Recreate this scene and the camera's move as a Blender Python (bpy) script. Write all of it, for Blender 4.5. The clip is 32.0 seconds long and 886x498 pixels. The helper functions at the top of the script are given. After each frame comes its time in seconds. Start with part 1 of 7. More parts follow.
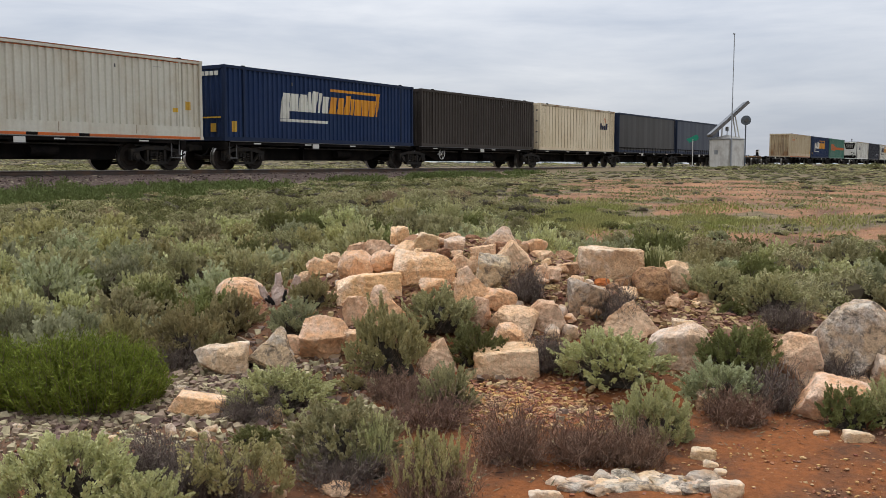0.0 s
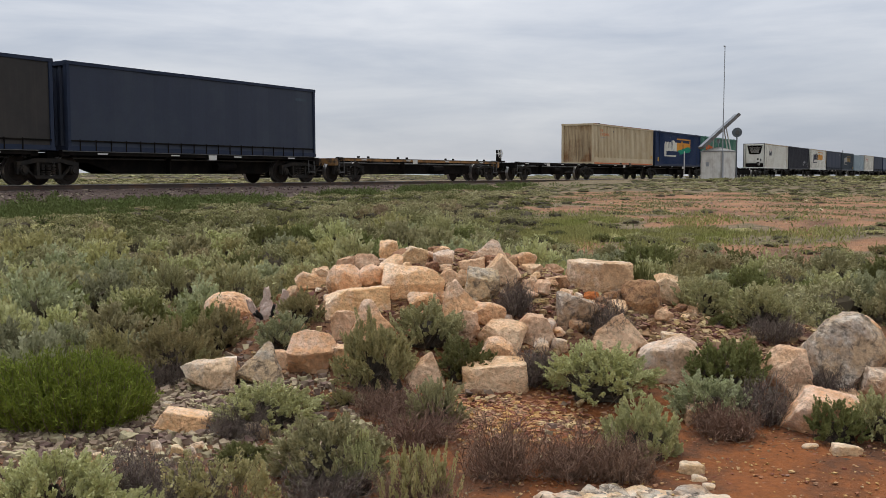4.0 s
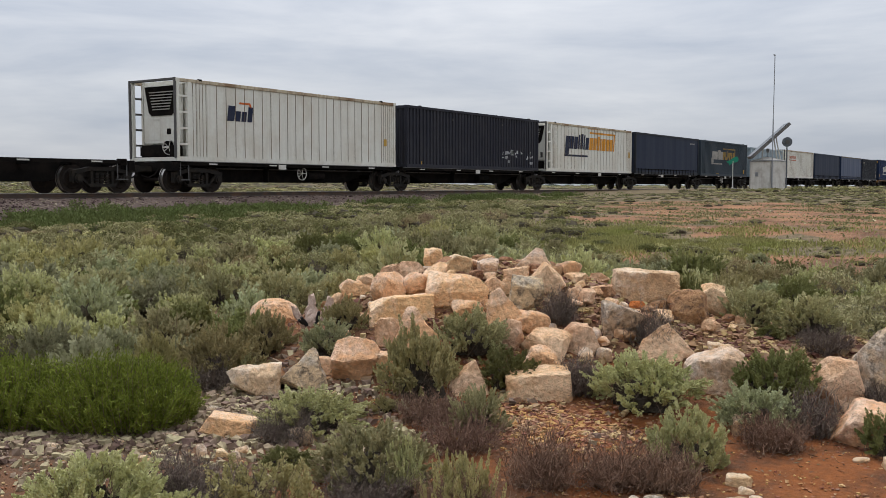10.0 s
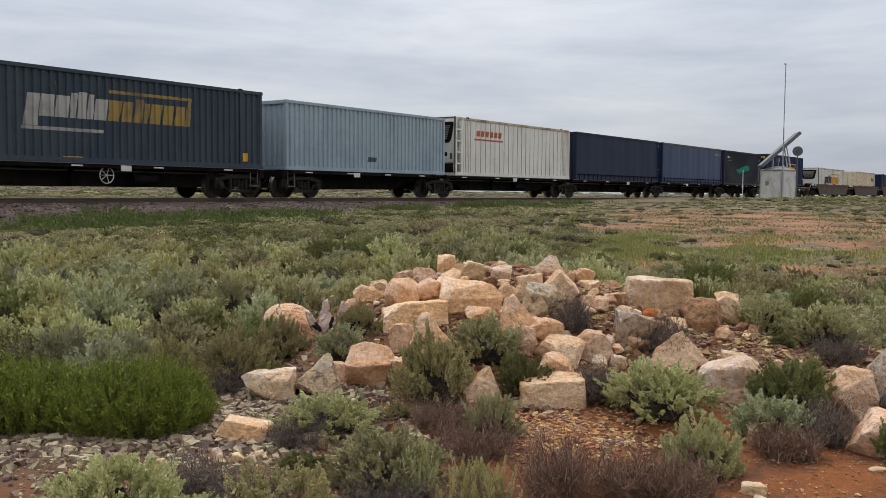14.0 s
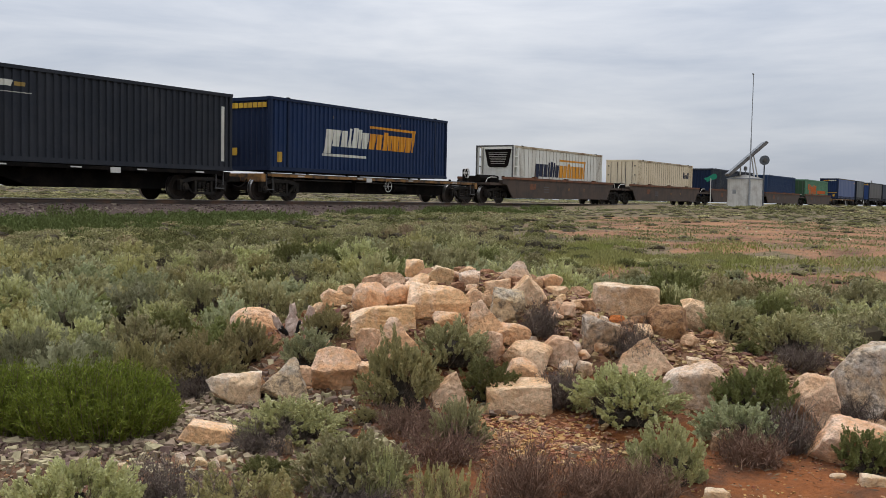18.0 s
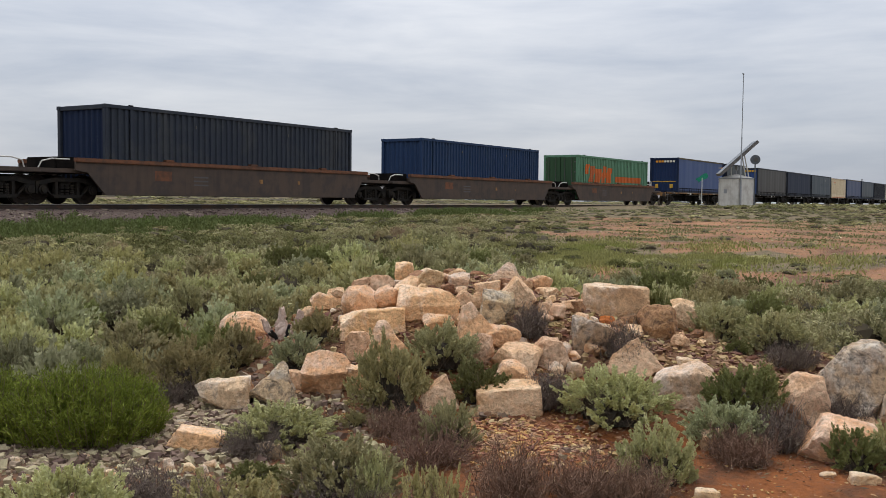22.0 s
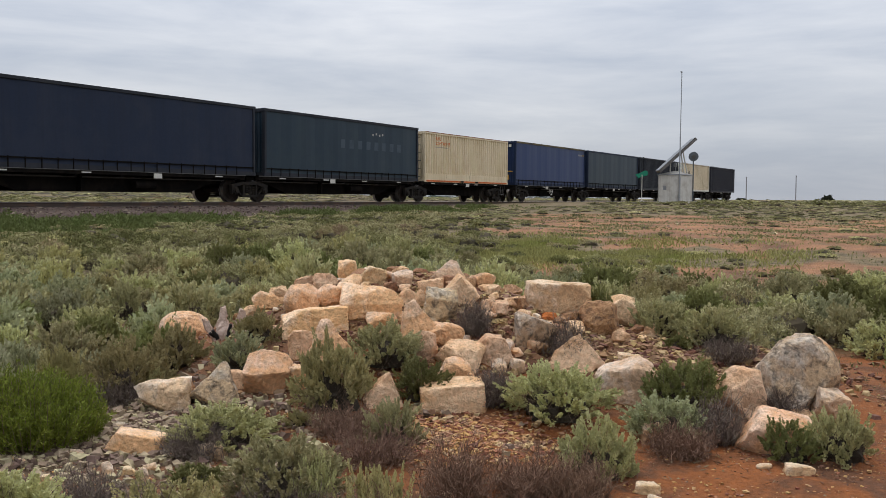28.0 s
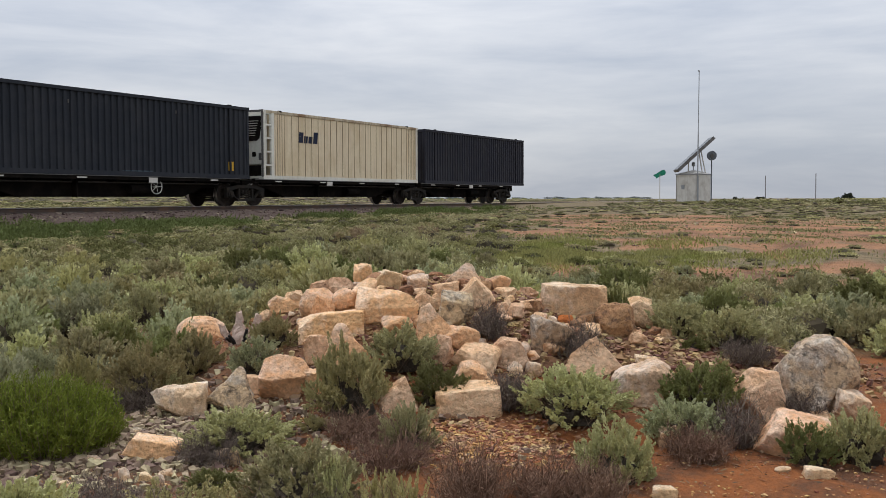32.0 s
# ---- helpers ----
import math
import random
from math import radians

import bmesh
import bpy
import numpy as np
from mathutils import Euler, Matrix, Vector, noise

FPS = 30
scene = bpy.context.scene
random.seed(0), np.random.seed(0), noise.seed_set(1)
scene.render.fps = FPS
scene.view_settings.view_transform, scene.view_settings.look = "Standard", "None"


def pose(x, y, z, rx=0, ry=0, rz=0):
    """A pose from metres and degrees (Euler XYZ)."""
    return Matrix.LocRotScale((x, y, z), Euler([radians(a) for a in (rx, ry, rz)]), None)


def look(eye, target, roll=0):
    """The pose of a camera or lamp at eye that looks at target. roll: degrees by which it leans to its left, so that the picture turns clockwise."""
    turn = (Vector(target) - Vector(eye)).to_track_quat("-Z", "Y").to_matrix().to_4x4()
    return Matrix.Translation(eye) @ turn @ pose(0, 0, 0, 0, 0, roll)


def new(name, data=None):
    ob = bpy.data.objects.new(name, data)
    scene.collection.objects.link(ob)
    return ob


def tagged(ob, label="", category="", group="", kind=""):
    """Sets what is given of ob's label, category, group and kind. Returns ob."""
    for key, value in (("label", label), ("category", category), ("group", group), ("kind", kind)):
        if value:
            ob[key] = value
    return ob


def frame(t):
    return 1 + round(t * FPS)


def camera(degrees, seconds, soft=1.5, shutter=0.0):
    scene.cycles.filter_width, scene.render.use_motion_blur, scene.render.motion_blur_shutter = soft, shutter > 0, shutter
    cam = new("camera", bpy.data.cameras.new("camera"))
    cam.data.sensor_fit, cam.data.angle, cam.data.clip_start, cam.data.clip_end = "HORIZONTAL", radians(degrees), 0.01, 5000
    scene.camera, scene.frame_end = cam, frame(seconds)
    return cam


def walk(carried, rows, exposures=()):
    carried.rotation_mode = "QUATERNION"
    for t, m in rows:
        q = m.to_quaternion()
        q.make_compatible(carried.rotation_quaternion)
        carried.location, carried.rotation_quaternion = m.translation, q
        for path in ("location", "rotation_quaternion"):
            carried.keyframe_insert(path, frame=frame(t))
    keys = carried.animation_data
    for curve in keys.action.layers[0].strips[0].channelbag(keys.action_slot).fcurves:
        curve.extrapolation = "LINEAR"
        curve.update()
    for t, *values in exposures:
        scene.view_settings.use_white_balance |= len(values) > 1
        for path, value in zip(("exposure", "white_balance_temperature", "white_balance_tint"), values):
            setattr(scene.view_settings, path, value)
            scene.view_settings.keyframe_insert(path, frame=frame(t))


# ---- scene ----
cam = camera(48.96, 32.0, soft=0.8)


def eye(x, y, z, yaw, pitch, roll):
    """A camera pose: place, heading, tilt, and lean about the line of sight."""
    return pose(x, y, z, 0, 0, yaw) @ pose(0, 0, 0, 90 + pitch) @ pose(0, 0, 0, 0, 0, roll)


PATH = [
    (0, -0.029, 0.018, 1.604, -58.582, -5.027, 0.063),
    (0.5, -0.017, 0.010, 1.609, -59.425, -5.107, 0.080),
    (1, -0.009, 0.005, 1.606, -59.224, -4.799, 0.040),
    (1.5, -0.001, 0.001, 1.608, -59.265, -4.571, -0.024),
    (2, -0.009, 0.005, 1.599, -58.959, -4.417, -0.145),
    (2.5, -0.007, 0.004, 1.609, -59.031, -4.488, -0.117),
    (3, -0.004, 0.003, 1.609, -58.846, -4.321, -0.130),
    (3.5, -0.000, 0.000, 1.612, -58.985, -4.289, -0.130),
    (5.5, 0.015, -0.009, 1.612, -58.833, -4.132, -0.051),
    (6, 0.013, -0.008, 1.611, -58.611, -3.965, -0.011),
    (6.5, 0.016, -0.010, 1.614, -58.509, -3.962, 0.057),
    (7, 0.016, -0.010, 1.608, -58.219, -3.832, 0.070),
    (7.5, 0.016, -0.010, 1.606, -57.785, -3.664, -0.047),
    (8, 0.012, -0.007, 1.596, -57.447, -3.582, -0.119),
    (8.5, 0.014, -0.009, 1.603, -57.467, -3.815, -0.006),
    (9, 0.011, -0.007, 1.604, -57.194, -3.815, -0.004),
    (9.5, 0.014, -0.009, 1.604, -56.907, -3.843, 0.096),
    (10, 0.011, -0.007, 1.599, -56.332, -3.720, 0.024),
    (10.5, 0.008, -0.005, 1.597, -55.870, -3.696, 0.092),
    (11, 0.000, -0.000, 1.594, -55.546, -3.513, 0.068),
    (11.5, -0.003, 0.002, 1.596, -55.507, -3.378, 0.046),
    (12, -0.012, 0.007, 1.589, -55.272, -3.387, 0.115),
    (12.5, -0.012, 0.007, 1.592, -55.814, -3.325, 0.195),
    (13, -0.011, 0.007, 1.600, -55.920, -3.381, 0.331),
    (13.5, -0.023, 0.014, 1.593, -55.787, -3.319, 0.286),
    (14, -0.032, 0.019, 1.595, -55.833, -3.306, 0.390),
    (14.5, -0.028, 0.017, 1.594, -56.823, -3.139, 0.731),
    (16.5, -0.018, 0.011, 1.592, -57.281, -2.988, 0.875),
    (17, -0.019, 0.012, 1.593, -57.445, -2.919, 0.841),
    (17.5, -0.021, 0.013, 1.592, -57.292, -3.049, 0.923),
    (18, -0.019, 0.011, 1.596, -57.603, -3.007, 1.047),
    (18.5, -0.017, 0.010, 1.593, -57.551, -2.998, 1.191),
    (19, -0.021, 0.013, 1.606, -57.711, -3.057, 1.412),
    (19.5, -0.015, 0.009, 1.597, -57.929, -3.124, 1.198),
    (20, -0.008, 0.005, 1.596, -57.805, -3.316, 1.010),
    (20.5, 0.001, -0.000, 1.596, -57.756, -3.105, 0.879),
    (21, 0.013, -0.008, 1.594, -57.731, -2.969, 0.765),
    (21.5, 0.012, -0.007, 1.594, -57.975, -2.948, 0.586),
    (22, 0.010, -0.006, 1.595, -58.024, -2.867, 0.518),
    (22.5, 0.009, -0.006, 1.595, -58.433, -2.850, 0.504),
    (23, 0.003, -0.002, 1.591, -58.934, -2.769, 0.526),
    (23.5, -0.014, 0.009, 1.597, -59.142, -2.911, 0.490),
    (24, -0.021, 0.013, 1.593, -59.472, -2.916, 0.787),
    (24.5, -0.018, 0.011, 1.596, -60.019, -2.931, 0.768),
    (25, -0.007, 0.004, 1.600, -60.257, -3.037, 0.733),
    (25.5, -0.006, 0.003, 1.597, -60.718, -2.964, 0.865),
    (26, 0.001, -0.000, 1.598, -61.074, -2.952, 0.679),
    (26.5, 0.006, -0.004, 1.596, -61.054, -2.893, 0.556),
    (28.5, 0.019, -0.012, 1.606, -61.437, -3.020, 0.352),
    (29, 0.033, -0.020, 1.607, -61.212, -2.805, 0.249),
    (29.5, 0.031, -0.019, 1.608, -61.283, -2.968, 0.207),
    (30, 0.030, -0.019, 1.597, -61.268, -2.738, -0.111),
    (30.5, 0.017, -0.010, 1.608, -61.081, -2.657, 0.169),
    (31, 0.011, -0.007, 1.608, -60.909, -2.599, 0.204),
    (31.5, 0.021, -0.013, 1.613, -60.842, -2.709, 0.080),
    (32, 0.036, -0.022, 1.617, -60.301, -2.944, -0.142),
]
walk(cam, [(t, eye(*r)) for t, *r in PATH], [(0, 0.12), (1, 0.12), (3, -0.04), (6, 0.0), (32, 0.0)])

# ---- world, sun ----
world = bpy.data.worlds.new("overcast")
scene.world = world
world.use_nodes = True
wn, wl = world.node_tree.nodes, world.node_tree.links
wn.clear()
w_out = wn.new("ShaderNodeOutputWorld")
w_bg = wn.new("ShaderNodeBackground")
w_sky = wn.new("ShaderNodeTexSky")
w_sky.sky_type = "NISHITA"
w_sky.sun_disc = False
w_sky.sun_elevation = radians(68)
w_sky.sun_rotation = radians(55)
w_tc = wn.new("ShaderNodeTexCoord")
w_sep = wn.new("ShaderNodeSeparateXYZ")
wl.new(w_tc.outputs["Generated"], w_sep.inputs[0])
# cloud deck: long low banks, flattened towards the horizon
w_map = wn.new("ShaderNodeMapping")
w_map.inputs["Rotation"].default_value = (0.05, 0.03, 0.4)
w_map.inputs["Scale"].default_value = (1.3, 1.3, 8.0)
wl.new(w_tc.outputs["Generated"], w_map.inputs[0])
w_noise = wn.new("ShaderNodeTexNoise")
w_noise.inputs["Scale"].default_value = 2.6
w_noise.inputs["Detail"].default_value = 7
w_noise.inputs["Roughness"].default_value = 0.55
w_noise.inputs["Distortion"].default_value = 0.25
wl.new(w_map.outputs[0], w_noise.inputs["Vector"])
w_ramp = wn.new("ShaderNodeValToRGB")
w_ramp.color_ramp.elements[0].position = 0.33
w_ramp.color_ramp.elements[0].color = (0.49, 0.535, 0.625, 1)
w_ramp.color_ramp.elements[1].position = 0.72
w_ramp.color_ramp.elements[1].color = (0.775, 0.79, 0.83, 1)
wl.new(w_noise.outputs["Fac"], w_ramp.inputs[0])
w_scale = wn.new("ShaderNodeVectorMath")
w_scale.operation = "SCALE"
w_scale.inputs["Scale"].default_value = 0.1
wl.new(w_sky.outputs[0], w_scale.inputs[0])
w_mix = wn.new("ShaderNodeMix")
w_mix.data_type = "RGBA"
w_mix.inputs["Factor"].default_value = 0.90
# an overcast sky is brighter overhead than at the horizon
w_up = wn.new("ShaderNodeMath")
w_up.operation = "MULTIPLY_ADD"
w_up.use_clamp = False
w_up.inputs[1].default_value = 1.5
w_up.inputs[2].default_value = 0.83
w_pos = wn.new("ShaderNodeMath")
w_pos.operation = "MAXIMUM"
w_pos.inputs[1].default_value = 0.0
wl.new(w_sep.outputs["Z"], w_pos.inputs[0])
wl.new(w_pos.outputs[0], w_up.inputs[0])
wl.new(w_scale.outputs[0], w_mix.inputs["A"])
wl.new(w_ramp.outputs[0], w_mix.inputs["B"])
wl.new(w_mix.outputs["Result"], w_bg.inputs[0])
wl.new(w_up.outputs[0], w_bg.inputs[1])
wl.new(w_bg.outputs[0], w_out.inputs[0])

sun_data = bpy.data.lights.new("sun", "SUN")
sun_data.energy = 1.5
sun_data.angle = radians(35)
sun_data.color = (1.0, 0.96, 0.9)
sun = new("sun", sun_data)
sun.matrix_world = look((20, 14, 62), (0, 0, 0))


# ---- materials ----
def material(name, color, rough=0.8, metal=0.0, var=0.12, scale=3.0, fine=40.0, bump=0.0, bump_scale=60.0, second=None, amount=0.4,
             random=0.0, island=0.0, streak=0.0, dirt=None, spec=0.3):
    """A surface with variation at two scales, a second colour in patches, a random shift per piece, and fine relief."""
    m = bpy.data.materials.new(name)
    m.use_nodes = True
    n, l = m.node_tree.nodes, m.node_tree.links
    bsdf = n["Principled BSDF"]
    bsdf.inputs["Roughness"].default_value = rough
    bsdf.inputs["Metallic"].default_value = metal
    bsdf.inputs["Specular IOR Level"].default_value = spec
    tc = n.new("ShaderNodeTexCoord")
    big = n.new("ShaderNodeTexNoise")
    big.inputs["Scale"].default_value = scale
    big.inputs["Detail"].default_value = 6
    big.inputs["Roughness"].default_value = 0.65
    small = n.new("ShaderNodeTexNoise")
    small.inputs["Scale"].default_value = fine
    small.inputs["Detail"].default_value = 3
    l.new(tc.outputs["Object"], big.inputs["Vector"])
    l.new(tc.outputs["Object"], small.inputs["Vector"])
    base = n.new("ShaderNodeMix")
    base.data_type = "RGBA"
    base.inputs["A"].default_value = (*color, 1)
    base.inputs["B"].default_value = (*(second or color), 1)
    ramp = n.new("ShaderNodeMapRange")
    ramp.inputs["From Min"].default_value = 0.62 - 0.35 * amount
    ramp.inputs["From Max"].default_value = 0.78 - 0.35 * amount
    l.new(big.outputs["Fac"], ramp.inputs["Value"])
    l.new(ramp.outputs[0], base.inputs["Factor"])
    out = base.outputs["Result"]
    if dirt:  # stains run down from the top edge, in vertical streaks
        mp = n.new("ShaderNodeMapping")
        mp.inputs["Scale"].default_value = (5.0, 5.0, 0.35)
        l.new(tc.outputs["Object"], mp.inputs[0])
        st = n.new("ShaderNodeTexNoise")
        st.inputs["Scale"].default_value = 1.6
        st.inputs["Detail"].default_value = 5
        l.new(mp.outputs[0], st.inputs["Vector"])
        sr = n.new("ShaderNodeMapRange")
        sr.inputs["From Min"].default_value = 0.46
        sr.inputs["From Max"].default_value = 0.75
        sr.inputs["To Max"].default_value = streak
        l.new(st.outputs["Fac"], sr.inputs["Value"])
        dm = n.new("ShaderNodeMix")
        dm.data_type = "RGBA"
        l.new(sr.outputs[0], dm.inputs["Factor"])
        l.new(out, dm.inputs["A"])
        dm.inputs["B"].default_value = (*dirt, 1)
        out = dm.outputs["Result"]
    hsv = n.new("ShaderNodeHueSaturation")
    l.new(out, hsv.inputs["Color"])
    val = n.new("ShaderNodeMath")
    val.operation = "MULTIPLY_ADD"
    l.new(small.outputs["Fac"], val.inputs[0])
    val.inputs[1].default_value = 2.4 * var
    val.inputs[2].default_value = 1 - 1.2 * var
    last = val.outputs[0]
    for source, key, gain in (("ShaderNodeObjectInfo", "Random", random), ("ShaderNodeNewGeometry", "Random Per Island", island)):
        if gain:
            r = n.new(source)
            k = n.new("ShaderNodeMath")
            k.operation = "MULTIPLY_ADD"
            l.new(r.outputs[key], k.inputs[0])
            k.inputs[1].default_value = 2 * gain
            k.inputs[2].default_value = 1 - gain
            t = n.new("ShaderNodeMath")
            t.operation = "MULTIPLY"
            l.new(last, t.inputs[0])
            l.new(k.outputs[0], t.inputs[1])
            last = t.outputs[0]
            h = n.new("ShaderNodeMath")
            h.operation = "MULTIPLY_ADD"
            l.new(r.outputs[key], h.inputs[0])
            h.inputs[1].default_value = 0.03 * gain / 0.2
            h.inputs[2].default_value = 0.5 - 0.015 * gain / 0.2
            if not hsv.inputs["Hue"].is_linked:
                l.new(h.outputs[0], hsv.inputs["Hue"])
    l.new(last, hsv.inputs["Value"])
    l.new(hsv.outputs[0], bsdf.inputs["Base Color"])
    if bump:
        bn = n.new("ShaderNodeTexNoise")
        bn.inputs["Scale"].default_value = bump_scale
        bn.inputs["Detail"].default_value = 8
        bn.inputs["Roughness"].default_value = 0.65
        l.new(tc.outputs["Object"], bn.inputs["Vector"])
        bp = n.new("ShaderNodeBump")
        bp.inputs["Strength"].default_value = 0.8
        bp.inputs["Distance"].default_value = bump
        l.new(bn.outputs["Fac"], bp.inputs["Height"])
        l.new(bp.outputs[0], bsdf.inputs["Normal"])
    return m


def leaf_material(name, color, second, island=0.13, random=0.22, scale=1.3):
    """Foliage: patches of two tones, every leaf a little different, some light let through."""
    m = material(name, color, 0.75, var=0.06, scale=scale, fine=9, second=second, amount=0.9, island=island, random=random, spec=0.15)
    n, l = m.node_tree.nodes, m.node_tree.links
    bsdf, out = n["Principled BSDF"], n["Material Output"]
    tr = n.new("ShaderNodeBsdfTranslucent")
    l.new(bsdf.inputs["Base Color"].links[0].from_socket, tr.inputs[0])
    mx = n.new("ShaderNodeMixShader")
    mx.inputs[0].default_value = 0.15
    l.new(bsdf.outputs[0], mx.inputs[1])
    l.new(tr.outputs[0], mx.inputs[2])
    l.new(mx.outputs[0], out.inputs[0])
    return m


def bush_material(name):
    """Foliage of the plain: each bush has a tone of its own, from dark green over grey-green to dry brown."""
    m = leaf_material(name, (0.4, 0.37, 0.2), (0.3, 0.28, 0.14), island=0.13, random=0.0)
    n, l = m.node_tree.nodes, m.node_tree.links
    hsv = [k for k in n if k.bl_idname == "ShaderNodeHueSaturation"][0]
    at = n.new("ShaderNodeAttribute")
    at.attribute_name = "bush_tone"
    ramp = n.new("ShaderNodeValToRGB")
    e = ramp.color_ramp.elements
    e[0].position, e[0].color = 0.0, (0.099, 0.099, 0.033, 1)
    e[1].position, e[1].color = 1.0, (0.238, 0.165, 0.103, 1)
    for p, c in ((0.25, (0.186, 0.176, 0.068, 1)), (0.55, (0.273, 0.250, 0.119, 1)), (0.78, (0.341, 0.304, 0.154, 1)), (0.9, (0.294, 0.227, 0.114, 1))):
        e.new(p).color = c
    l.new(at.outputs["Fac"], ramp.inputs[0])
    l.new(ramp.outputs[0], hsv.inputs["Color"])
    return m


def rock_material(name, color, stain, dark, grime=0.45):
    """Weathered stone: stains in broad patches, dark lichen and pits in small ones, rough relief at two scales."""
    m = material(name, color, 0.93, var=0.42, scale=3.5, fine=30, second=stain, amount=0.68, random=0.1, spec=0.2)
    n, l = m.node_tree.nodes, m.node_tree.links
    bsdf = n["Principled BSDF"]
    src = bsdf.inputs["Base Color"].links[0].from_socket
    tc = n.new("ShaderNodeTexCoord")
    info = n.new("ShaderNodeObjectInfo")
    off = n.new("ShaderNodeVectorMath")
    off.operation = "ADD"
    l.new(tc.outputs["Object"], off.inputs[0])
    l.new(info.outputs["Random"], off.inputs[1])
    li = n.new("ShaderNodeTexNoise")
    li.inputs["Scale"].default_value = 13
    li.inputs["Detail"].default_value = 9
    li.inputs["Roughness"].default_value = 0.75
    li.inputs["Distortion"].default_value = 0.6
    l.new(off.outputs[0], li.inputs["Vector"])
    mr = n.new("ShaderNodeMapRange")
    mr.inputs["From Min"].default_value = 0.66 - 0.3 * grime
    mr.inputs["From Max"].default_value = 0.80 - 0.3 * grime
    mr.inputs["To Max"].default_value = 0.85
    l.new(li.outputs["Fac"], mr.inputs["Value"])
    mx = n.new("ShaderNodeMix")
    mx.data_type = "RGBA"
    l.new(mr.outputs[0], mx.inputs["Factor"])
    l.new(src, mx.inputs["A"])
    mx.inputs["B"].default_value = (*dark, 1)
    l.new(mx.outputs["Result"], bsdf.inputs["Base Color"])
    last = None
    for scale, dist in ((7, 0.055), (30, 0.026)):
        bn = n.new("ShaderNodeTexNoise")
        bn.inputs["Scale"].default_value = scale
        bn.inputs["Detail"].default_value = 6
        bn.inputs["Roughness"].default_value = 0.7
        l.new(off.outputs[0], bn.inputs["Vector"])
        bp = n.new("ShaderNodeBump")
        bp.inputs["Strength"].default_value = 0.9
        bp.inputs["Distance"].default_value = dist
        l.new(bn.outputs["Fac"], bp.inputs["Height"])
        if last:
            l.new(last, bp.inputs["Normal"])
        last = bp.outputs[0]
    l.new(last, bsdf.inputs["Normal"])
    return m


M_ROCK = {
    "cream": rock_material("limestone_cream", (0.888, 0.637, 0.444), (0.728, 0.418, 0.214), (0.319, 0.184, 0.102), 0.22),
    "pale": rock_material("limestone_pale", (0.900, 0.719, 0.513), (0.636, 0.418, 0.224), (0.376, 0.239, 0.140), 0.2),
    "grey": rock_material("limestone_grey", (0.635, 0.550, 0.444), (0.529, 0.370, 0.222), (0.106, 0.085, 0.066), 0.62),
    "tan": rock_material("limestone_tan", (0.683, 0.403, 0.214), (0.750, 0.511, 0.321), (0.250, 0.131, 0.070), 0.28),
    "brown": rock_material("ironstone_brown", (0.360, 0.186, 0.102), (0.384, 0.210, 0.108), (0.102, 0.060, 0.042), 0.55),
    "orange": rock_material("orange_stone", (0.55, 0.17, 0.04), (0.45, 0.14, 0.04), (0.2, 0.08, 0.03), 0.3),
    "white": rock_material("limestone_white", (0.864, 0.708, 0.556), (0.683, 0.468, 0.288), (0.250, 0.174, 0.123), 0.34),
}
M_RUBBLE = material("rubble", (0.221, 0.119, 0.061), 0.95, var=0.25, scale=7, fine=30, second=(0.328, 0.217, 0.127), amount=0.5, island=0.5)
M_GRAVEL = material("pale_gravel", (0.32, 0.245, 0.165), 0.95, var=0.34, scale=7.0, fine=30, second=(0.22, 0.16, 0.105), amount=0.5, island=0.55)
M_BALLAST = material("ballast", (0.070, 0.046, 0.037), 0.95, var=0.5, scale=0.8, fine=14, bump=0.06, bump_scale=11, second=(0.097, 0.068, 0.054), amount=0.5)
M_BALLAST_STONE = material("ballast_stone", (0.117, 0.083, 0.068), 0.95, var=0.3, scale=0.8, fine=14, second=(0.172, 0.126, 0.104), amount=0.5, island=0.6)
M_SALT = leaf_material("saltbush_leaf", (0.531, 0.490, 0.264), (0.419, 0.394, 0.196))
M_SALT_Y = leaf_material("yellow_saltbush_leaf", (0.474, 0.410, 0.204), (0.389, 0.343, 0.156))
M_SALT_B = leaf_material("blue_saltbush_leaf", (0.444, 0.443, 0.265), (0.358, 0.355, 0.197))
M_SALT_D = leaf_material("dark_saltbush_leaf", (0.276, 0.276, 0.109), (0.207, 0.211, 0.075))
M_FEATHER = leaf_material("feathery_leaf", (0.235, 0.277, 0.042), (0.171, 0.217, 0.032), island=0.3, scale=4.0)
M_GRASS = leaf_material("green_herb", (0.090, 0.150, 0.031), (0.129, 0.163, 0.052))
M_BUSHES = bush_material("plain_bush_leaf")
M_DRY = material("dry_twig", (0.188, 0.112, 0.075), 0.95, var=0.2, scale=3, island=0.4, random=0.1)
M_DEAD = material("dead_twig", (0.144, 0.108, 0.086), 0.95, var=0.2, scale=3, island=0.4)
# dark twig brown, with the shade inside the shrubs painted into it
M_SHADE_CORE = material("inner_growth", (0.048, 0.037, 0.025), 0.95, var=0.3, scale=6, fine=50, bump=0.03, bump_scale=40)
M_LITTER = material("leaf_litter", (0.13, 0.085, 0.055), 0.95, var=0.2, scale=3, second=(0.22, 0.17, 0.11), amount=0.5, island=0.45)
M_HERB = leaf_material("dry_herb", (0.23, 0.20, 0.105), (0.17, 0.16, 0.075), island=0.2, scale=0.3)
# leaf green darkened to paint the shade deep in the feathery bush
M_FEATHER_SHADE = material("painted_leaf_shade", (0.035, 0.058, 0.012), 0.95, var=0.4, scale=9, fine=70, bump=0.03, bump_scale=60)
M_OLIVE = leaf_material("olive_herb", (0.215, 0.235, 0.055), (0.28, 0.26, 0.095), island=0.25, scale=0.5)
M_FAR_TREE = leaf_material("far_tree_leaf", (0.15, 0.17, 0.15), (0.11, 0.13, 0.12), scale=0.02)
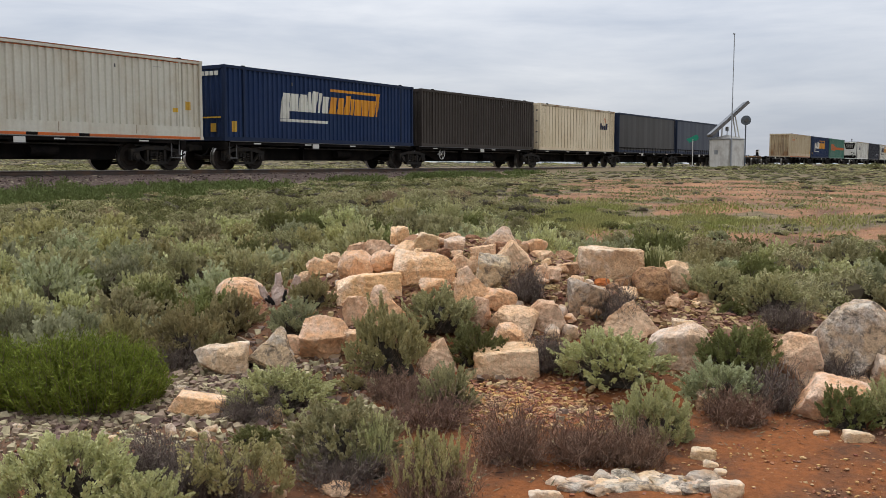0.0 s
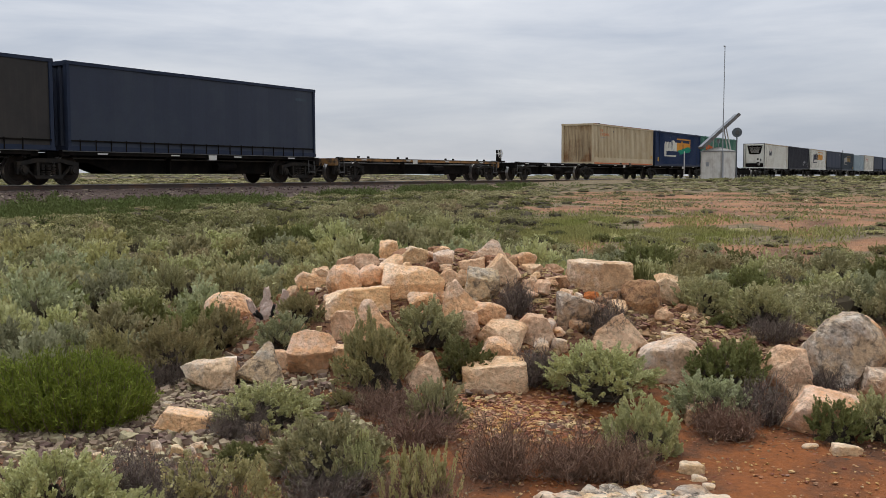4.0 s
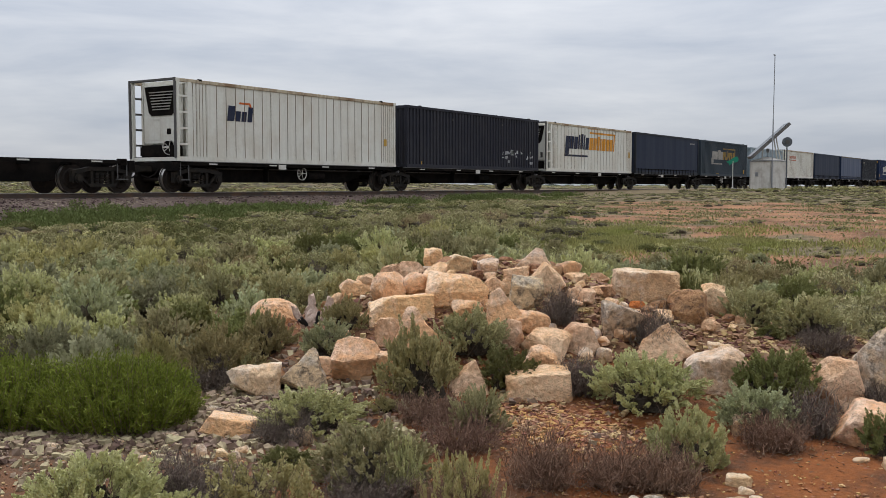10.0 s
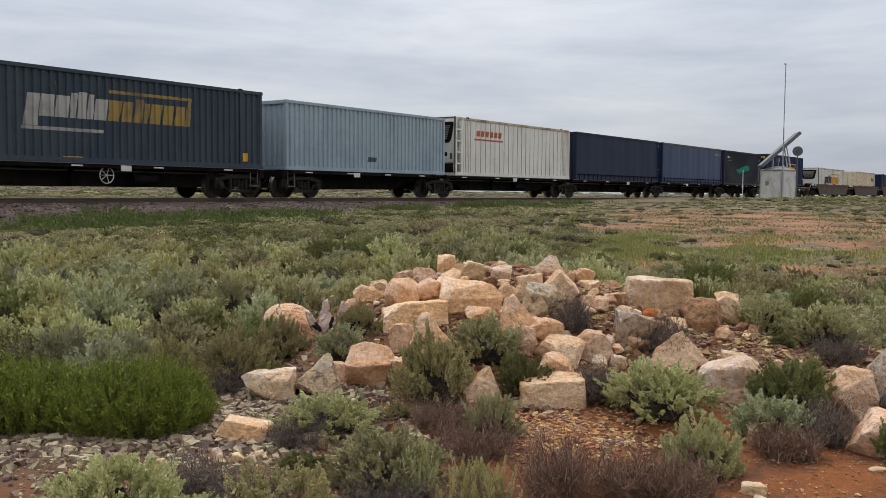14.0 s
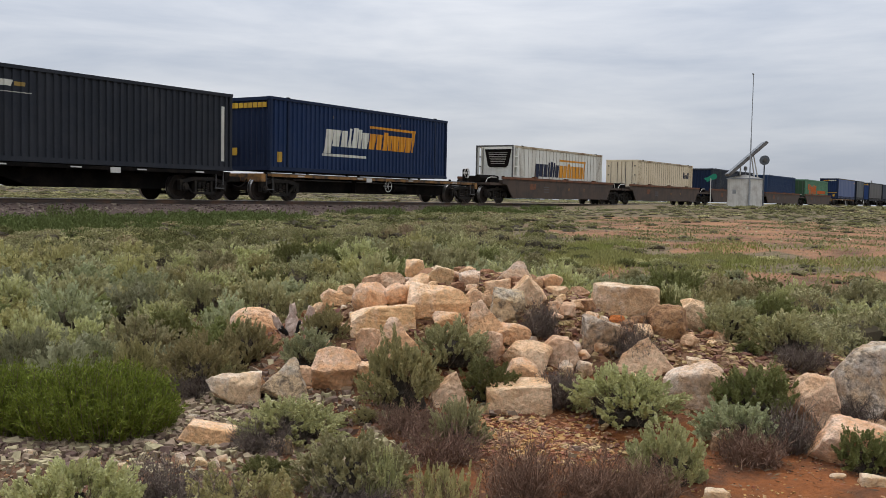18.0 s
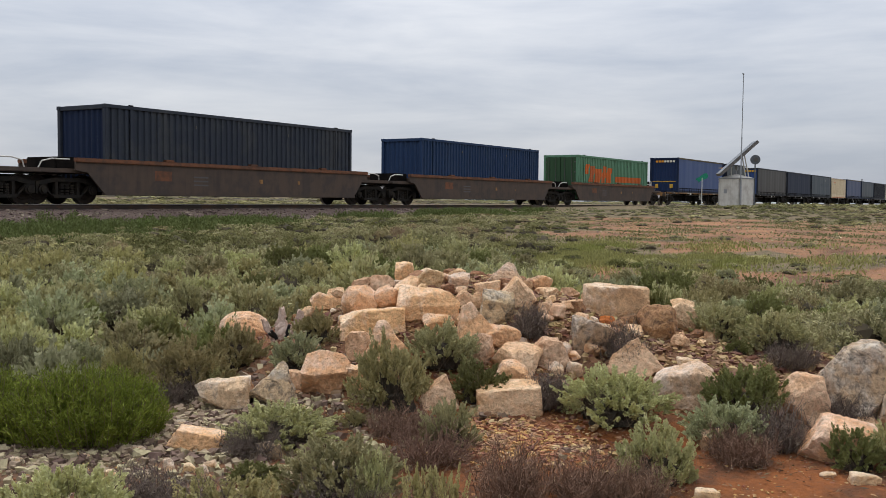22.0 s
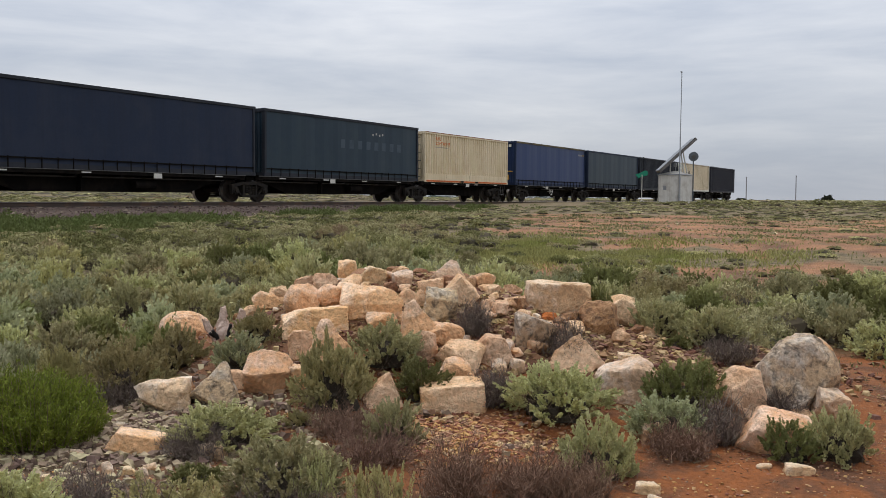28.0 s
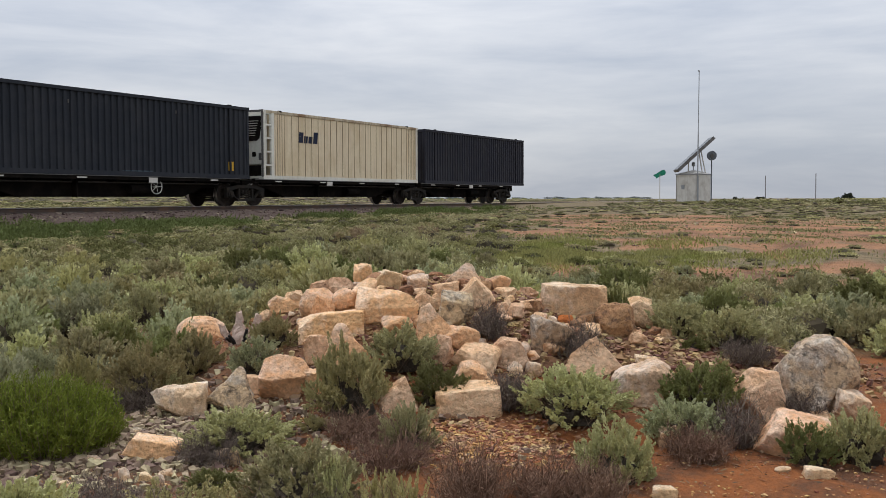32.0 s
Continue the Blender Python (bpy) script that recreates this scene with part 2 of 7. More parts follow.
# core colour of the plain's bushes, dark to paint shade in their gaps
M_BUSH_SHADE = material("bush_shade", (0.065, 0.054, 0.032), 0.95, var=0.3, scale=0.8, fine=20, second=(0.07, 0.054, 0.032), amount=0.5)
M_DARK_BUSH = leaf_material("dark_far_leaf", (0.055, 0.06, 0.035), (0.04, 0.045, 0.03))
M_STUMP = material("weathered_wood", (0.62, 0.47, 0.38), 0.9, var=0.3, scale=6, fine=40, second=(0.40, 0.27, 0.20), amount=0.5, bump=0.02, bump_scale=30)
M_CHAR = material("charred_wood", (0.02, 0.018, 0.016), 0.9, var=0.3, scale=8)
M_CHIP = material("soil_chip", (0.336, 0.161, 0.071), 0.95, var=0.25, scale=7, fine=30, second=(0.400, 0.270, 0.163), amount=0.4, island=0.4)
M_STEM = material("woody_stem", (0.16, 0.115, 0.08), 0.95, var=0.2, scale=8)


# ---- building helpers ----
def array_mesh(name, verts, quads, mat):
    """A mesh from whole arrays, for large fields of leaves, blades and pebbles."""
    me = bpy.data.meshes.new(name)
    verts = np.asarray(verts, np.float32)
    me.vertices.add(len(verts))
    me.vertices.foreach_set("co", verts.ravel())
    faces = np.asarray(quads, np.int32)
    k = faces.shape[1]
    me.loops.add(faces.size)
    me.loops.foreach_set("vertex_index", faces.ravel())
    me.polygons.add(len(faces))
    me.polygons.foreach_set("loop_start", np.arange(0, faces.size, k, dtype=np.int32))
    me.materials.append(mat)
    me.update(calc_edges=True)
    me.shade_flat()
    return me


def part(name, bm, mat, parent, label=""):
    """Links a bmesh as one mesh object under a thing or under a part."""
    me = bpy.data.meshes.new(name)
    bm.to_mesh(me)
    bm.free()
    me.materials.append(mat)
    return share(name, me, parent, label)


def share(name, me, parent, label="", at=None):
    ob = new(name, me)
    ob.parent = parent
    if at is not None:
        ob.matrix_basis = at
    if label:
        ob["label"] = label
    return ob


def add_box(bm, x0, x1, y0, y1, z0, z1, bevel=0.0):
    m = Matrix.LocRotScale(((x0 + x1) / 2, (y0 + y1) / 2, (z0 + z1) / 2), None, (abs(x1 - x0), abs(y1 - y0), abs(z1 - z0)))
    made = bmesh.ops.create_cube(bm, size=1, matrix=m)
    if bevel:
        edges = list({e for v in made["verts"] for e in v.link_edges})
        bmesh.ops.bevel(bm, geom=edges, offset=bevel, segments=2, affect="EDGES")
    return bm


def box(x0, x1, y0, y1, z0, z1, bevel=0.0):
    return add_box(bmesh.new(), x0, x1, y0, y1, z0, z1, bevel)


def add_rod(bm, a, b, r, seg=8, r2=None):
    a, b = Vector(a), Vector(b)
    d = b - a
    m = Matrix.Translation((a + b) / 2) @ d.to_track_quat("Z", "Y").to_matrix().to_4x4()
    bmesh.ops.create_cone(bm, cap_ends=True, segments=seg, radius1=r, radius2=r if r2 is None else r2, depth=d.length, matrix=m)
    return bm


def rod(a, b, r, seg=8, r2=None):
    return add_rod(bmesh.new(), a, b, r, seg, r2)


def add_prism(bm, outline, y0, y1):
    """An outline in x and z, given thickness from y0 to y1."""
    a = [bm.verts.new((x, y0, z)) for x, z in outline]
    b = [bm.verts.new((x, y1, z)) for x, z in outline]
    bm.faces.new(a)
    bm.faces.new(b[::-1])
    for i in range(len(a)):
        j = (i + 1) % len(a)
        bm.faces.new((a[j], a[i], b[i], b[j]))
    bmesh.ops.recalc_face_normals(bm, faces=bm.faces)
    return bm


# ---- the lie of the land ----
RAIL_Z = 1.36
TRACK_Y = 27.26
PILE = (7.55, 4.45)
PILE_WAY = (0.861, 0.509)


def land(x, y):
    """Height of the natural ground: it rises gently from the camera to the line."""
    x, y = np.asarray(x, float), np.asarray(y, float)
    r = np.hypot(x, y)
    z = np.interp(r, (0, 7, 12, 18, 28, 45, 70, 150, 400, 1000, 4000), (0, 0.0, 0.10, 0.32, 0.70, 1.05, 1.34, 1.36, 1.3, 1.1, 0.5))
    z = z + 0.05 * np.sin(x * 0.9 + 1.3) * np.sin(y * 0.8 + 0.4) * np.clip(1 - r / 40, 0, 1)
    z = z + 0.02 * np.sin(x * 2.7 + y * 1.1) * np.sin(y * 3.1 - x * 0.7) * np.clip(1 - r / 30, 0, 1)
    u = (x - PILE[0]) * PILE_WAY[1] - (y - PILE[1]) * PILE_WAY[0]
    v = (x - PILE[0]) * PILE_WAY[0] + (y - PILE[1]) * PILE_WAY[1]
    e = (np.abs(u + 0.1) / 1.75) ** 2.4 + (np.abs(v) / 1.75) ** 2.2
    z = z + 0.88 * np.exp(-e)
    # beyond the line the plain swells a little, away from the hut
    swell = np.clip((1.08 - np.arctan2(x, np.maximum(y, 0.01))) / 0.16, 0, 1) * np.clip((y - 36) / 20, 0, 1)
    z = z + 0.62 * np.exp(-((r - 120) / 50) ** 2) * swell
    # low tail of rubble that runs on to one side
    z = z + 0.28 * np.exp(-((u - 2.6) / 1.2) ** 2 - ((v + 0.6) / 0.9) ** 2)
    return z


def land1(x, y):
    return float(land(x, y))


# ---- ground ----
def axis_lines(spans):
    out = []
    for a, b, step in spans:
        out += list(np.arange(a, b, step))
    return np.array(out + [spans[-1][1]])


def build_ground():
    gx = axis_lines([(-4200, -600, 400), (-600, -100, 60), (-100, -20, 10), (-20, 0, 1.0), (0, 13, 0.09), (13, 30, 0.4), (30, 90, 2), (90, 300, 12), (300, 900, 60), (900, 4200, 400)])
    gy = axis_lines([(-4200, -600, 400), (-600, -100, 60), (-100, -20, 10), (-20, -4, 0.8), (-4, 10, 0.09), (10, 32, 0.4), (32, 90, 3), (90, 300, 14), (300, 900, 60), (900, 4200, 400)])
    X, Y = np.meshgrid(gx, gy)
    Z = land(X, Y)
    near = np.hypot(X - 7, Y - 3) < 11
    fx, fy = X[near], Y[near]
    Z[near] += [0.018 * noise.noise((a * 2.2, b * 2.2, 0)) + 0.012 * noise.noise((a * 7, b * 7, 3)) for a, b in zip(fx, fy)]
    ny, nx = X.shape
    v = np.stack([X, Y, Z], -1).reshape(-1, 3)
    i = np.arange((ny - 1) * nx).reshape(ny - 1, nx)[:, :-1].ravel()
    q = np.stack([i, i + 1, i + nx + 1, i + nx], -1)
    me = array_mesh("ground", v, q, M_SOIL)
    cover = me.attributes.new("herb_cover", "FLOAT", "POINT")
    cover.data.foreach_set("value", herb_cover(X, Y).astype(np.float32).ravel())
    for key, field in (("stony_cover", stony(X, Y)), ("plain_soil", np.clip((np.hypot(X, Y) - 11) / 6, 0, 1)), ("gravel_bed", gravel_bed(X, Y))):
        me.attributes.new(key, "FLOAT", "POINT").data.foreach_set("value", field.astype(np.float32).ravel())
    me.shade_smooth()
    tagged(new("ground", me), "red sandy plain with low saltbush and stony patches", "ground", kind="structure")


def bare(x, y):
    """How bare the plain is, 0 to 1: the scalded red patches between shrubs."""
    x, y = np.asarray(x, float), np.asarray(y, float)
    out = np.zeros_like(x)
    for cx, cy, along, a, b in BARE:
        c, s = math.cos(radians(along)), math.sin(radians(along))
        u, v = (x - cx) * c + (y - cy) * s, -(x - cx) * s + (y - cy) * c
        wob = 1 + 0.25 * np.sin(3 * np.arctan2(v / b, u / a) + cx) + 0.15 * np.sin(7 * np.arctan2(v / b, u / a) + cy)
        out = np.maximum(out, np.clip(1.6 - 1.3 * np.hypot(u / a, v / b) * wob, 0, 1))
    d, s = x * PILE_WAY[0] + y * PILE_WAY[1], x * PILE_WAY[1] - y * PILE_WAY[0]
    streak = 0.5 + 0.5 * np.sin(2.6 * d + 1.8 * np.sin(0.42 * s) + 0.9 * np.sin(1.3 * s + d))
    out = out * np.clip(0.45 + 1.2 * streak, 0, 1)
    mottle = 0.5 * np.sin(0.9 * s + 1.7 * np.sin(0.5 * d)) + 0.5 * np.sin(2.3 * s - 1.1 * d) + 0.6 * np.sin(1.6 * d + 0.4 * s)
    for r0, r1, a0, a1, cut in SCALD:
        out = np.maximum(out, polar_zone(x, y, r0, r1, a0, a1) * np.clip(0.9 + 1.1 * (mottle + cut), 0, 1))
    return out


def polar_zone(x, y, r0, r1, a0, a1, soft=1.2, turn=2.0):
    """1 inside a stretch of distance and bearing (degrees) from the viewing place, fading at its rim."""
    r, a = np.hypot(x, y), np.degrees(np.arctan2(x, y))
    rim = np.minimum(np.minimum(r - r0, r1 - r) / soft, np.minimum(a - a0, a1 - a) / turn)
    return np.clip(rim + 0.5, 0, 1)


def low_growth(x, y):
    """Where the plants stay low: the open ground towards the hut."""
    return polar_zone(np.asarray(x, float), np.asarray(y, float), 15.5, 60, 63, 110, 4.0, 9.0)


def heap_axes(x, y):
    return (x - PILE[0]) * PILE_WAY[1] - (y - PILE[1]) * PILE_WAY[0], (x - PILE[0]) * PILE_WAY[0] + (y - PILE[1]) * PILE_WAY[1]


def stony(x, y):
    """Where the soil is mixed with crushed stone: the heap and its tail."""
    u, v = heap_axes(x, y)
    return np.clip(1.5 * np.exp(-((u - 0.4) / 1.9) ** 4 - ((v + 0.1) / 1.25) ** 4) + np.exp(-((u - 2.6) / 1.2) ** 2 - ((v + 0.6) / 0.8) ** 2), 0, 1)


def gravel_bed(x, y):
    """The drab bed of loose gravel at the foot of the heap."""
    u, v = heap_axes(x, y)
    return np.clip(1.6 * np.exp(-((u + 2.8) / 1.7) ** 2 - ((v + 2.4) / 1.4) ** 2), 0, 1)


def herb_cover(x, y):
    r = np.hypot(x, y)
    c = np.interp(r, (0, 8.5, 11, 16, 80, 200), (0.0, 0.08, 0.5, 0.8, 0.9, 0.95))
    return np.clip(c * (1 - bare(x, y)), 0, 1)


# open scalds: nearest and farthest distance, first and last bearing in degrees, how open
SCALD = [(25.5, 39, 65.5, 100, -0.35), (21.6, 24.4, 71, 100, -0.3), (15.6, 17.2, 75.5, 100, 0.2), (16.5, 17.6, 66, 69.5, 0.4), (19.0, 20.4, 47, 54, 0.0)]
# centre, bearing in degrees, half length, half width
BARE = [
    (32.5, 10.6, -53, 4.80, 3.55),
    (31.4, 5.1, -57, 4.32, 4.52),
    (26.1, 3.6, -62, 2.71, 1.72),
    (29.4, 10.0, -54, 2.79, 3.39),
    (25.5, 10.5, -54, 1.58, 1.54),
    (27.4, 7.5, -55, 2.69, 1.82),
    (25.1, 7.1, -67, 1.17, 0.93),
    (26.3, 4.4, -60, 1.64, 1.22),
    (23.1, 7.3, -60, 1.42, 1.70),
    (22.4, 4.5, -67, 0.66, 1.95),
    (28.1, 3.3, -65, 2.14, 8.19),
    (29.1, 6.2, -55, 1.38, 5.73),
    (16.6, 6.9, -71, 0.48, 1.11),
    (17.3, 4.1, -53, 0.96, 0.78),
    (18.8, 2.3, -62, 1.62, 1.05),
    (15.9, 4.2, -59, 0.30, 0.75),
    (16.4, 12.9, -64, 0.30, 0.61),
    (16.4, 14.9, -49, 0.58, 0.81),
    (19.0, 10.5, -55, 0.45, 0.75),
    (24.3, 11.3, -48, 0.71, 1.98),
    (17.9, 12.6, -50, 0.35, 0.58),
    (34.2, 9.7, -55, 1.67, 2.56),
    (12.9, 17.2, -53, 0.74, 0.40),
    (36.4, 12.6, -52, 3.72, 2.51),
]


def soil_material():
    m = material("red_soil", (0.235, 0.078, 0.021), 0.95, var=0.38, scale=2.1, fine=26, bump=0.035, bump_scale=30, second=(0.117, 0.050, 0.023), amount=0.5)
    n, l = m.node_tree.nodes, m.node_tree.links
    bsdf = n["Principled BSDF"]
    src = bsdf.inputs["Base Color"].links[0].from_socket
    for key, tint in (("plain_soil", (0.25, 0.13, 0.068)), ("stony_cover", (0.145, 0.078, 0.042)), ("gravel_bed", (0.125, 0.085, 0.055))):
        pa = n.new("ShaderNodeAttribute")
        pa.attribute_name = key
        pm = n.new("ShaderNodeMix")
        pm.data_type = "RGBA"
        pk = n.new("ShaderNodeMath")
        pk.operation = "MULTIPLY"
        pk.inputs[1].default_value = 0.85
        l.new(pa.outputs["Fac"], pk.inputs[0])
        l.new(pk.outputs[0], pm.inputs["Factor"])
        l.new(src, pm.inputs["A"])
        pm.inputs["B"].default_value = (*tint, 1)
        if key == "plain_soil":  # sandy and stony streaks
            pn = n.new("ShaderNodeTexNoise")
            pn.inputs["Scale"].default_value = 0.7
            pn.inputs["Detail"].default_value = 10
            pn.inputs["Roughness"].default_value = 0.7
            pt = n.new("ShaderNodeTexCoord")
            l.new(pt.outputs["Object"], pn.inputs["Vector"])
            pr = n.new("ShaderNodeValToRGB")
            pr.color_ramp.elements[0].position, pr.color_ramp.elements[0].color = 0.36, (0.11, 0.06, 0.032, 1)
            pr.color_ramp.elements[1].position, pr.color_ramp.elements[1].color = 0.64, (0.37, 0.19, 0.09, 1)
            pr.color_ramp.elements.new(0.5).color = (*tint, 1)
            l.new(pn.outputs["Fac"], pr.inputs[0])
            l.new(pr.outputs[0], pm.inputs["B"])
        src = pm.outputs["Result"]
    at = n.new("ShaderNodeAttribute")
    at.attribute_name = "herb_cover"
    tc = n.new("ShaderNodeTexCoord")
    ns = n.new("ShaderNodeTexNoise")
    ns.inputs["Scale"].default_value = 0.9
    ns.inputs["Detail"].default_value = 9
    ns.inputs["Roughness"].default_value = 0.75
    l.new(tc.outputs["Object"], ns.inputs["Vector"])
    k = n.new("ShaderNodeMath")
    k.operation = "ADD"
    l.new(at.outputs["Fac"], k.inputs[0])
    l.new(ns.outputs["Fac"], k.inputs[1])
    mr = n.new("ShaderNodeMapRange")
    mr.inputs["From Min"].default_value = 0.85
    mr.inputs["From Max"].default_value = 1.15
    mr.inputs["To Max"].default_value = 0.9
    l.new(k.outputs[0], mr.inputs["Value"])
    mx = n.new("ShaderNodeMix")
    mx.data_type = "RGBA"
    l.new(mr.outputs[0], mx.inputs["Factor"])
    l.new(src, mx.inputs["A"])
    g = n.new("ShaderNodeValToRGB")
    g.color_ramp.elements[0].color = (0.085, 0.07, 0.036, 1)
    g.color_ramp.elements[1].color = (0.20, 0.155, 0.085, 1)
    g.color_ramp.elements[0].position, g.color_ramp.elements[1].position = 0.35, 0.65
    n2 = n.new("ShaderNodeTexNoise")
    n2.inputs["Scale"].default_value = 4.0
    n2.inputs["Detail"].default_value = 5
    l.new(tc.outputs["Object"], n2.inputs["Vector"])
    l.new(n2.outputs["Fac"], g.inputs[0])
    l.new(g.outputs[0], mx.inputs["B"])
    l.new(mx.outputs["Result"], bsdf.inputs["Base Color"])
    return m


M_SOIL = soil_material()
build_ground()

# ---- railway line ----
M_RAIL = material("rail_steel", (0.075, 0.055, 0.045), 0.55, 0.6, var=0.2, scale=2, second=(0.12, 0.07, 0.045), amount=0.5)
M_RAIL_TOP = material("rail_head", (0.38, 0.36, 0.34), 0.3, 0.9, var=0.1, scale=1)
M_SLEEPER = material("sleeper_concrete", (0.20, 0.17, 0.15), 0.95, var=0.2, scale=4, random=0.2, bump=0.01)


def build_line():
    xs = np.concatenate([np.arange(-60, 8, 6), np.arange(8, 80, 0.35), np.arange(80, 200, 3), np.arange(200, 2600, 40)])
    prof = [(-5.4, -0.75), (-3.6, -0.44), (-3.0, -0.36), (-1.95, -0.19), (-1.6, -0.165), (1.6, -0.165), (1.95, -0.19), (3.0, -0.36), (4.8, -0.62), (7.0, -0.9)]
    # the profile is refined across the near shoulder, where single stones stand out
    ys = np.concatenate([np.linspace(-5.4, -1.6, 16), [0, 1.6, 1.95, 3.0, 4.8, 7.0]])
    zs = np.interp(ys, [p[0] for p in prof], [p[1] for p in prof])
    X, Yp = np.meshgrid(xs, ys)
    Zp = np.repeat(zs[:, None], len(xs), 1)
    Z = RAIL_Z + Zp
    rough = (X > 5) & (X < 80) & (Yp < -1.5)
    Z[rough] += [0.05 * noise.noise((a * 2.5, b * 4, 7)) for a, b in zip(X[rough], Yp[rough])]
    ny, nx = X.shape
    i = np.arange((ny - 1) * nx).reshape(ny - 1, nx)[:, :-1].ravel()
    me = array_mesh("ballast", np.stack([X, Yp + TRACK_Y, Z], -1).reshape(-1, 3), np.stack([i, i + 1, i + nx + 1, i + nx], -1), M_BALLAST)
    tagged(new("ballast", me), "brown crushed-stone ballast bank under the railway", "ballast", kind="structure")
    rng = np.random.default_rng(5)
    n = 9000
    x = 10 + 62 * rng.random(n) ** 1.3
    yy = -1.55 - 4.6 * rng.random(n) ** 0.9
    z = RAIL_Z + np.interp(yy, [p[0] for p in prof], [p[1] for p in prof])
    pebbles("ballast_stones", np.stack([x, yy + TRACK_Y, z], -1), 0.028 + 0.035 * rng.random(n), M_BALLAST_STONE, rng, "loose ballast stones along the shoulder of the line", "ballast")
    track = tagged(new("railway_track"), "straight single railway track with rusty steel rails on sleepers", "railway track", kind="structure")
    for s in (-0.7525, 0.7525):
        bm = bmesh.new()
        out = [(-0.065, 0), (0.065, 0), (0.065, 0.014), (0.012, 0.03), (0.012, 0.115), (0.034, 0.125), (0.034, 0.152), (-0.034, 0.152), (-0.034, 0.125), (-0.012, 0.115), (-0.012, 0.03), (-0.065, 0.014)]
        a = [bm.verts.new((-60, s + TRACK_Y + y, RAIL_Z - 0.16 + z)) for y, z in out]
        b = [bm.verts.new((2600, s + TRACK_Y + y, RAIL_Z - 0.16 + z)) for y, z in out]
        for k in range(len(a)):
            j = (k + 1) % len(a)
            bm.faces.new((a[k], a[j], b[j], b[k]))
        rail = part("rail", bm, M_RAIL, track)
        part("rail_head", box(-60, 2600, s + TRACK_Y - 0.034, s + TRACK_Y + 0.034, RAIL_Z - 0.008, RAIL_Z), M_RAIL_TOP, rail)
    me = bpy.data.meshes.new("sleeper")
    bm = box(-0.12, 0.12, -1.25, 1.25, -0.28, -0.155, 0.012)
    bm.to_mesh(me)
    bm.free()
    me.materials.append(M_SLEEPER)
    for k in range(200):
        share("sleeper", me, track, at=pose(8 + 0.62 * k, TRACK_Y, RAIL_Z))


def pebbles(name, places, sizes, mat, rng, label, category, flat=0.65):
    """Many small broken stones as one field."""
    base = np.array([(i, j, k) for k in (-1, 1) for i, j in ((-1, -1), (1, -1), (1, 1), (-1, 1))], float) * 0.62
    faces = np.array([(0, 3, 2, 1), (4, 5, 6, 7), (0, 1, 5, 4), (1, 2, 6, 5), (2, 3, 7, 6), (3, 0, 4, 7)])
    n = len(places)
    a = rng.random(n) * 6.283
    tilt = (rng.random((n, 8, 3)) - 0.5) * 0.75
    v = base[None] * (0.7 + 0.6 * rng.random((n, 1, 3))) + tilt
    lean = rng.normal(0, 0.5, (n, 1))
    v = np.stack([v[..., 0] + lean * v[..., 2], v[..., 1], v[..., 2] * flat - 0.4 * lean * v[..., 0]], -1)
    c, s = np.cos(a)[:, None], np.sin(a)[:, None]
    v = np.stack([v[..., 0] * c - v[..., 1] * s, v[..., 0] * s + v[..., 1] * c, v[..., 2]], -1) * np.asarray(sizes)[:, None, None] + np.asarray(places)[:, None]
    f = (faces[None] + 8 * np.arange(n)[:, None, None]).reshape(-1, 4)
    return tagged(new(name, array_mesh(name, v.reshape(-1, 3), f, mat)), label, category, kind="stuff")


build_line()

# ---- train ----
M_UNDER = material("wagon_black", (0.0075, 0.0068, 0.0062), 0.9, var=0.3, scale=2, second=(0.015, 0.012, 0.010), amount=0.5, spec=0.03)
M_BOGIE = material("bogie_grime", (0.020, 0.018, 0.016), 0.75, var=0.35, scale=5, second=(0.031, 0.025, 0.019), amount=0.5, spec=0.06)
M_WHEEL = material("wheel_steel", (0.026, 0.021, 0.018), 0.6, 0.3, var=0.25, scale=6, second=(0.041, 0.030, 0.022), amount=0.4, spec=0.06)
M_TREAD = material("wheel_tread", (0.35, 0.33, 0.31), 0.35, 0.9, var=0.1)
M_WELL = material("well_brown", (0.085, 0.058, 0.042), 0.8, var=0.25, scale=1.5, second=(0.06, 0.045, 0.037), amount=0.5, dirt=(0.04, 0.03, 0.025), streak=0.4)
M_WELL_TOP = material("well_rust", (0.17, 0.07, 0.035), 0.85, var=0.3, scale=3, second=(0.10, 0.05, 0.03), amount=0.5)
M_DECK = material("deck_rust", (0.29, 0.15, 0.05), 0.85, var=0.3, scale=2, second=(0.07, 0.048, 0.035), amount=0.5)
M_PLATE = material("plate_white", (0.55, 0.53, 0.48), 0.7, var=0.15, scale=5)
M_STEEL = material("dull_steel", (0.10, 0.095, 0.09), 0.7, 0.3, var=0.2, scale=5)
PAINT = {}


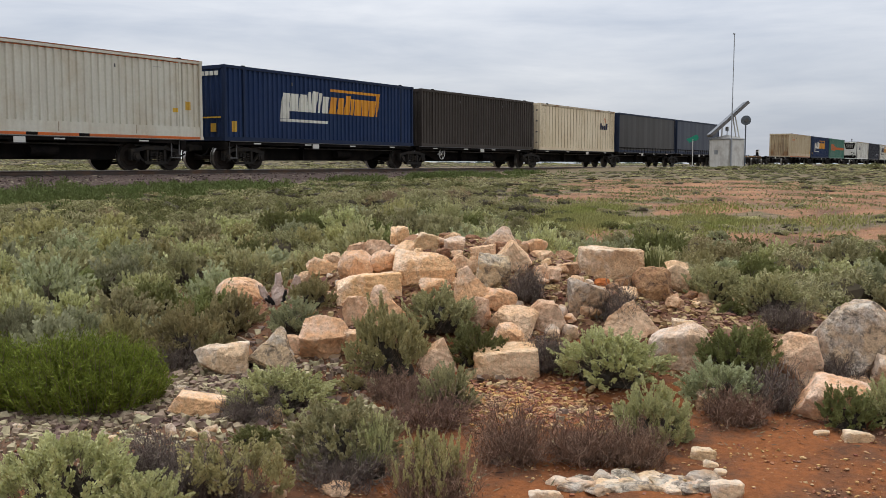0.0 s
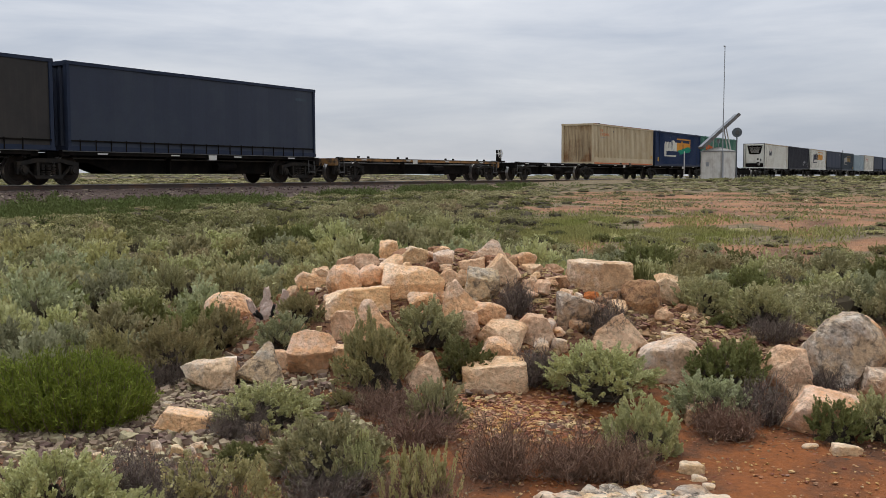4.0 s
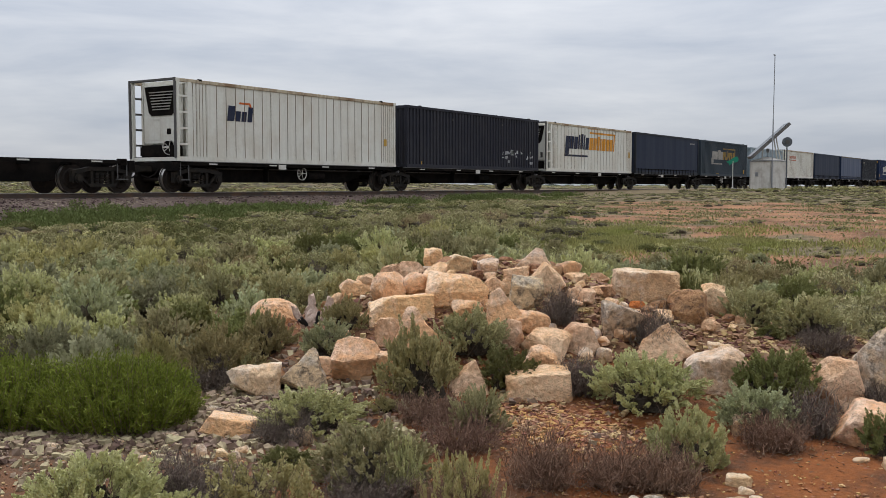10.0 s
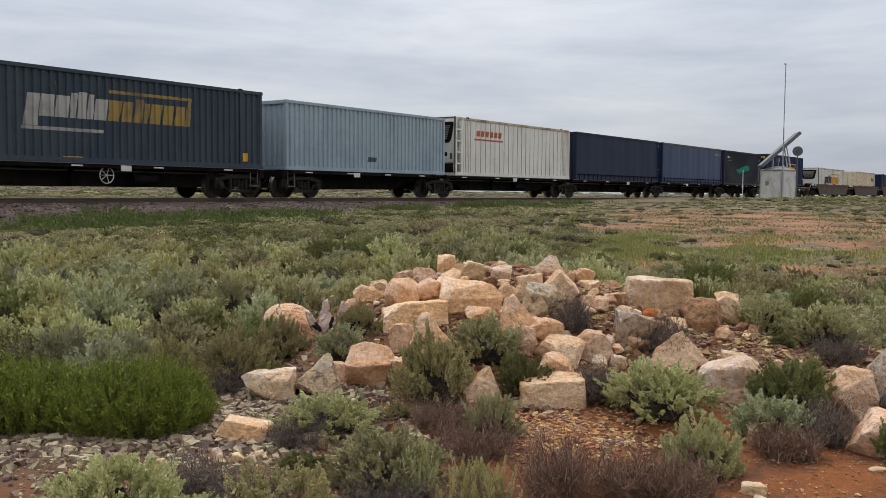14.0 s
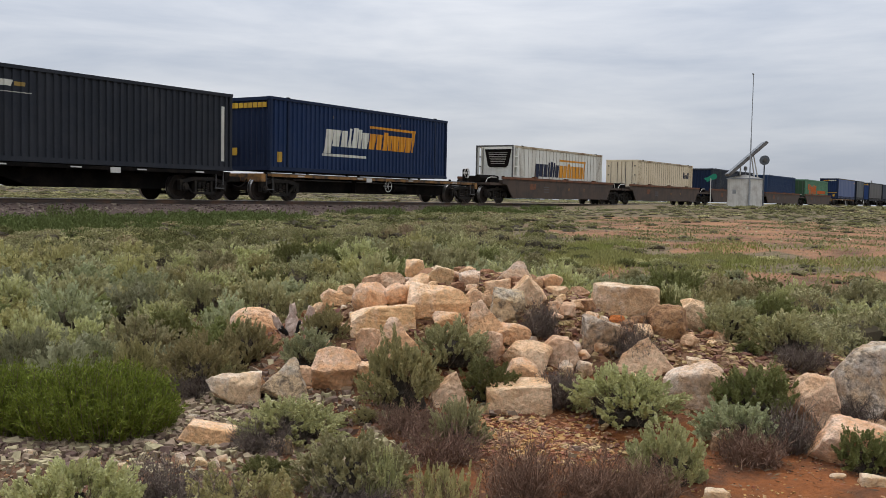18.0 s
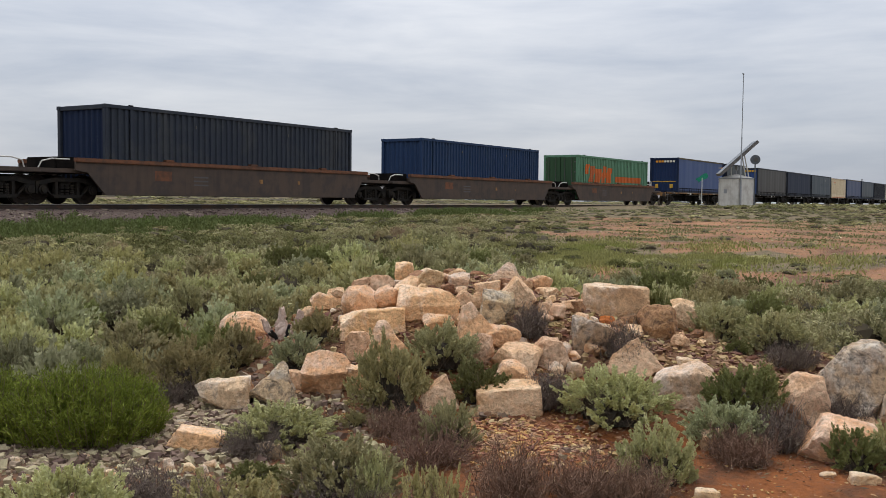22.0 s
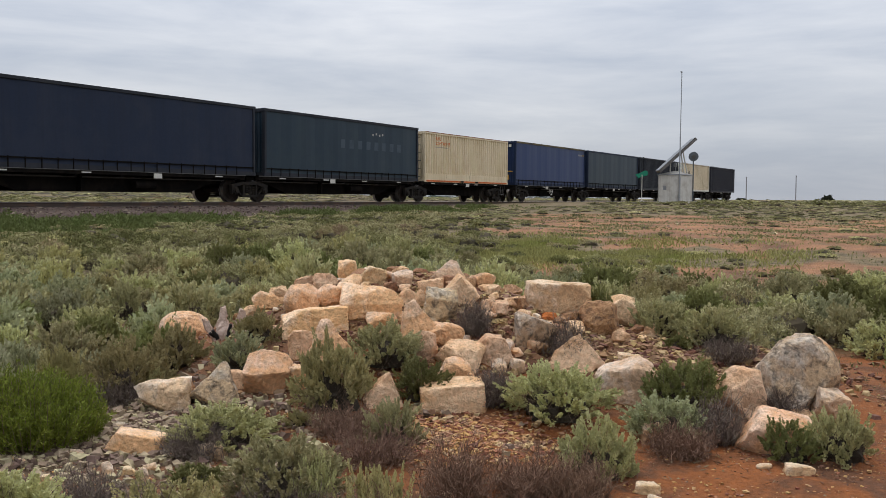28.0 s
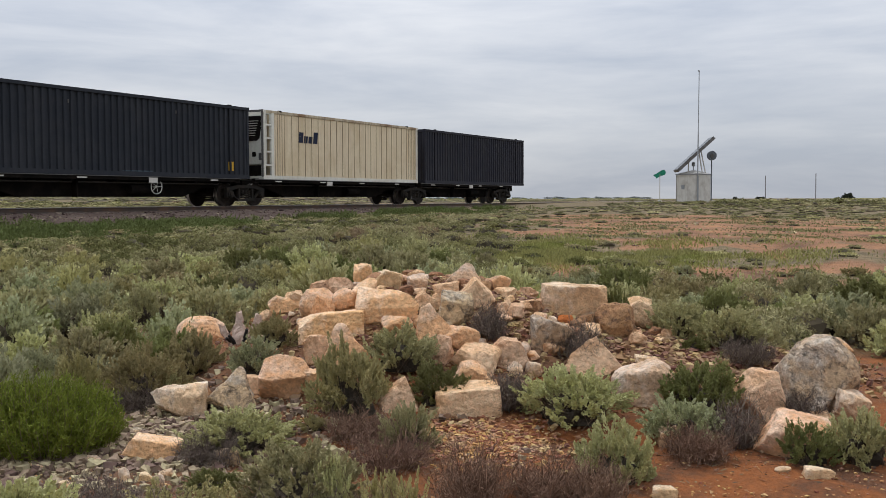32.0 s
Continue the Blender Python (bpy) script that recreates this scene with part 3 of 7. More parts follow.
def paint(key):
    """Container paint by name, made once."""
    table = {
        "cream": ((0.56, 0.53, 0.44), (0.50, 0.45, 0.35), (0.22, 0.13, 0.07), 0.35), "warm_cream": ((0.68, 0.575, 0.40), (0.61, 0.50, 0.33), (0.25, 0.13, 0.06), 0.4),
        "tan": ((0.50, 0.41, 0.27), (0.44, 0.345, 0.215), (0.17, 0.08, 0.035), 0.5), "rusty_tan": ((0.42, 0.32, 0.19), (0.26, 0.14, 0.065), (0.06, 0.028, 0.016), 1.5),
        "blue": ((0.0140, 0.0285, 0.076), (0.0185, 0.033, 0.080), (0.02, 0.03, 0.06), 0.4), "navy": ((0.0125, 0.0215, 0.050), (0.0165, 0.026, 0.054), (0.02, 0.025, 0.04), 0.4),
        "steel_blue": ((0.020, 0.041, 0.094), (0.026, 0.047, 0.096), (0.03, 0.04, 0.06), 0.4),
        "slate": ((0.042, 0.055, 0.068), (0.052, 0.064, 0.074), (0.02, 0.025, 0.03), 0.45), "black": ((0.025, 0.026, 0.035), (0.033, 0.033, 0.040), (0.06, 0.045, 0.035), 0.3),
        "brown_black": ((0.050, 0.0405, 0.033), (0.058, 0.047, 0.039), (0.025, 0.02, 0.018), 0.5),
        "charcoal": ((0.025, 0.028, 0.035), (0.033, 0.035, 0.041), (0.02, 0.02, 0.02), 0.45),
        "green": ((0.062, 0.165, 0.122), (0.115, 0.195, 0.145), (0.05, 0.09, 0.07), 0.35), "pale_green": ((0.1088, 0.2312, 0.1394), (0.1020, 0.2108, 0.1292), (0.08, 0.10, 0.07), 0.4),
        "dark_green": ((0.035, 0.075, 0.036), (0.045, 0.08, 0.04), (0.03, 0.03, 0.02), 0.5), "grey": ((0.30, 0.36, 0.39), (0.25, 0.31, 0.34), (0.14, 0.16, 0.17), 0.4), "white": ((0.66, 0.65, 0.58), (0.60, 0.57, 0.49), (0.30, 0.24, 0.17), 0.3),
        "brown_curtain": ((0.0335, 0.029, 0.0255), (0.025, 0.022, 0.020), (0.075, 0.06, 0.048), 0.35), "blue_curtain": ((0.028, 0.060, 0.175), (0.033, 0.066, 0.172), (0.03, 0.05, 0.10), 0.35),
        "dull_blue_curtain": ((0.0165, 0.0345, 0.088), (0.020, 0.039, 0.090), (0.03, 0.05, 0.08), 0.35), "mid_blue_curtain": ((0.021, 0.040, 0.112), (0.026, 0.045, 0.112), (0.03, 0.04, 0.08), 0.35),
        "violet_curtain": ((0.026, 0.032, 0.050), (0.031, 0.038, 0.054), (0.03, 0.04, 0.07), 0.35),
        "grey_curtain": ((0.0238, 0.0340, 0.0399), (0.0289, 0.0382, 0.0425), (0.03, 0.03, 0.028), 0.5), "blue_black": ((0.020, 0.028, 0.050), (0.025, 0.032, 0.052), (0.02, 0.02, 0.025), 0.4),
        "teal_curtain": ((0.0160, 0.0320, 0.0480), (0.0208, 0.0368, 0.0496), (0.02, 0.03, 0.04), 0.4),
        "logo_white": ((0.62, 0.60, 0.52), (0.5, 0.48, 0.42), None, 0), "logo_yellow": ((0.62, 0.27, 0.03), (0.52, 0.23, 0.04), None, 0),
        "logo_navy": ((0.016, 0.021, 0.045), (0.028, 0.033, 0.055), None, 0), "logo_orange": ((0.55, 0.13, 0.03), (0.40, 0.12, 0.05), None, 0),
        "logo_faded": ((0.36, 0.34, 0.30), (0.24, 0.23, 0.21), None, 0), "logo_faded_yellow": ((0.30, 0.20, 0.06), (0.16, 0.12, 0.07), None, 0),
        "logo_red": ((0.42, 0.10, 0.05), (0.35, 0.12, 0.07), None, 0), "logo_dim": ((0.065, 0.085, 0.105), (0.045, 0.06, 0.075), None, 0),
        "rail_dirty": ((0.50, 0.43, 0.31), (0.26, 0.17, 0.10), (0.08, 0.05, 0.03), 0.9), "weathered_navy": ((0.036, 0.042, 0.054), (0.052, 0.055, 0.060), (0.02, 0.025, 0.045), 0.9), "rail_worn": ((0.13, 0.105, 0.055), (0.05, 0.045, 0.04), (0.03, 0.025, 0.02), 0.6), "rust_edge": ((0.22, 0.075, 0.035), (0.30, 0.12, 0.06), None, 0), "seam": ((0.17, 0.125, 0.08), (0.26, 0.20, 0.13), None, 0), "scrawl": ((0.42, 0.42, 0.42), (0.3, 0.3, 0.3), None, 0), "marker_yellow": ((0.60, 0.36, 0.04), (0.45, 0.27, 0.05), None, 0),
    }
    if key not in PAINT:
        a, b, d, k = table[key]
        PAINT[key] = material(key + "_paint", a, 0.45 if "curtain" in key else 0.62, spec=0.2 if "curtain" in key else 0.12, var=0.08, scale=0.7, fine=12, second=b, amount=0.5, dirt=d, streak=0.55 * k, bump=0.004, bump_scale=2.5)
    return PAINT[key]


HALF_W = 1.219
HIGH = 2.83
PITCH = 0.277


def rib(x):
    """Depth of the pressed-steel corrugation at x along a side."""
    u = (x / PITCH) % 1.0
    if u < 0.40:
        return 0.0
    if u < 0.49:
        return 0.055 * (u - 0.40) / 0.09
    if u < 0.91:
        return 0.055
    return 0.055 * (1.0 - u) / 0.09


def soft_rib(x):
    """Shallow panel joints of an insulated box."""
    u = (x / 0.46) % 1.0
    return 0.012 if u < 0.06 else 0.0


def curtain(x):
    """A curtain hangs in shallow waves."""
    return 0.012 + 0.010 * math.sin(x * 2.1) + 0.006 * math.sin(x * 5.3 + 1)


def sheet(bm, xs, depth, y_out, sign, z0, z1, slant=0.0, lift=0.0, rows=1):
    """A wall that follows the depth profile along x; sign is the way it faces."""
    prev = None
    for x in xs:
        col = []
        for k in range(rows + 1):
            z = z0 + (z1 - z0) * k / rows
            xx = x + slant * (z - z0)
            col.append(bm.verts.new((xx, sign * (y_out - depth(xx) + lift), z)))
        if prev:
            for k in range(rows):
                q = (prev[k], col[k], col[k + 1], prev[k + 1])
                bm.faces.new(q if sign < 0 else q[::-1])
        prev = col
    return bm


def stops(x0, x1, depth):
    if depth is rib:
        out = {x0, x1}
        k = math.floor(x0 / PITCH)
        while k * PITCH < x1:
            out |= {(k + u) * PITCH for u in (0, 0.40, 0.49, 0.91) if x0 < (k + u) * PITCH < x1}
            k += 1
        return sorted(out)
    if depth is soft_rib:
        out = {x0, x1}
        k = math.floor(x0 / 0.46)
        while k * 0.46 < x1:
            out |= {(k + u) * 0.46 for u in (0, 0.002, 0.058, 0.06) if x0 < (k + u) * 0.46 < x1}
            k += 1
        return sorted(out)
    return list(np.linspace(x0, x1, max(2, int((x1 - x0) / 0.35) + 2)))


def patch(box_thing, spec, name="marking"):
    """A painted shape on the near side of a container: paint, x0, x1, z0, z1, slant."""
    key, x0, x1, z0, z1, slant = spec
    depth = box_thing["profile"]
    fn = {"rib": rib, "soft": soft_rib, "curtain": curtain}[depth]
    bm = bmesh.new()
    rows = max(1, math.ceil((z1 - z0) * abs(slant) / 0.012)) if slant else 1
    for k in range(rows):
        a, b = z0 + (z1 - z0) * k / rows, z0 + (z1 - z0) * (k + 1) / rows
        dx = slant * ((a + b) / 2 - z0)
        sheet(bm, stops(x0 + dx, x1 + dx, fn), fn, HALF_W - 0.03, -1, a, b, 0, 0.005)
    return part(name, bm, paint(key), box_thing)


def operator_mark(thing, x, z, size, first, second):
    """The operator's mark as plain slanted blocks: two words, a line under one and over the other."""
    s = size / 5.5
    xx = x
    for w, low, high in ((0.36, -0.26, 0.58), (0.36, 0, 0.58), (0.33, 0, 0.58), (0.15, 0, 0.68), (0.24, 0, 0.72), (0.15, 0, 0.68), (0.33, 0, 0.58)):
        patch(thing, (first, xx, xx + w * s * 1.14, z + low * s, z + high * s, 0.14))
        xx += (w * 1.14 + 0.055) * s
    mid = xx
    patch(thing, (first, x - 0.05 * s, mid - 0.12 * s, z - 0.36 * s, z - 0.27 * s, 0.14), "underline")
    for w, low, high in ((0.35, 0, 0.58), (0.33, 0, 0.58), (0.24, 0, 0.68), (0.15, 0, 0.58), (0.36, 0, 0.58), (0.35, 0, 0.58), (0.33, 0, 0.58), (0.13, 0, 0.80)):
        patch(thing, (second, xx, xx + w * s * 1.14, z + low * s, z + high * s, 0.14))
        xx += (w * 1.14 + 0.055) * s
    patch(thing, (second, mid + 0.05 * s, xx + 0.08 * s, z + 0.77 * s, z + 0.86 * s, 0.14), "overline")


SHARED = {}


def shared_mesh(name, key, make, mat):
    """A small part's mesh, made once and used by every copy of the part."""
    if key not in SHARED:
        me = bpy.data.meshes.new(name)
        bm = make()
        bm.to_mesh(me)
        bm.free()
        me.materials.append(mat)
        SHARED[key] = me
    return SHARED[key]


def container(x0, x1, style, key, label, end="plain", end_key=None, frame_key=None, marks=(), stripe=False, z=None, high=HIGH):
    """A freight container from x0 to x1 along the train, standing at floor height. The near end faces the front of the train."""
    thing = tagged(new("container"), label, "container", group="containers on the train")
    L = x1 - x0
    thing.matrix_basis = pose(x0, TRACK_Y, FLOOR_Z if z is None else z)
    thing["profile"] = {"steel": "rib", "reefer": "soft", "curtain": "curtain"}[style]
    fn = {"steel": rib, "reefer": soft_rib, "curtain": curtain}[style]
    mat = paint(key)
    fmat = paint(frame_key or key)
    emat = paint(end_key or key)
    lo, hi = 0.16, high - 0.12
    deep = 0.55 if end == "unit" else 0.0
    for sign in (-1, 1):
        part("side_wall", sheet(bmesh.new(), stops(0.12 + deep, L - 0.12, fn), fn, HALF_W - 0.03, sign, lo, hi), mat, thing)
        part("top_rail", box(0.05, L - 0.05, sign * (HALF_W - 0.07), sign * HALF_W, hi, high, 0.012), paint("rail_worn") if key.endswith("blue_curtain") else paint("rail_dirty") if style == "reefer" else fmat, thing)
        part("bottom_rail", box(0.05, L - 0.05, sign * (HALF_W - 0.09), sign * (HALF_W - 0.004), 0.0, lo, 0.012), fmat, thing)
        if style == "steel" and L > 11:  # posts at the lifting points, a little in from the ends
            for x in (1.02, L - 1.12):
                post = part("side_post", box(x, x + 0.10, sign * (HALF_W - 0.05), sign * (HALF_W + 0.001), lo, hi, 0.008), fmat, thing)
                part("lifting_lug", box(x - 0.03, x + 0.13, sign * (HALF_W - 0.10), sign * (HALF_W + 0.003), high - 0.02, high + 0.035, 0.01), M_UNDER, post)
            for x in (0.30 * L, 0.68 * L):
                part("tie_ring", box(x, x + 0.05, sign * (HALF_W - 0.03), sign * (HALF_W + 0.001), 2.3, 2.42, 0.006), M_STEEL, thing)
        if stripe:
            part("lower_panel", box(0.14, L - 0.14, sign * (HALF_W - 0.06), sign * (HALF_W - 0.016), lo, lo + 0.30, 0.008), fmat, thing)
            part("base_stripe", box(0.14, L - 0.14, sign * (HALF_W - 0.03), sign * (HALF_W + 0.002), 0.02, 0.105), paint("logo_orange"), thing)
            for x in (L / 2 - 1.15, L / 2 + 0.75):
                part("fork_pocket", box(x, x + 0.4, sign * (HALF_W - 0.03), sign * (HALF_W + 0.004), 0.015, 0.11), M_UNDER, thing)
            for x in (0.23 * L, 0.5 * L, 0.75 * L):
                part("panel_seam", box(x, x + 0.02, sign * (HALF_W - 0.03), sign * (HALF_W - 0.013), lo, lo + 0.29), paint("seam"), thing)
            part("rust_edge", box(0.06, L - 0.06, sign * (HALF_W - 0.03), sign * (HALF_W + 0.003), high - 0.03, high + 0.004), paint("rust_edge"), thing)
        for x in (0.0, L - 0.13):
            part("corner_post", box(x, x + 0.13, sign * (HALF_W - 0.15), sign * (HALF_W + 0.002), 0.0, high, 0.012), fmat, thing)
            for zz in (0.0, high - 0.115):
                share("corner_casting", shared_mesh("corner_casting", "casting" + (frame_key or key), lambda: box(-0.09, 0.09, -0.08, 0.08, 0, 0.118, 0.008), fmat), thing, at=pose(x + 0.065, sign * (HALF_W - 0.073), zz - 0.001))
    if style == "reefer":  # close ribs at the ends, grimy panel joints between
        for k in range(5):
            for x in (deep + 0.2 + 0.15 * k, L - 0.24 - 0.15 * k):
                share("panel_rib", shared_mesh("panel_rib", "panel_rib%.2f" % high, lambda: box(-0.006, 0.006, -0.003, 0.004, 0.17, high - 0.13), paint("seam")), thing, at=pose(x, -HALF_W + 0.027, 0))
        for x in (1.0, L - 1.1):
            for sign in (-1, 1):
                part("lifting_lug", box(x, x + 0.16, sign * (HALF_W - 0.10), sign * (HALF_W + 0.003), high - 0.05, high + 0.03, 0.01), M_UNDER, thing)
        for k in range(1, int(L / 0.46)):
            if k * 0.46 > deep + 0.95 and k * 0.46 < L - 0.95:
                share("panel_joint", shared_mesh("panel_joint", "panel_joint%.2f" % high, lambda: box(-0.009, 0.009, -0.003, 0.004, 0.17, high - 0.13), paint("seam")), thing, at=pose(k * 0.46 + 0.014, -HALF_W + 0.026, 0))
    # roof, with a faint crown and cross ribs
    bm = bmesh.new()
    prev = None
    for x in np.linspace(0.05 + deep, L - 0.05, 40):
        k = 0.012 if int(x / 0.31) % 2 else 0.0
        row = [bm.verts.new((x, y, high - 0.03 + k + 0.015 * (1 - (y / HALF_W) ** 2))) for y in (-HALF_W + 0.06, 0, HALF_W - 0.06)]
        if prev:
            for a in range(2):
                bm.faces.new((prev[a], row[a], row[a + 1], prev[a + 1]))
        prev = row
    part("roof", bm, fmat, thing)
    part("floor", box(0.05, L - 0.05, -HALF_W + 0.09, HALF_W - 0.09, 0.03, 0.16), M_UNDER, thing)
    # ends
    for x, way in ((deep, -1), (L, 1)):
        bm = bmesh.new()
        n = 40
        prev = None
        for k in range(n + 1):
            y = -HALF_W + 0.14 + (2 * HALF_W - 0.28) * k / n
            d = 0.05 + (rib(y) if style in ("steel", "curtain") else 0.0)
            a, b = bm.verts.new((x - way * d, y, 0.15)), bm.verts.new((x - way * d, y, high - 0.1))
            if prev:
                q = (prev[0], a, b, prev[1])
                bm.faces.new(q if way > 0 else q[::-1])
            prev = (a, b)
        bm.normal_update()
        part("end_wall", bm, emat, thing)
        part("end_header", box(x - way * 0.10, x - way * 0.001, -HALF_W + 0.1, HALF_W - 0.1, high - 0.15, high - 0.006, 0.01), fmat, thing)
        part("end_sill", box(x - way * 0.10, x - way * 0.001, -HALF_W + 0.1, HALF_W - 0.1, 0.004, 0.16, 0.01), fmat, thing)
    if end == "doors":
        for s in (-1, 1):
            door = part("door", box(-0.012, 0.03, 0.02 if s > 0 else -HALF_W + 0.15, HALF_W - 0.15 if s > 0 else -0.02, 0.17, high - 0.16, 0.01), emat, thing)
            for y in (0.32, 0.82):
                share("lock_rod", shared_mesh("lock_rod", "lock_rod", lambda: rod((-0.045, 0, 0.1), (-0.045, 0, 2.68), 0.017, 8), M_STEEL), door, at=pose(0, s * y, 0))
            for zz in (0.45, 1.1, 1.75, 2.4):
                share("hinge", shared_mesh("hinge", "hinge", lambda: box(-0.05, -0.01, -0.06, 0.06, -0.04, 0.04, 0.006), M_STEEL), door, at=pose(0, s * (HALF_W - 0.2), zz))
    if end == "lashed":  # a marker band and two yellow squares on the end wall
        part("marker_band", box(-0.004, 0.02, -1.0, 1.0, 0.86, 0.91), paint("marker_yellow"), thing)
        for y in (-0.62, 0.62):
            part("marker_square", box(-0.006, 0.02, y - 0.13, y + 0.13, 0.34, 0.66), paint("marker_yellow"), thing)
        for k in range(7):
            part("end_mark", box(-0.006, 0.02, -0.9 + 0.24 * k, -0.72 + 0.24 * k, high - 0.38, high - 0.22), paint("logo_yellow" if k > 3 else "logo_white"), thing)
    if end == "stripe":
        for k in range(8):
            part("end_mark", box(-0.006, 0.02, -1.0 + 0.25 * k, -0.8 + 0.25 * k, high - 0.42, high - 0.22), paint("marker_yellow"), thing)
        part("end_mark", box(-0.006, 0.02, 0.55, 0.8, 0.6, 0.9), paint("marker_yellow"), thing)
    if end == "unit":  # a diesel cooling unit in an open frame at the end
        cooler(thing, 0.42, high, paint("white"))
        for sign in (-1, 1):
            part("guard_post", rod((-0.03, sign * (HALF_W - 0.05), 0.1), (-0.03, sign * (HALF_W - 0.05), high + 0.01), 0.045, 8), M_STEEL, thing)
            part("inner_post", box(deep - 0.06, deep + 0.12, sign * (HALF_W - 0.12), sign * (HALF_W - 0.003), 0.0, high, 0.01), fmat, thing)
            for zz in (0.55, 1.1, 1.65, 2.2):
                part("rung", box(0.12, deep - 0.05, sign * (HALF_W - 0.06), sign * (HALF_W - 0.015), zz, zz + 0.07), fmat if sign < 0 else M_STEEL, thing)
        part("front_header", box(-0.05, 0.1, -HALF_W + 0.1, HALF_W - 0.1, high - 0.07, high + 0.006, 0.01), M_STEEL, thing)
        part("front_sill", box(0.0, 0.1, -HALF_W + 0.1, HALF_W - 0.1, 0.004, 0.14, 0.01), fmat, thing)
    if end == "ladder":
        for zz in np.arange(0.3, high - 0.2, 0.42):
            share("rung", shared_mesh("rung", "rung", lambda: rod((-0.03, -0.95, 0), (-0.03, -0.4, 0), 0.02, 6), M_STEEL), thing, at=pose(0, 0, zz))
    if style == "curtain":
        n = int((L - 0.5) / 0.62)
        for k in range(n):
            share("buckle_strap", shared_mesh("buckle_strap", "buckle_strap", lambda: box(-0.018, 0.018, -0.014, 0.012, -0.20, 0.17, 0.004), M_UNDER), thing, at=pose(0.45 + 0.62 * k, -HALF_W - 0.004, 0.2))
        part("curtain_rail", box(0.1, L - 0.1, -HALF_W - 0.012, -HALF_W + 0.03, 0.30, 0.345), M_UNDER, thing)
    for spec in marks:
        patch(thing, spec)
    MOVING.append(thing)
    return thing


def cooler(thing, x, high, mat):
    """The cooling unit of an insulated container: housing, tapering grille, fan slats, hatches and the tank under it."""
    unit = part("cooling_unit", box(x - 0.02, x + 0.10, -0.98, 0.98, 0.62, high - 0.14, 0.03), mat, thing)
    bm = bmesh.new()
    lo, hi = high - 1.22, high - 0.2
    ring = [(-0.52, lo), (0.52, lo), (0.66, lo + 0.12), (0.86, hi), (-0.86, hi), (-0.66, lo + 0.12)]
    f = [bm.verts.new((x - 0.05, y, z)) for y, z in ring]
    g = [bm.verts.new((x - 0.015, y, z)) for y, z in ring]
    bm.faces.new(f[::-1])
    for k in range(6):
        bm.faces.new((f[k], f[(k + 1) % 6], g[(k + 1) % 6], g[k]))
    bmesh.ops.recalc_face_normals(bm, faces=bm.faces)
    part("grille", bm, M_UNDER, unit)
    for k in range(7):
        w = 0.44 + 0.03 * k
        part("slat", box(x - 0.066, x - 0.048, -w, w, lo + 0.2 + 0.1 * k, lo + 0.235 + 0.1 * k), paint("logo_faded"), unit)
    part("service_hatch", box(x - 0.03, x, 0.1, 0.7, 0.75, 1.45, 0.01), mat, unit)
    part("control_box", box(x - 0.04, x, -0.45, -0.25, 0.95, 1.15, 0.01), M_UNDER, unit)
    part("control_box", box(x - 0.035, x, -0.75, -0.6, 0.8, 1.1, 0.01), M_STEEL, unit)
    part("fuel_tank", box(x - 0.22, x + 0.06, -1.0, 1.0, 0.14, 0.58, 0.06), M_UNDER, thing)


def lettering(thing, words, x, z, height, key):
    """Stencilled words on the near side of a container."""
    cu = bpy.data.curves.new("lettering", "FONT")
    cu.body, cu.size, cu.extrude = words, height * 1.38, 0.002
    tmp = bpy.data.objects.new("lettering", cu)
    me = bpy.data.meshes.new_from_object(tmp)
    bpy.data.objects.remove(tmp)
    me.materials.clear()
    me.materials.append(paint(key))
    return share("lettering", me, thing, at=pose(x, -HALF_W + 0.024, z, 90))


MOVING = []
WHEELSETS = []
FLOOR_Z = 2.44


def wheelset_mesh():
    bm = bmesh.new()
    for s in (-1, 1):
        y = 0.74 * s
        add_rod(bm, (0, y - 0.065 * s, 0), (0, y + 0.065 * s, 0), 0.455, 28)
        add_rod(bm, (0, y - 0.095 * s, 0), (0, y - 0.065 * s, 0), 0.485, 28)
        add_rod(bm, (0, y + 0.065 * s, 0), (0, y + 0.085 * s, 0), 0.33, 20, 0.30)
        add_rod(bm, (0, y + 0.085 * s, 0), (0, y + 0.27 * s, 0), 0.11, 12)
        for k in range(3):  # balance holes read as small raised bosses
            a = k * 2.094
            add_rod(bm, (0.39 * math.cos(a), y + 0.06 * s, 0.39 * math.sin(a)), (0.39 * math.cos(a), y + 0.075 * s, 0.39 * math.sin(a)), 0.03, 6)
    add_rod(bm, (0, -0.75, 0), (0, 0.75, 0), 0.085, 10)
    return bm


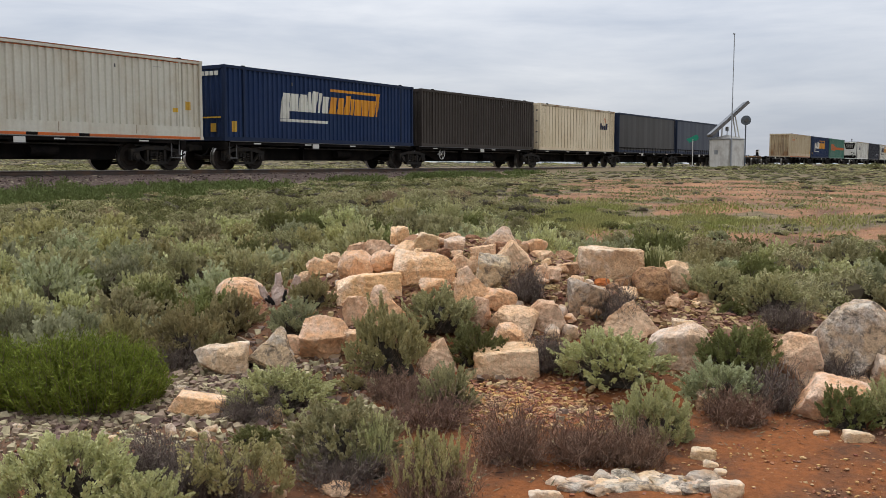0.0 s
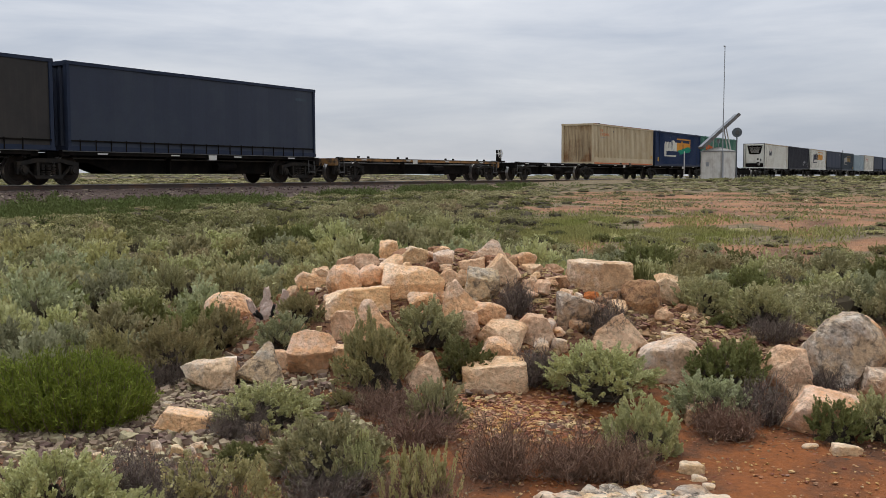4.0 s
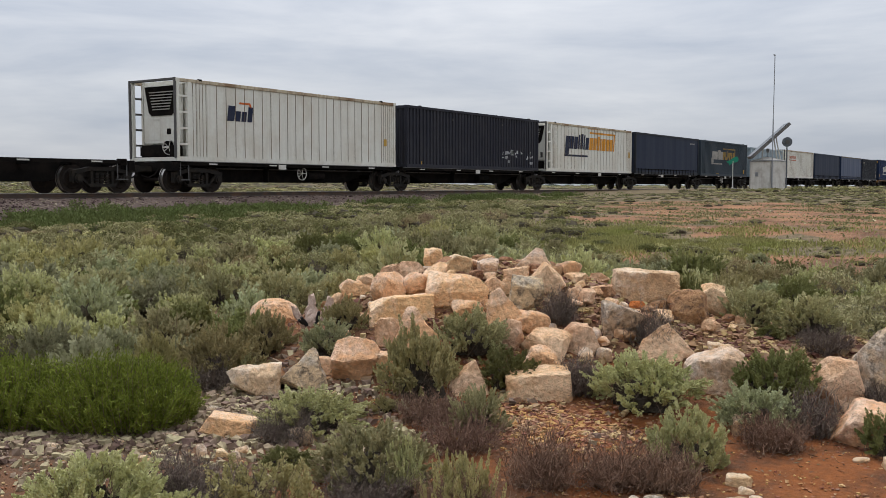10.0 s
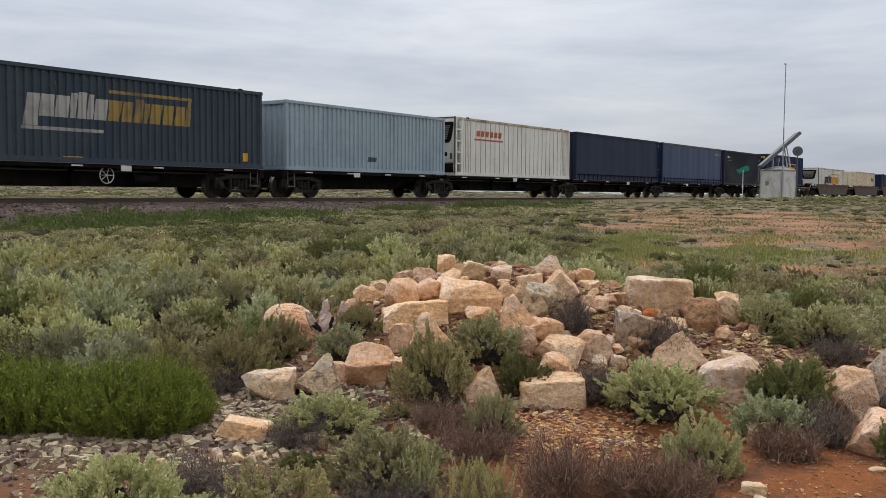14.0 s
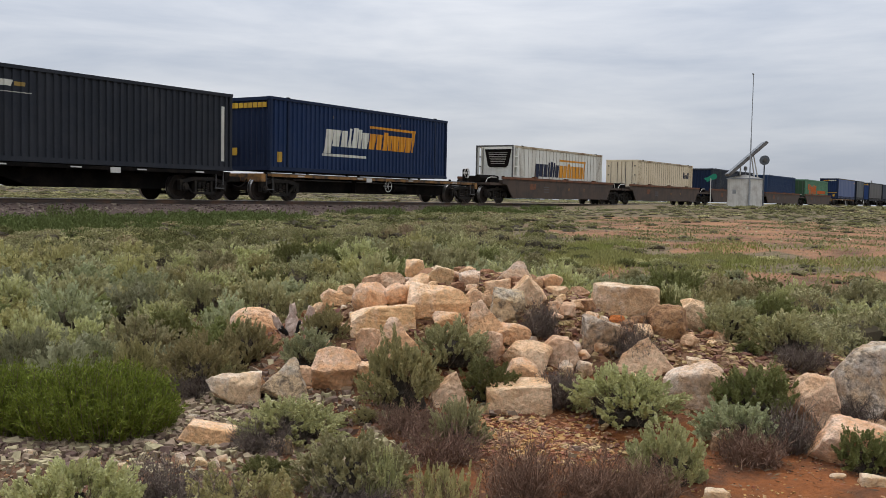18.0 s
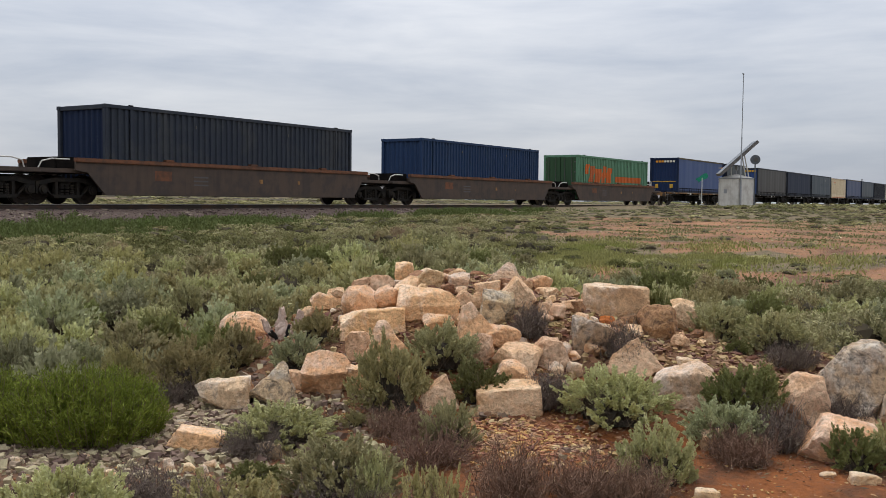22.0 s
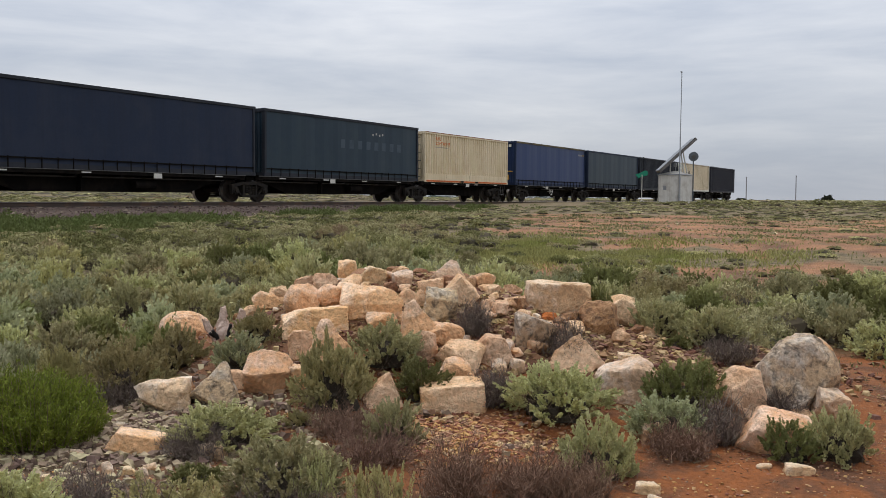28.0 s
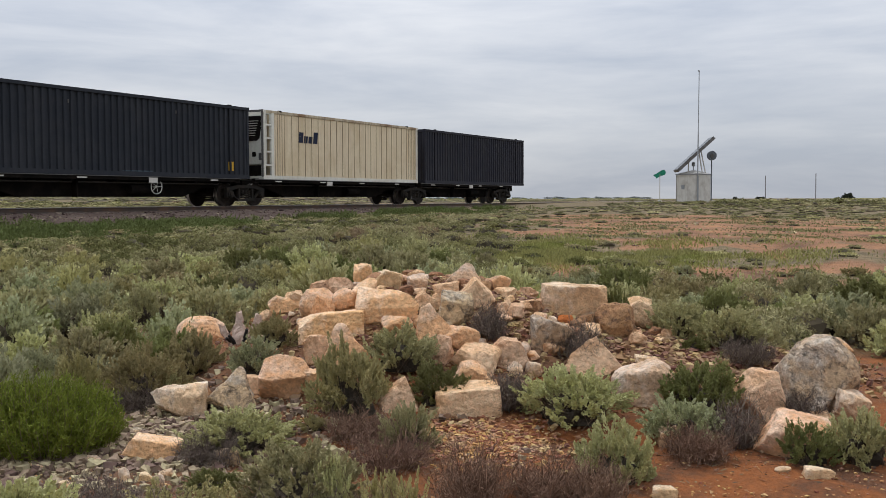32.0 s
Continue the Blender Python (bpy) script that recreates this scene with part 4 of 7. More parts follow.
def sideframe_mesh():
    """A cast sideframe: top and bottom chords, two columns round the springs, sloping ties, and axle boxes at the ends."""
    bm = bmesh.new()
    add_prism(bm, [(-1.12, 0.14), (-1.12, 0.25), (-0.80, 0.30), (-0.48, 0.37), (0.48, 0.37), (0.80, 0.30), (1.12, 0.25), (1.12, 0.14), (0.78, 0.17), (0.46, 0.24), (-0.46, 0.24), (-0.78, 0.17)], -0.08, 0.08)
    add_prism(bm, [(-0.48, -0.26), (-0.56, -0.16), (0.56, -0.16), (0.48, -0.26)], -0.09, 0.09)
    for s in (-1, 1):
        add_prism(bm, [(0.34 * s, -0.17), (0.44 * s, -0.17), (0.44 * s, 0.26), (0.34 * s, 0.26)], -0.08, 0.08)
        add_prism(bm, [(0.46 * s, -0.24), (0.56 * s, -0.18), (0.98 * s, 0.16), (0.84 * s, 0.18)], -0.06, 0.06)
        add_prism(bm, [(1.00 * s, 0.16), (1.12 * s, 0.16), (1.12 * s, -0.12), (1.05 * s, -0.14)], -0.07, 0.07)
        add_rod(bm, (0.9 * s, -0.13, 0), (0.9 * s, 0.1, 0), 0.15, 14)
        add_rod(bm, (0.9 * s, -0.18, 0), (0.9 * s, -0.13, 0), 0.10, 10)
    for x in (-0.2, 0.0, 0.2):
        for k in range(4):
            add_rod(bm, (x, -0.02, -0.15 + 0.085 * k), (x, -0.02, -0.10 + 0.085 * k), 0.082, 10)
    return bm


def bolster_mesh():
    bm = box(-0.22, 0.22, -1.02, 1.02, 0.02, 0.34, 0.03)
    add_rod(bm, (0, 0, 0.3), (0, 0, 0.46), 0.2, 14)
    return bm


def bogie(wagon, x):
    """A three-piece bogie under a wagon, with two wheelsets that turn."""
    b = share("bogie", shared_mesh("bogie", "bolster", bolster_mesh, M_BOGIE), wagon, at=pose(x, 0, 0.46))
    for s in (-1, 1):
        share("sideframe", shared_mesh("sideframe", "sideframe", sideframe_mesh, M_BOGIE), b, at=pose(0, 1.03 * s, 0, 0, 0, 0 if s < 0 else 180))
    for k in (-0.9, 0.9):
        w = share("wheelset", shared_mesh("wheelset", "wheelset", wheelset_mesh, M_WHEEL), b, at=pose(k, 0, 0))
        if len(w.data.materials) < 2:  # the running faces are worn bright
            w.data.materials.append(M_TREAD)
            for f in w.data.polygons:
                if math.hypot(f.center.x, f.center.z) > 0.44 and abs(f.normal.y) < 0.3:
                    f.material_index = 1
        WHEELSETS.append(w)
    return b


def handbrake(wagon, x, y=-1.12, z=0.72):
    """A spoked handbrake wheel on a bracket."""
    def make():
        bm = bmesh.new()
        n = 18
        for k in range(n):
            a, b = 6.2832 * k / n, 6.2832 * (k + 1) / n
            add_rod(bm, (0.26 * math.cos(a), 0, 0.26 * math.sin(a)), (0.26 * math.cos(b), 0, 0.26 * math.sin(b)), 0.016, 5)
        for k in range(5):
            a = 6.2832 * k / 5
            add_rod(bm, (0, 0, 0), (0.26 * math.cos(a), 0, 0.26 * math.sin(a)), 0.012, 5)
        add_rod(bm, (0, 0, 0), (0, 0.25, 0), 0.03, 6)
        return bm
    share("handbrake_wheel", shared_mesh("handbrake_wheel", "handbrake", make, M_PLATE), wagon, at=pose(x, y, z))


def platform(wagon, x0, x1, deck=None, plate=True, seed=0):
    """One skeletal platform: fish-bellied centre sill, end beams, side rails and container pedestals, from bogie to bogie."""
    L = x1 - x0
    f = FLOOR_Z - RAIL_Z
    bm = bmesh.new()
    out = [(x0 + 0.2, f - 0.04), (x0 + 0.2, f - 0.36), (x0 + 1.75, f - 0.36), (x0 + 2.9, f - 0.72), (x1 - 2.9, f - 0.72), (x1 - 1.75, f - 0.36), (x1 - 0.2, f - 0.36), (x1 - 0.2, f - 0.04)]
    add_prism(bm, out, -0.62, -0.50)
    add_prism(bm, out, 0.50, 0.62)
    part("centre_sill", bm, M_UNDER, wagon)
    for s in (-1, 1):
        part("side_rail", box(x0 + 0.35, x1 - 0.35, s * 1.20, s * 1.08, f - 0.14, f - 0.02, 0.01), deck or M_UNDER, wagon)
    for k in range(7):
        x = x0 + 0.8 + (L - 1.6) * k / 6
        share("cross_beam", shared_mesh("cross_beam", "cross_beam", lambda: box(-0.07, 0.07, -1.16, 1.16, -0.2, -0.035, 0.01), M_UNDER), wagon, at=pose(x, 0, f))
    for x in (x0 + 0.45, x1 - 0.45):
        for s in (-1, 1):
            share("pedestal", shared_mesh("pedestal", "pedestal", lambda: box(-0.14, 0.14, -0.1, 0.1, -0.18, 0.03, 0.015), M_UNDER), wagon, at=pose(x, s * 1.1, f - 0.004))
    if deck:
        for u in (0.12, 0.17, 0.33, 0.38, 0.62, 0.67, 0.84, 0.89):
            share("twist_lock", shared_mesh("twist_lock", "twist_lock", lambda: box(-0.05, 0.05, -0.05, 0.05, -0.03, 0.09, 0.012), M_UNDER), wagon, at=pose(x0 + L * u, -1.12, f))
    if plate:
        share("data_plate", shared_mesh("data_plate", "data_plate", lambda: box(-0.2, 0.2, -0.01, 0.01, -0.09, 0.09), M_PLATE), wagon, at=pose(x0 + L * (0.42 + 0.1 * (seed % 3)), -1.215, f - 0.13))
    for k in range(4):
        share("reflector_strip", shared_mesh("reflector_strip", "reflector", lambda: box(-0.2, 0.2, -0.006, 0.006, -0.022, 0.022), M_PLATE), wagon, at=pose(x0 + L * (0.14 + 0.24 * k), -1.222, f - 0.08))
    if L > 11:
        part("air_reservoir", rod((x0 + 0.56 * L, -0.82, f - 0.46), (x0 + 0.56 * L + 1.0, -0.82, f - 0.46), 0.17, 14), M_UNDER, wagon)
        part("conduit", rod((x0 + 0.3, -1.225, f - 0.012), (x1 - 0.3, -1.225, f - 0.012), 0.014, 6), M_STEEL, wagon)
        part("brake_pipe", rod((x0 + 0.4, -0.72, f - 0.22), (x1 - 0.4, -0.72, f - 0.22), 0.03, 6), M_STEEL, wagon)
        part("brake_lever", box(x0 + 0.38 * L, x0 + 0.38 * L + 0.06, -0.95, -0.7, f - 0.72, f - 0.14), M_UNDER, wagon)


def coupler(wagon, x, way):
    bm = box(x, x + way * 0.75, -0.11, 0.11, 0.70, 0.92, 0.03)
    add_box(bm, x + way * 0.55, x + way * 0.8, -0.16, 0.16, 0.68, 0.94, 0.03)
    part("coupler", bm, M_BOGIE, wagon)
    bm = bmesh.new()
    pts = [(x, -0.45, 0.82), (x + way * 0.2, -0.47, 0.62), (x + way * 0.45, -0.45, 0.50), (x + way * 0.7, -0.38, 0.58)]
    for a, b in zip(pts, pts[1:]):
        add_rod(bm, a, b, 0.03, 6)
    part("brake_hose", bm, M_UNDER, wagon)


def wagon(name, bogies, label, overhang=1.0, deck=None, brakes=()):
    """An articulated container wagon: one platform between every two bogies."""
    w = tagged(new(name), label, "wagon", group="wagons of the train")
    w.matrix_basis = pose(0, TRACK_Y, RAIL_Z)
    for x in bogies:
        bogie(w, x)
    ends = [bogies[0] - overhang] + list(bogies[1:-1]) + [bogies[-1] + overhang]
    for k, (a, b) in enumerate(zip(ends, ends[1:])):
        platform(w, a + (0.12 if k else 0), b - (0.12 if k < len(ends) - 2 else 0), deck, seed=k)
    for x, way in ((ends[0], -1), (ends[-1], 1)):
        part("end_beam", box(x, x - way * 0.25, -1.2, 1.2, FLOOR_Z - RAIL_Z - 0.35, FLOOR_Z - RAIL_Z - 0.03, 0.015), deck or M_UNDER, w)
        coupler(w, x, way)
        part("step", box(x - way * 0.3, x - way * 0.7, -1.22, -1.1, 0.42, 0.46), M_STEEL, w)
        for q in (0.32, 0.68):
            part("step_bar", box(x - way * q - 0.015, x - way * q + 0.015, -1.19, -1.16, 0.42, FLOOR_Z - RAIL_Z - 0.05), M_STEEL, w)
    for x in brakes:
        handbrake(w, x)
    MOVING.append(w)
    return w


def brake_stand(w, x, z):
    """A handbrake column that stands above the deck end."""
    part("brake_column", box(x - 0.09, x + 0.09, -0.55, -0.25, z, z + 0.74, 0.03), M_UNDER, w)
    part("column_foot", box(x - 0.25, x + 0.25, -0.7, 0.0, z, z + 0.1, 0.02), M_UNDER, w)
    handbrake(w, x - 0.18, -0.6, z + 0.52)


def well_wagon(a, b, tag_label, seed=0):
    """A low well wagon: bogies at a and b, rust-edged side walls that dip between them, end platforms."""
    w = tagged(new("well_wagon"), tag_label, "wagon", group="well wagons of the train")
    w.matrix_basis = pose(0, TRACK_Y, RAIL_Z)
    for x in (a, b):
        bogie(w, x)
    top = 1.32
    for s in (-1, 1):
        out = [(a + 0.05, top), (a + 0.05, 1.08), (a + 0.5, 1.0), (a + 1.12, 0.36), (b - 1.7, 0.36), (b - 1.15, 1.0), (b - 0.75, 1.08), (b - 0.75, top)]
        bm = bmesh.new()
        add_prism(bm, out, s * 1.42 - 0.03, s * 1.42 + 0.03)
        wall = part("well_side", bm, M_WELL, w)
        part("top_chord", box(a + 0.05, b - 0.75, s * 1.42 - 0.09, s * 1.42 + 0.09, top, top + 0.14, 0.02), M_WELL_TOP, wall)
        part("bottom_chord", box(a + 1.1, b - 1.68, s * 1.42 - 0.08, s * 1.42 + 0.08, 0.30, 0.38, 0.015), M_WELL, wall)
        if s < 0:
            for k, (u, wd, h, m) in enumerate(((0.20, 0.75, 0.42, M_WELL_TOP), (0.31, 0.7, 0.07, M_PLATE), (0.31, 0.7, 0.07, M_PLATE), (0.31, 0.7, 0.07, M_PLATE), (0.52, 0.32, 0.2, M_PLATE), (0.66, 0.2, 0.2, M_PLATE))):
                x = a + (b - a) * u
                zz = 0.8 + (0.14 * (k - 2) if k in (1, 2, 3) else 0)
                part("stencil", box(x, x + wd * (0.6 if k > 3 else 1), -1.4545, -1.448, zz, zz + h * 0.8), M_WELL_TOP if k == 0 else M_STEEL if k < 4 else M_DECK, wall)
        for u in (0.24, 0.5, 0.76):
            part("lock_block", box(a + (b - a) * u - 0.18, a + (b - a) * u + 0.18, s * 1.42 - 0.1, s * 1.42 + 0.1, top + 0.135, top + 0.21, 0.02), M_WELL_TOP, wall)
    part("well_floor", box(a + 2.4, b - 2.4, -1.38, 1.38, 0.30, 0.36), M_UNDER, w)
    for x, way in ((a, -1), (b, 1)):
        part("end_deck", box(x + way * 1.15, x - way * 0.9, -1.3, 1.3, 0.98, 1.12, 0.02), M_WELL, w)
        part("end_bulkhead", box(x - way * 1.0, x - way * 1.1, -1.38, 1.38, 1.0, top - 0.02), M_WELL, w)
        part("well_end", box(x - way * 1.44, x - way * 1.5, -1.38, 1.38, 0.32, 1.1), M_UNDER, w)
        part("end_box", box(x + way * 0.15, x - way * 0.85, -0.75, 0.75, 1.12, 1.50, 0.03), M_UNDER, w)
        bm = bmesh.new()
        pts = [(x + way * 0.9, -0.9, 1.12), (x + way * 0.8, -0.95, 1.34), (x + way * 0.45, -0.95, 1.42), (x - way * 0.2, -0.95, 1.42)]
        for p, q in zip(pts, pts[1:]):
            add_rod(bm, p, q, 0.022, 6)
        part("grab_rail", bm, M_PLATE, w)
        coupler(w, x + way * 1.15, way)
    MOVING.append(w)
    return w


def build_train():
    long_label = "black articulated skeletal container wagon with grimy bogies"
    wagon("container_wagon", (-2.0, 11.0, 23.77), long_label, 1.3)
    wagon("container_wagon", (28.16, 39.97, 53.01, 66.33, 79.58, 91.74), long_label, 1.2, None, (42.67,))
    w = wagon("flat_wagon", (95.25, 108.29), "empty low flat wagon with a handbrake column at its end", 1.2, M_DECK)
    brake_stand(w, 110.94, FLOOR_Z - RAIL_Z - 0.03)
    wagon("container_wagon", (112.70, 122.63, 136.02, 148.91, 162.25, 171.76), "black articulated container wagon with empty end platforms", 1.2)
    w = wagon("container_wagon", (175.76, 187.40, 200.68, 214.16, 227.59, 239.45), long_label, 1.2, None, (181.13, 233.77))
    brake_stand(w, 175.06, FLOOR_Z - RAIL_Z - 0.03)
    wagon("container_wagon", (242.83, 252.42, 265.80, 279.48, 293.04, 302.73), long_label, 1.2)
    w = wagon("flat_wagon", (306.81, 320.81), "flat wagon with a yellowish deck edge and handbrake", 1.2, M_DECK, (314.09,))
    brake_stand(w, 322.1, FLOOR_Z - RAIL_Z - 0.03)
    wells = "brown steel well wagon with rusty top edges"
    for a, b in ((324.30, 340.47), (342.89, 359.06), (361.33, 377.37), (379.94, 396.20), (398.46, 414.21)):
        w = well_wagon(a, b, wells)
        if a < 330:
            part("air_tank", rod((a - 1.2, -0.55, 1.34), (a + 0.7, -0.55, 1.34), 0.2, 16), M_UNDER, w)
    brake_stand(w, 415.11, 1.1)
    wagon("flat_wagon", (417.80, 430.73), "flat wagon with a pale yellow deck edge and handbrake", 1.2, M_DECK, (425.96,))
    wagon("container_wagon", (434.70, 444.48, 457.65, 471.41, 484.94, 494.74), long_label, 1.2)
    w = wagon("container_wagon", (498.62, 510.13, 523.19, 536.33, 549.32, 559.49), long_label, 1.2, None, (503.68, 531.55))
    part("tail_marker", box(560.78, 560.88, -0.5, -0.3, 1.0, 1.35, 0.02), M_STEEL, w)

    black_label = "black corrugated steel container on the train"
    # leading wagon and the first five-platform set
    container(13.62, 25.89, "steel", "cream", "cream corrugated container with a rusty roof edge and orange base stripe", frame_key="cream", stripe=True, end="ladder",
              marks=[("marker_yellow", 11.45, 11.7, 1.05, 1.35, 0), ("marker_yellow", 10.85, 11.1, 0.95, 1.1, 0), ("logo_orange", 0.15, 12.1, 2.68, 2.71, 0), ("logo_faded", 10.0, 10.4, 2.45, 2.48, 0)])
    c = container(27.01, 39.86, "steel", "blue", "blue corrugated container with white and yellow operator mark", end="lashed", frame_key="navy", marks=[("marker_yellow", 0.45, 0.72, 0.35, 0.75, 0)])
    operator_mark(c, 3.2, 1.28, 6.7, "logo_white", "logo_yellow")
    container(40.63, 52.98, "steel", "brown_black", "brownish black corrugated steel container")
    container(53.90, 66.07, "reefer", "warm_cream", "cream insulated container with a small dark mark near one end", end="doors", marks=[("logo_navy", 9.55, 9.85, 1.5, 1.95, 0.1), ("logo_navy", 9.92, 10.2, 1.5, 1.8, 0.1), ("logo_navy", 10.26, 10.52, 1.5, 1.8, 0.1), ("logo_navy", 10.58, 10.9, 1.5, 1.95, 0.1), ("logo_orange", 10.45, 10.6, 2.0, 2.3, -0.4)])
    container(66.99, 79.73, "curtain", "brown_curtain", "grimy brown-black curtain-sided container with a dark frame", frame_key="blue_black", end_key="navy")
    container(80.23, 92.69, "curtain", "violet_curtain", "dusty slate-blue curtain-sided container", frame_key="blue_black", marks=[("logo_dim", 11.2, 11.9, 2.3, 2.4, 0)])
    # second set
    c = container(123.54, 136.02, "steel", "tan", "tan corrugated container with rust-stained front end", end="plain", stripe=True, end_key="rusty_tan",
                  marks=[("logo_faded", 1.4, 2.8, 1.86, 1.9, 0), ("marker_yellow", 12.05, 12.25, 0.5, 0.75, 0)])
    lettering(c, "RAIL", 1.3, 2.3, 0.2, "logo_orange")
    lettering(c, "CONTAINERS", 1.3, 2.02, 0.2, "logo_orange")
    c = container(136.62, 149.21, "steel", "blue", "blue corrugated container with white and yellow operator mark", frame_key="navy", end="ladder", marks=[("marker_yellow", 0.75, 1.0, 0.35, 0.7, 0)])
    operator_mark(c, 2.35, 1.25, 7.1, "logo_white", "logo_yellow")
    c = container(149.91, 162.25, "steel", "green", "green corrugated container with a faded orange mark and band", end="ladder")
    for k, (a, b, lo, hi) in enumerate(((0.9, 1.45, 1.5, 2.1), (1.5, 2.3, 1.15, 2.05), (2.36, 3.2, 1.12, 1.95), (3.26, 3.6, 1.12, 2.1), (3.66, 4.6, 1.1, 1.75))):
        patch(c, ("logo_orange", a, b, lo, hi, 0.3))
    patch(c, ("logo_orange", 4.9, 12.0, 1.25, 1.6, 0.0), "band")
    # third set
    c = container(174.72, 187.25, "reefer", "white", "white insulated container with a cooling unit at its front", end="unit", frame_key="white",
                  marks=[("logo_navy", 2.35, 2.7, 1.5, 2.05, 0.14), ("logo_navy", 2.75, 3.0, 1.5, 1.87, 0.12), ("logo_navy", 3.05, 3.3, 1.5, 1.87, 0.12), ("logo_navy", 3.36, 3.6, 1.5, 2.05, 0.12), ("logo_orange", 2.95, 3.5, 2.13, 2.2, 0.3), ("logo_orange", 3.5, 3.6, 2.02, 2.18, -0.4), ("marker_yellow", 11.7, 11.9, 0.9, 1.2, 0)])
    c = container(188.15, 200.78, "steel", "black", "black corrugated container with pale scrawls near one end", marks=[("marker_yellow", 1.1, 1.2, 0.15, 0.3, 0)])
    for k in range(22):
        a = 8.6 + 3.4 * random.random()
        z = 0.25 + 0.75 * random.random()
        patch(c, ("scrawl", a, a + 0.05 + 0.25 * random.random(), z, z + 0.03 + 0.16 * random.random(), random.uniform(-0.9, 0.9)), "scrawl")
    c = container(201.78, 214.11, "reefer", "white", "white insulated container with navy and yellow operator mark", end="unit", frame_key="white", marks=[("marker_yellow", 11.85, 12.05, 1.0, 1.4, 0), ("logo_yellow", 5.5, 7.3, 2.66, 2.69, 0)])
    operator_mark(c, 2.35, 1.38, 7.1, "logo_navy", "logo_yellow")
    c = container(214.85, 227.59, "curtain", "blue_black", "blue-black curtain-sided container with a worn pale tag", frame_key="charcoal", marks=[("logo_faded", 10.9 + 0.22 * k, 11.05 + 0.22 * k, 2.35, 2.45, 0) for k in range(5)])
    c = container(228.18, 240.55, "steel", "slate", "slate-grey corrugated container with worn white and yellow mark", marks=[("marker_yellow", 11.4, 11.65, 0.25, 0.55, 0), ("marker_yellow", 4.0, 4.7, 0.12, 0.19, 0)])
    operator_mark(c, 2.7, 1.35, 6.2, "logo_faded", "logo_faded_yellow")
    # fourth set
    container(241.83, 252.67, "steel", "grey", "pale blue-grey corrugated container with scuffed lower side", high=2.68, marks=[("logo_dim", 5.0, 5.6, 0.45, 0.65, 0.3), ("logo_faded", 10.4, 10.7, 2.3, 2.5, 0)])
    c = container(253.62, 265.70, "reefer", "white", "white insulated container with a small red badge", end="unit", frame_key="white",
                  marks=[("logo_red", 1.7, 4.5, 1.78, 1.86, -0.1)] + [("logo_red", 1.9 + 0.42 * k, 2.2 + 0.42 * k, 1.98, 2.26, 0.15) for k in range(6)])
    container(266.60, 279.38, "curtain", "blue_black", "dark blue-black curtain-sided container", frame_key="blue_black")
    c = container(280.18, 293.14, "curtain", "dull_blue_curtain", "blue curtain-sided container with yellow-edged roof", end="lashed", frame_key="navy", end_key="blue", marks=[("logo_faded", 11.3 + 0.2 * k, 11.45 + 0.2 * k, 2.3, 2.42, 0) for k in range(4)] + [("logo_faded_yellow", 12.1, 12.8, 2.3, 2.42, 0)])
    c = container(293.74, 304.03, "steel", "charcoal", "charcoal corrugated container with a tall white strip at one end", marks=[("logo_white", 9.75, 9.95, 0.35, 2.35, 0), ("logo_white", 0.95, 1.35, 2.2, 2.38, 0.2), ("logo_faded_yellow", 1.4, 1.8, 2.22, 2.34, 0.2), ("logo_faded", 0.9, 2.0, 2.02, 2.05, 0)])
    c = container(306.07, 318.92, "steel", "blue", "blue corrugated container with white and yellow operator mark", end="stripe", frame_key="navy", end_key="navy", z=FLOOR_Z + 0.1, high=2.88, marks=[("marker_yellow", 0.5, 0.78, 0.35, 0.75, 0)])
    operator_mark(c, 3.3, 1.15, 6.6, "logo_white", "logo_yellow")
    # containers in the wells
    wz = RAIL_Z + 0.40
    c = container(325.93, 338.37, "reefer", "white", "white insulated container with cooling unit, set in a well wagon", end="unit", frame_key="white", z=wz, high=2.86)
    operator_mark(c, 2.6, 1.2, 7.0, "logo_navy", "logo_yellow")
    container(344.79, 357.18, "reefer", "warm_cream", "grubby cream insulated container with doors, in a well wagon", end="doors", frame_key="warm_cream", z=wz, high=2.86, marks=[("logo_navy", 10.1, 10.4, 1.75, 2.25, 0.12), ("logo_navy", 10.46, 10.72, 1.75, 2.05, 0.12), ("logo_navy", 10.78, 11.05, 1.75, 2.05, 0.12), ("logo_navy", 11.12, 11.42, 1.75, 2.25, 0.12)])
    container(362.7, 375.78, "steel", "weathered_navy", "weathered grey-navy corrugated container in a well wagon", z=wz, high=2.86, end_key="navy")
    container(381.40, 394.09, "steel", "steel_blue", "steel-blue corrugated container in a well wagon", z=wz, high=2.86, marks=[], frame_key="steel_blue")
    c = container(399.75, 412.57, "steel", "pale_green", "pale green corrugated container with orange mark, in a well wagon", end="doors", end_key="dark_green", z=wz, high=2.86)
    for a, b, lo, hi, s in ((1.2, 1.8, 1.65, 2.3, 0.3), (1.86, 2.6, 1.12, 2.2, 0.3), (2.75, 3.8, 1.12, 2.05, 0.3), (3.95, 4.6, 1.12, 2.25, 0.3), (4.75, 5.6, 1.12, 2.15, 0.3), (6.4, 11.4, 1.2, 1.6, 0.15)):
        patch(c, ("logo_orange", a, b, lo, hi, s))
    # rear sets
    c = container(419.76, 432.58, "curtain", "blue_curtain", "bright blue curtain-sided container with yellow lashings on its end", end="lashed", frame_key="navy", end_key="blue", marks=[("logo_faded", 11.3 + 0.2 * k, 11.45 + 0.2 * k, 2.3, 2.42, 0) for k in range(4)] + [("logo_yellow", 12.1, 12.75, 2.3, 2.42, 0)])
    container(433.80, 440.24, "curtain", "grey_curtain", "short dark grey curtain-sided container", frame_key="charcoal", end_key="navy")
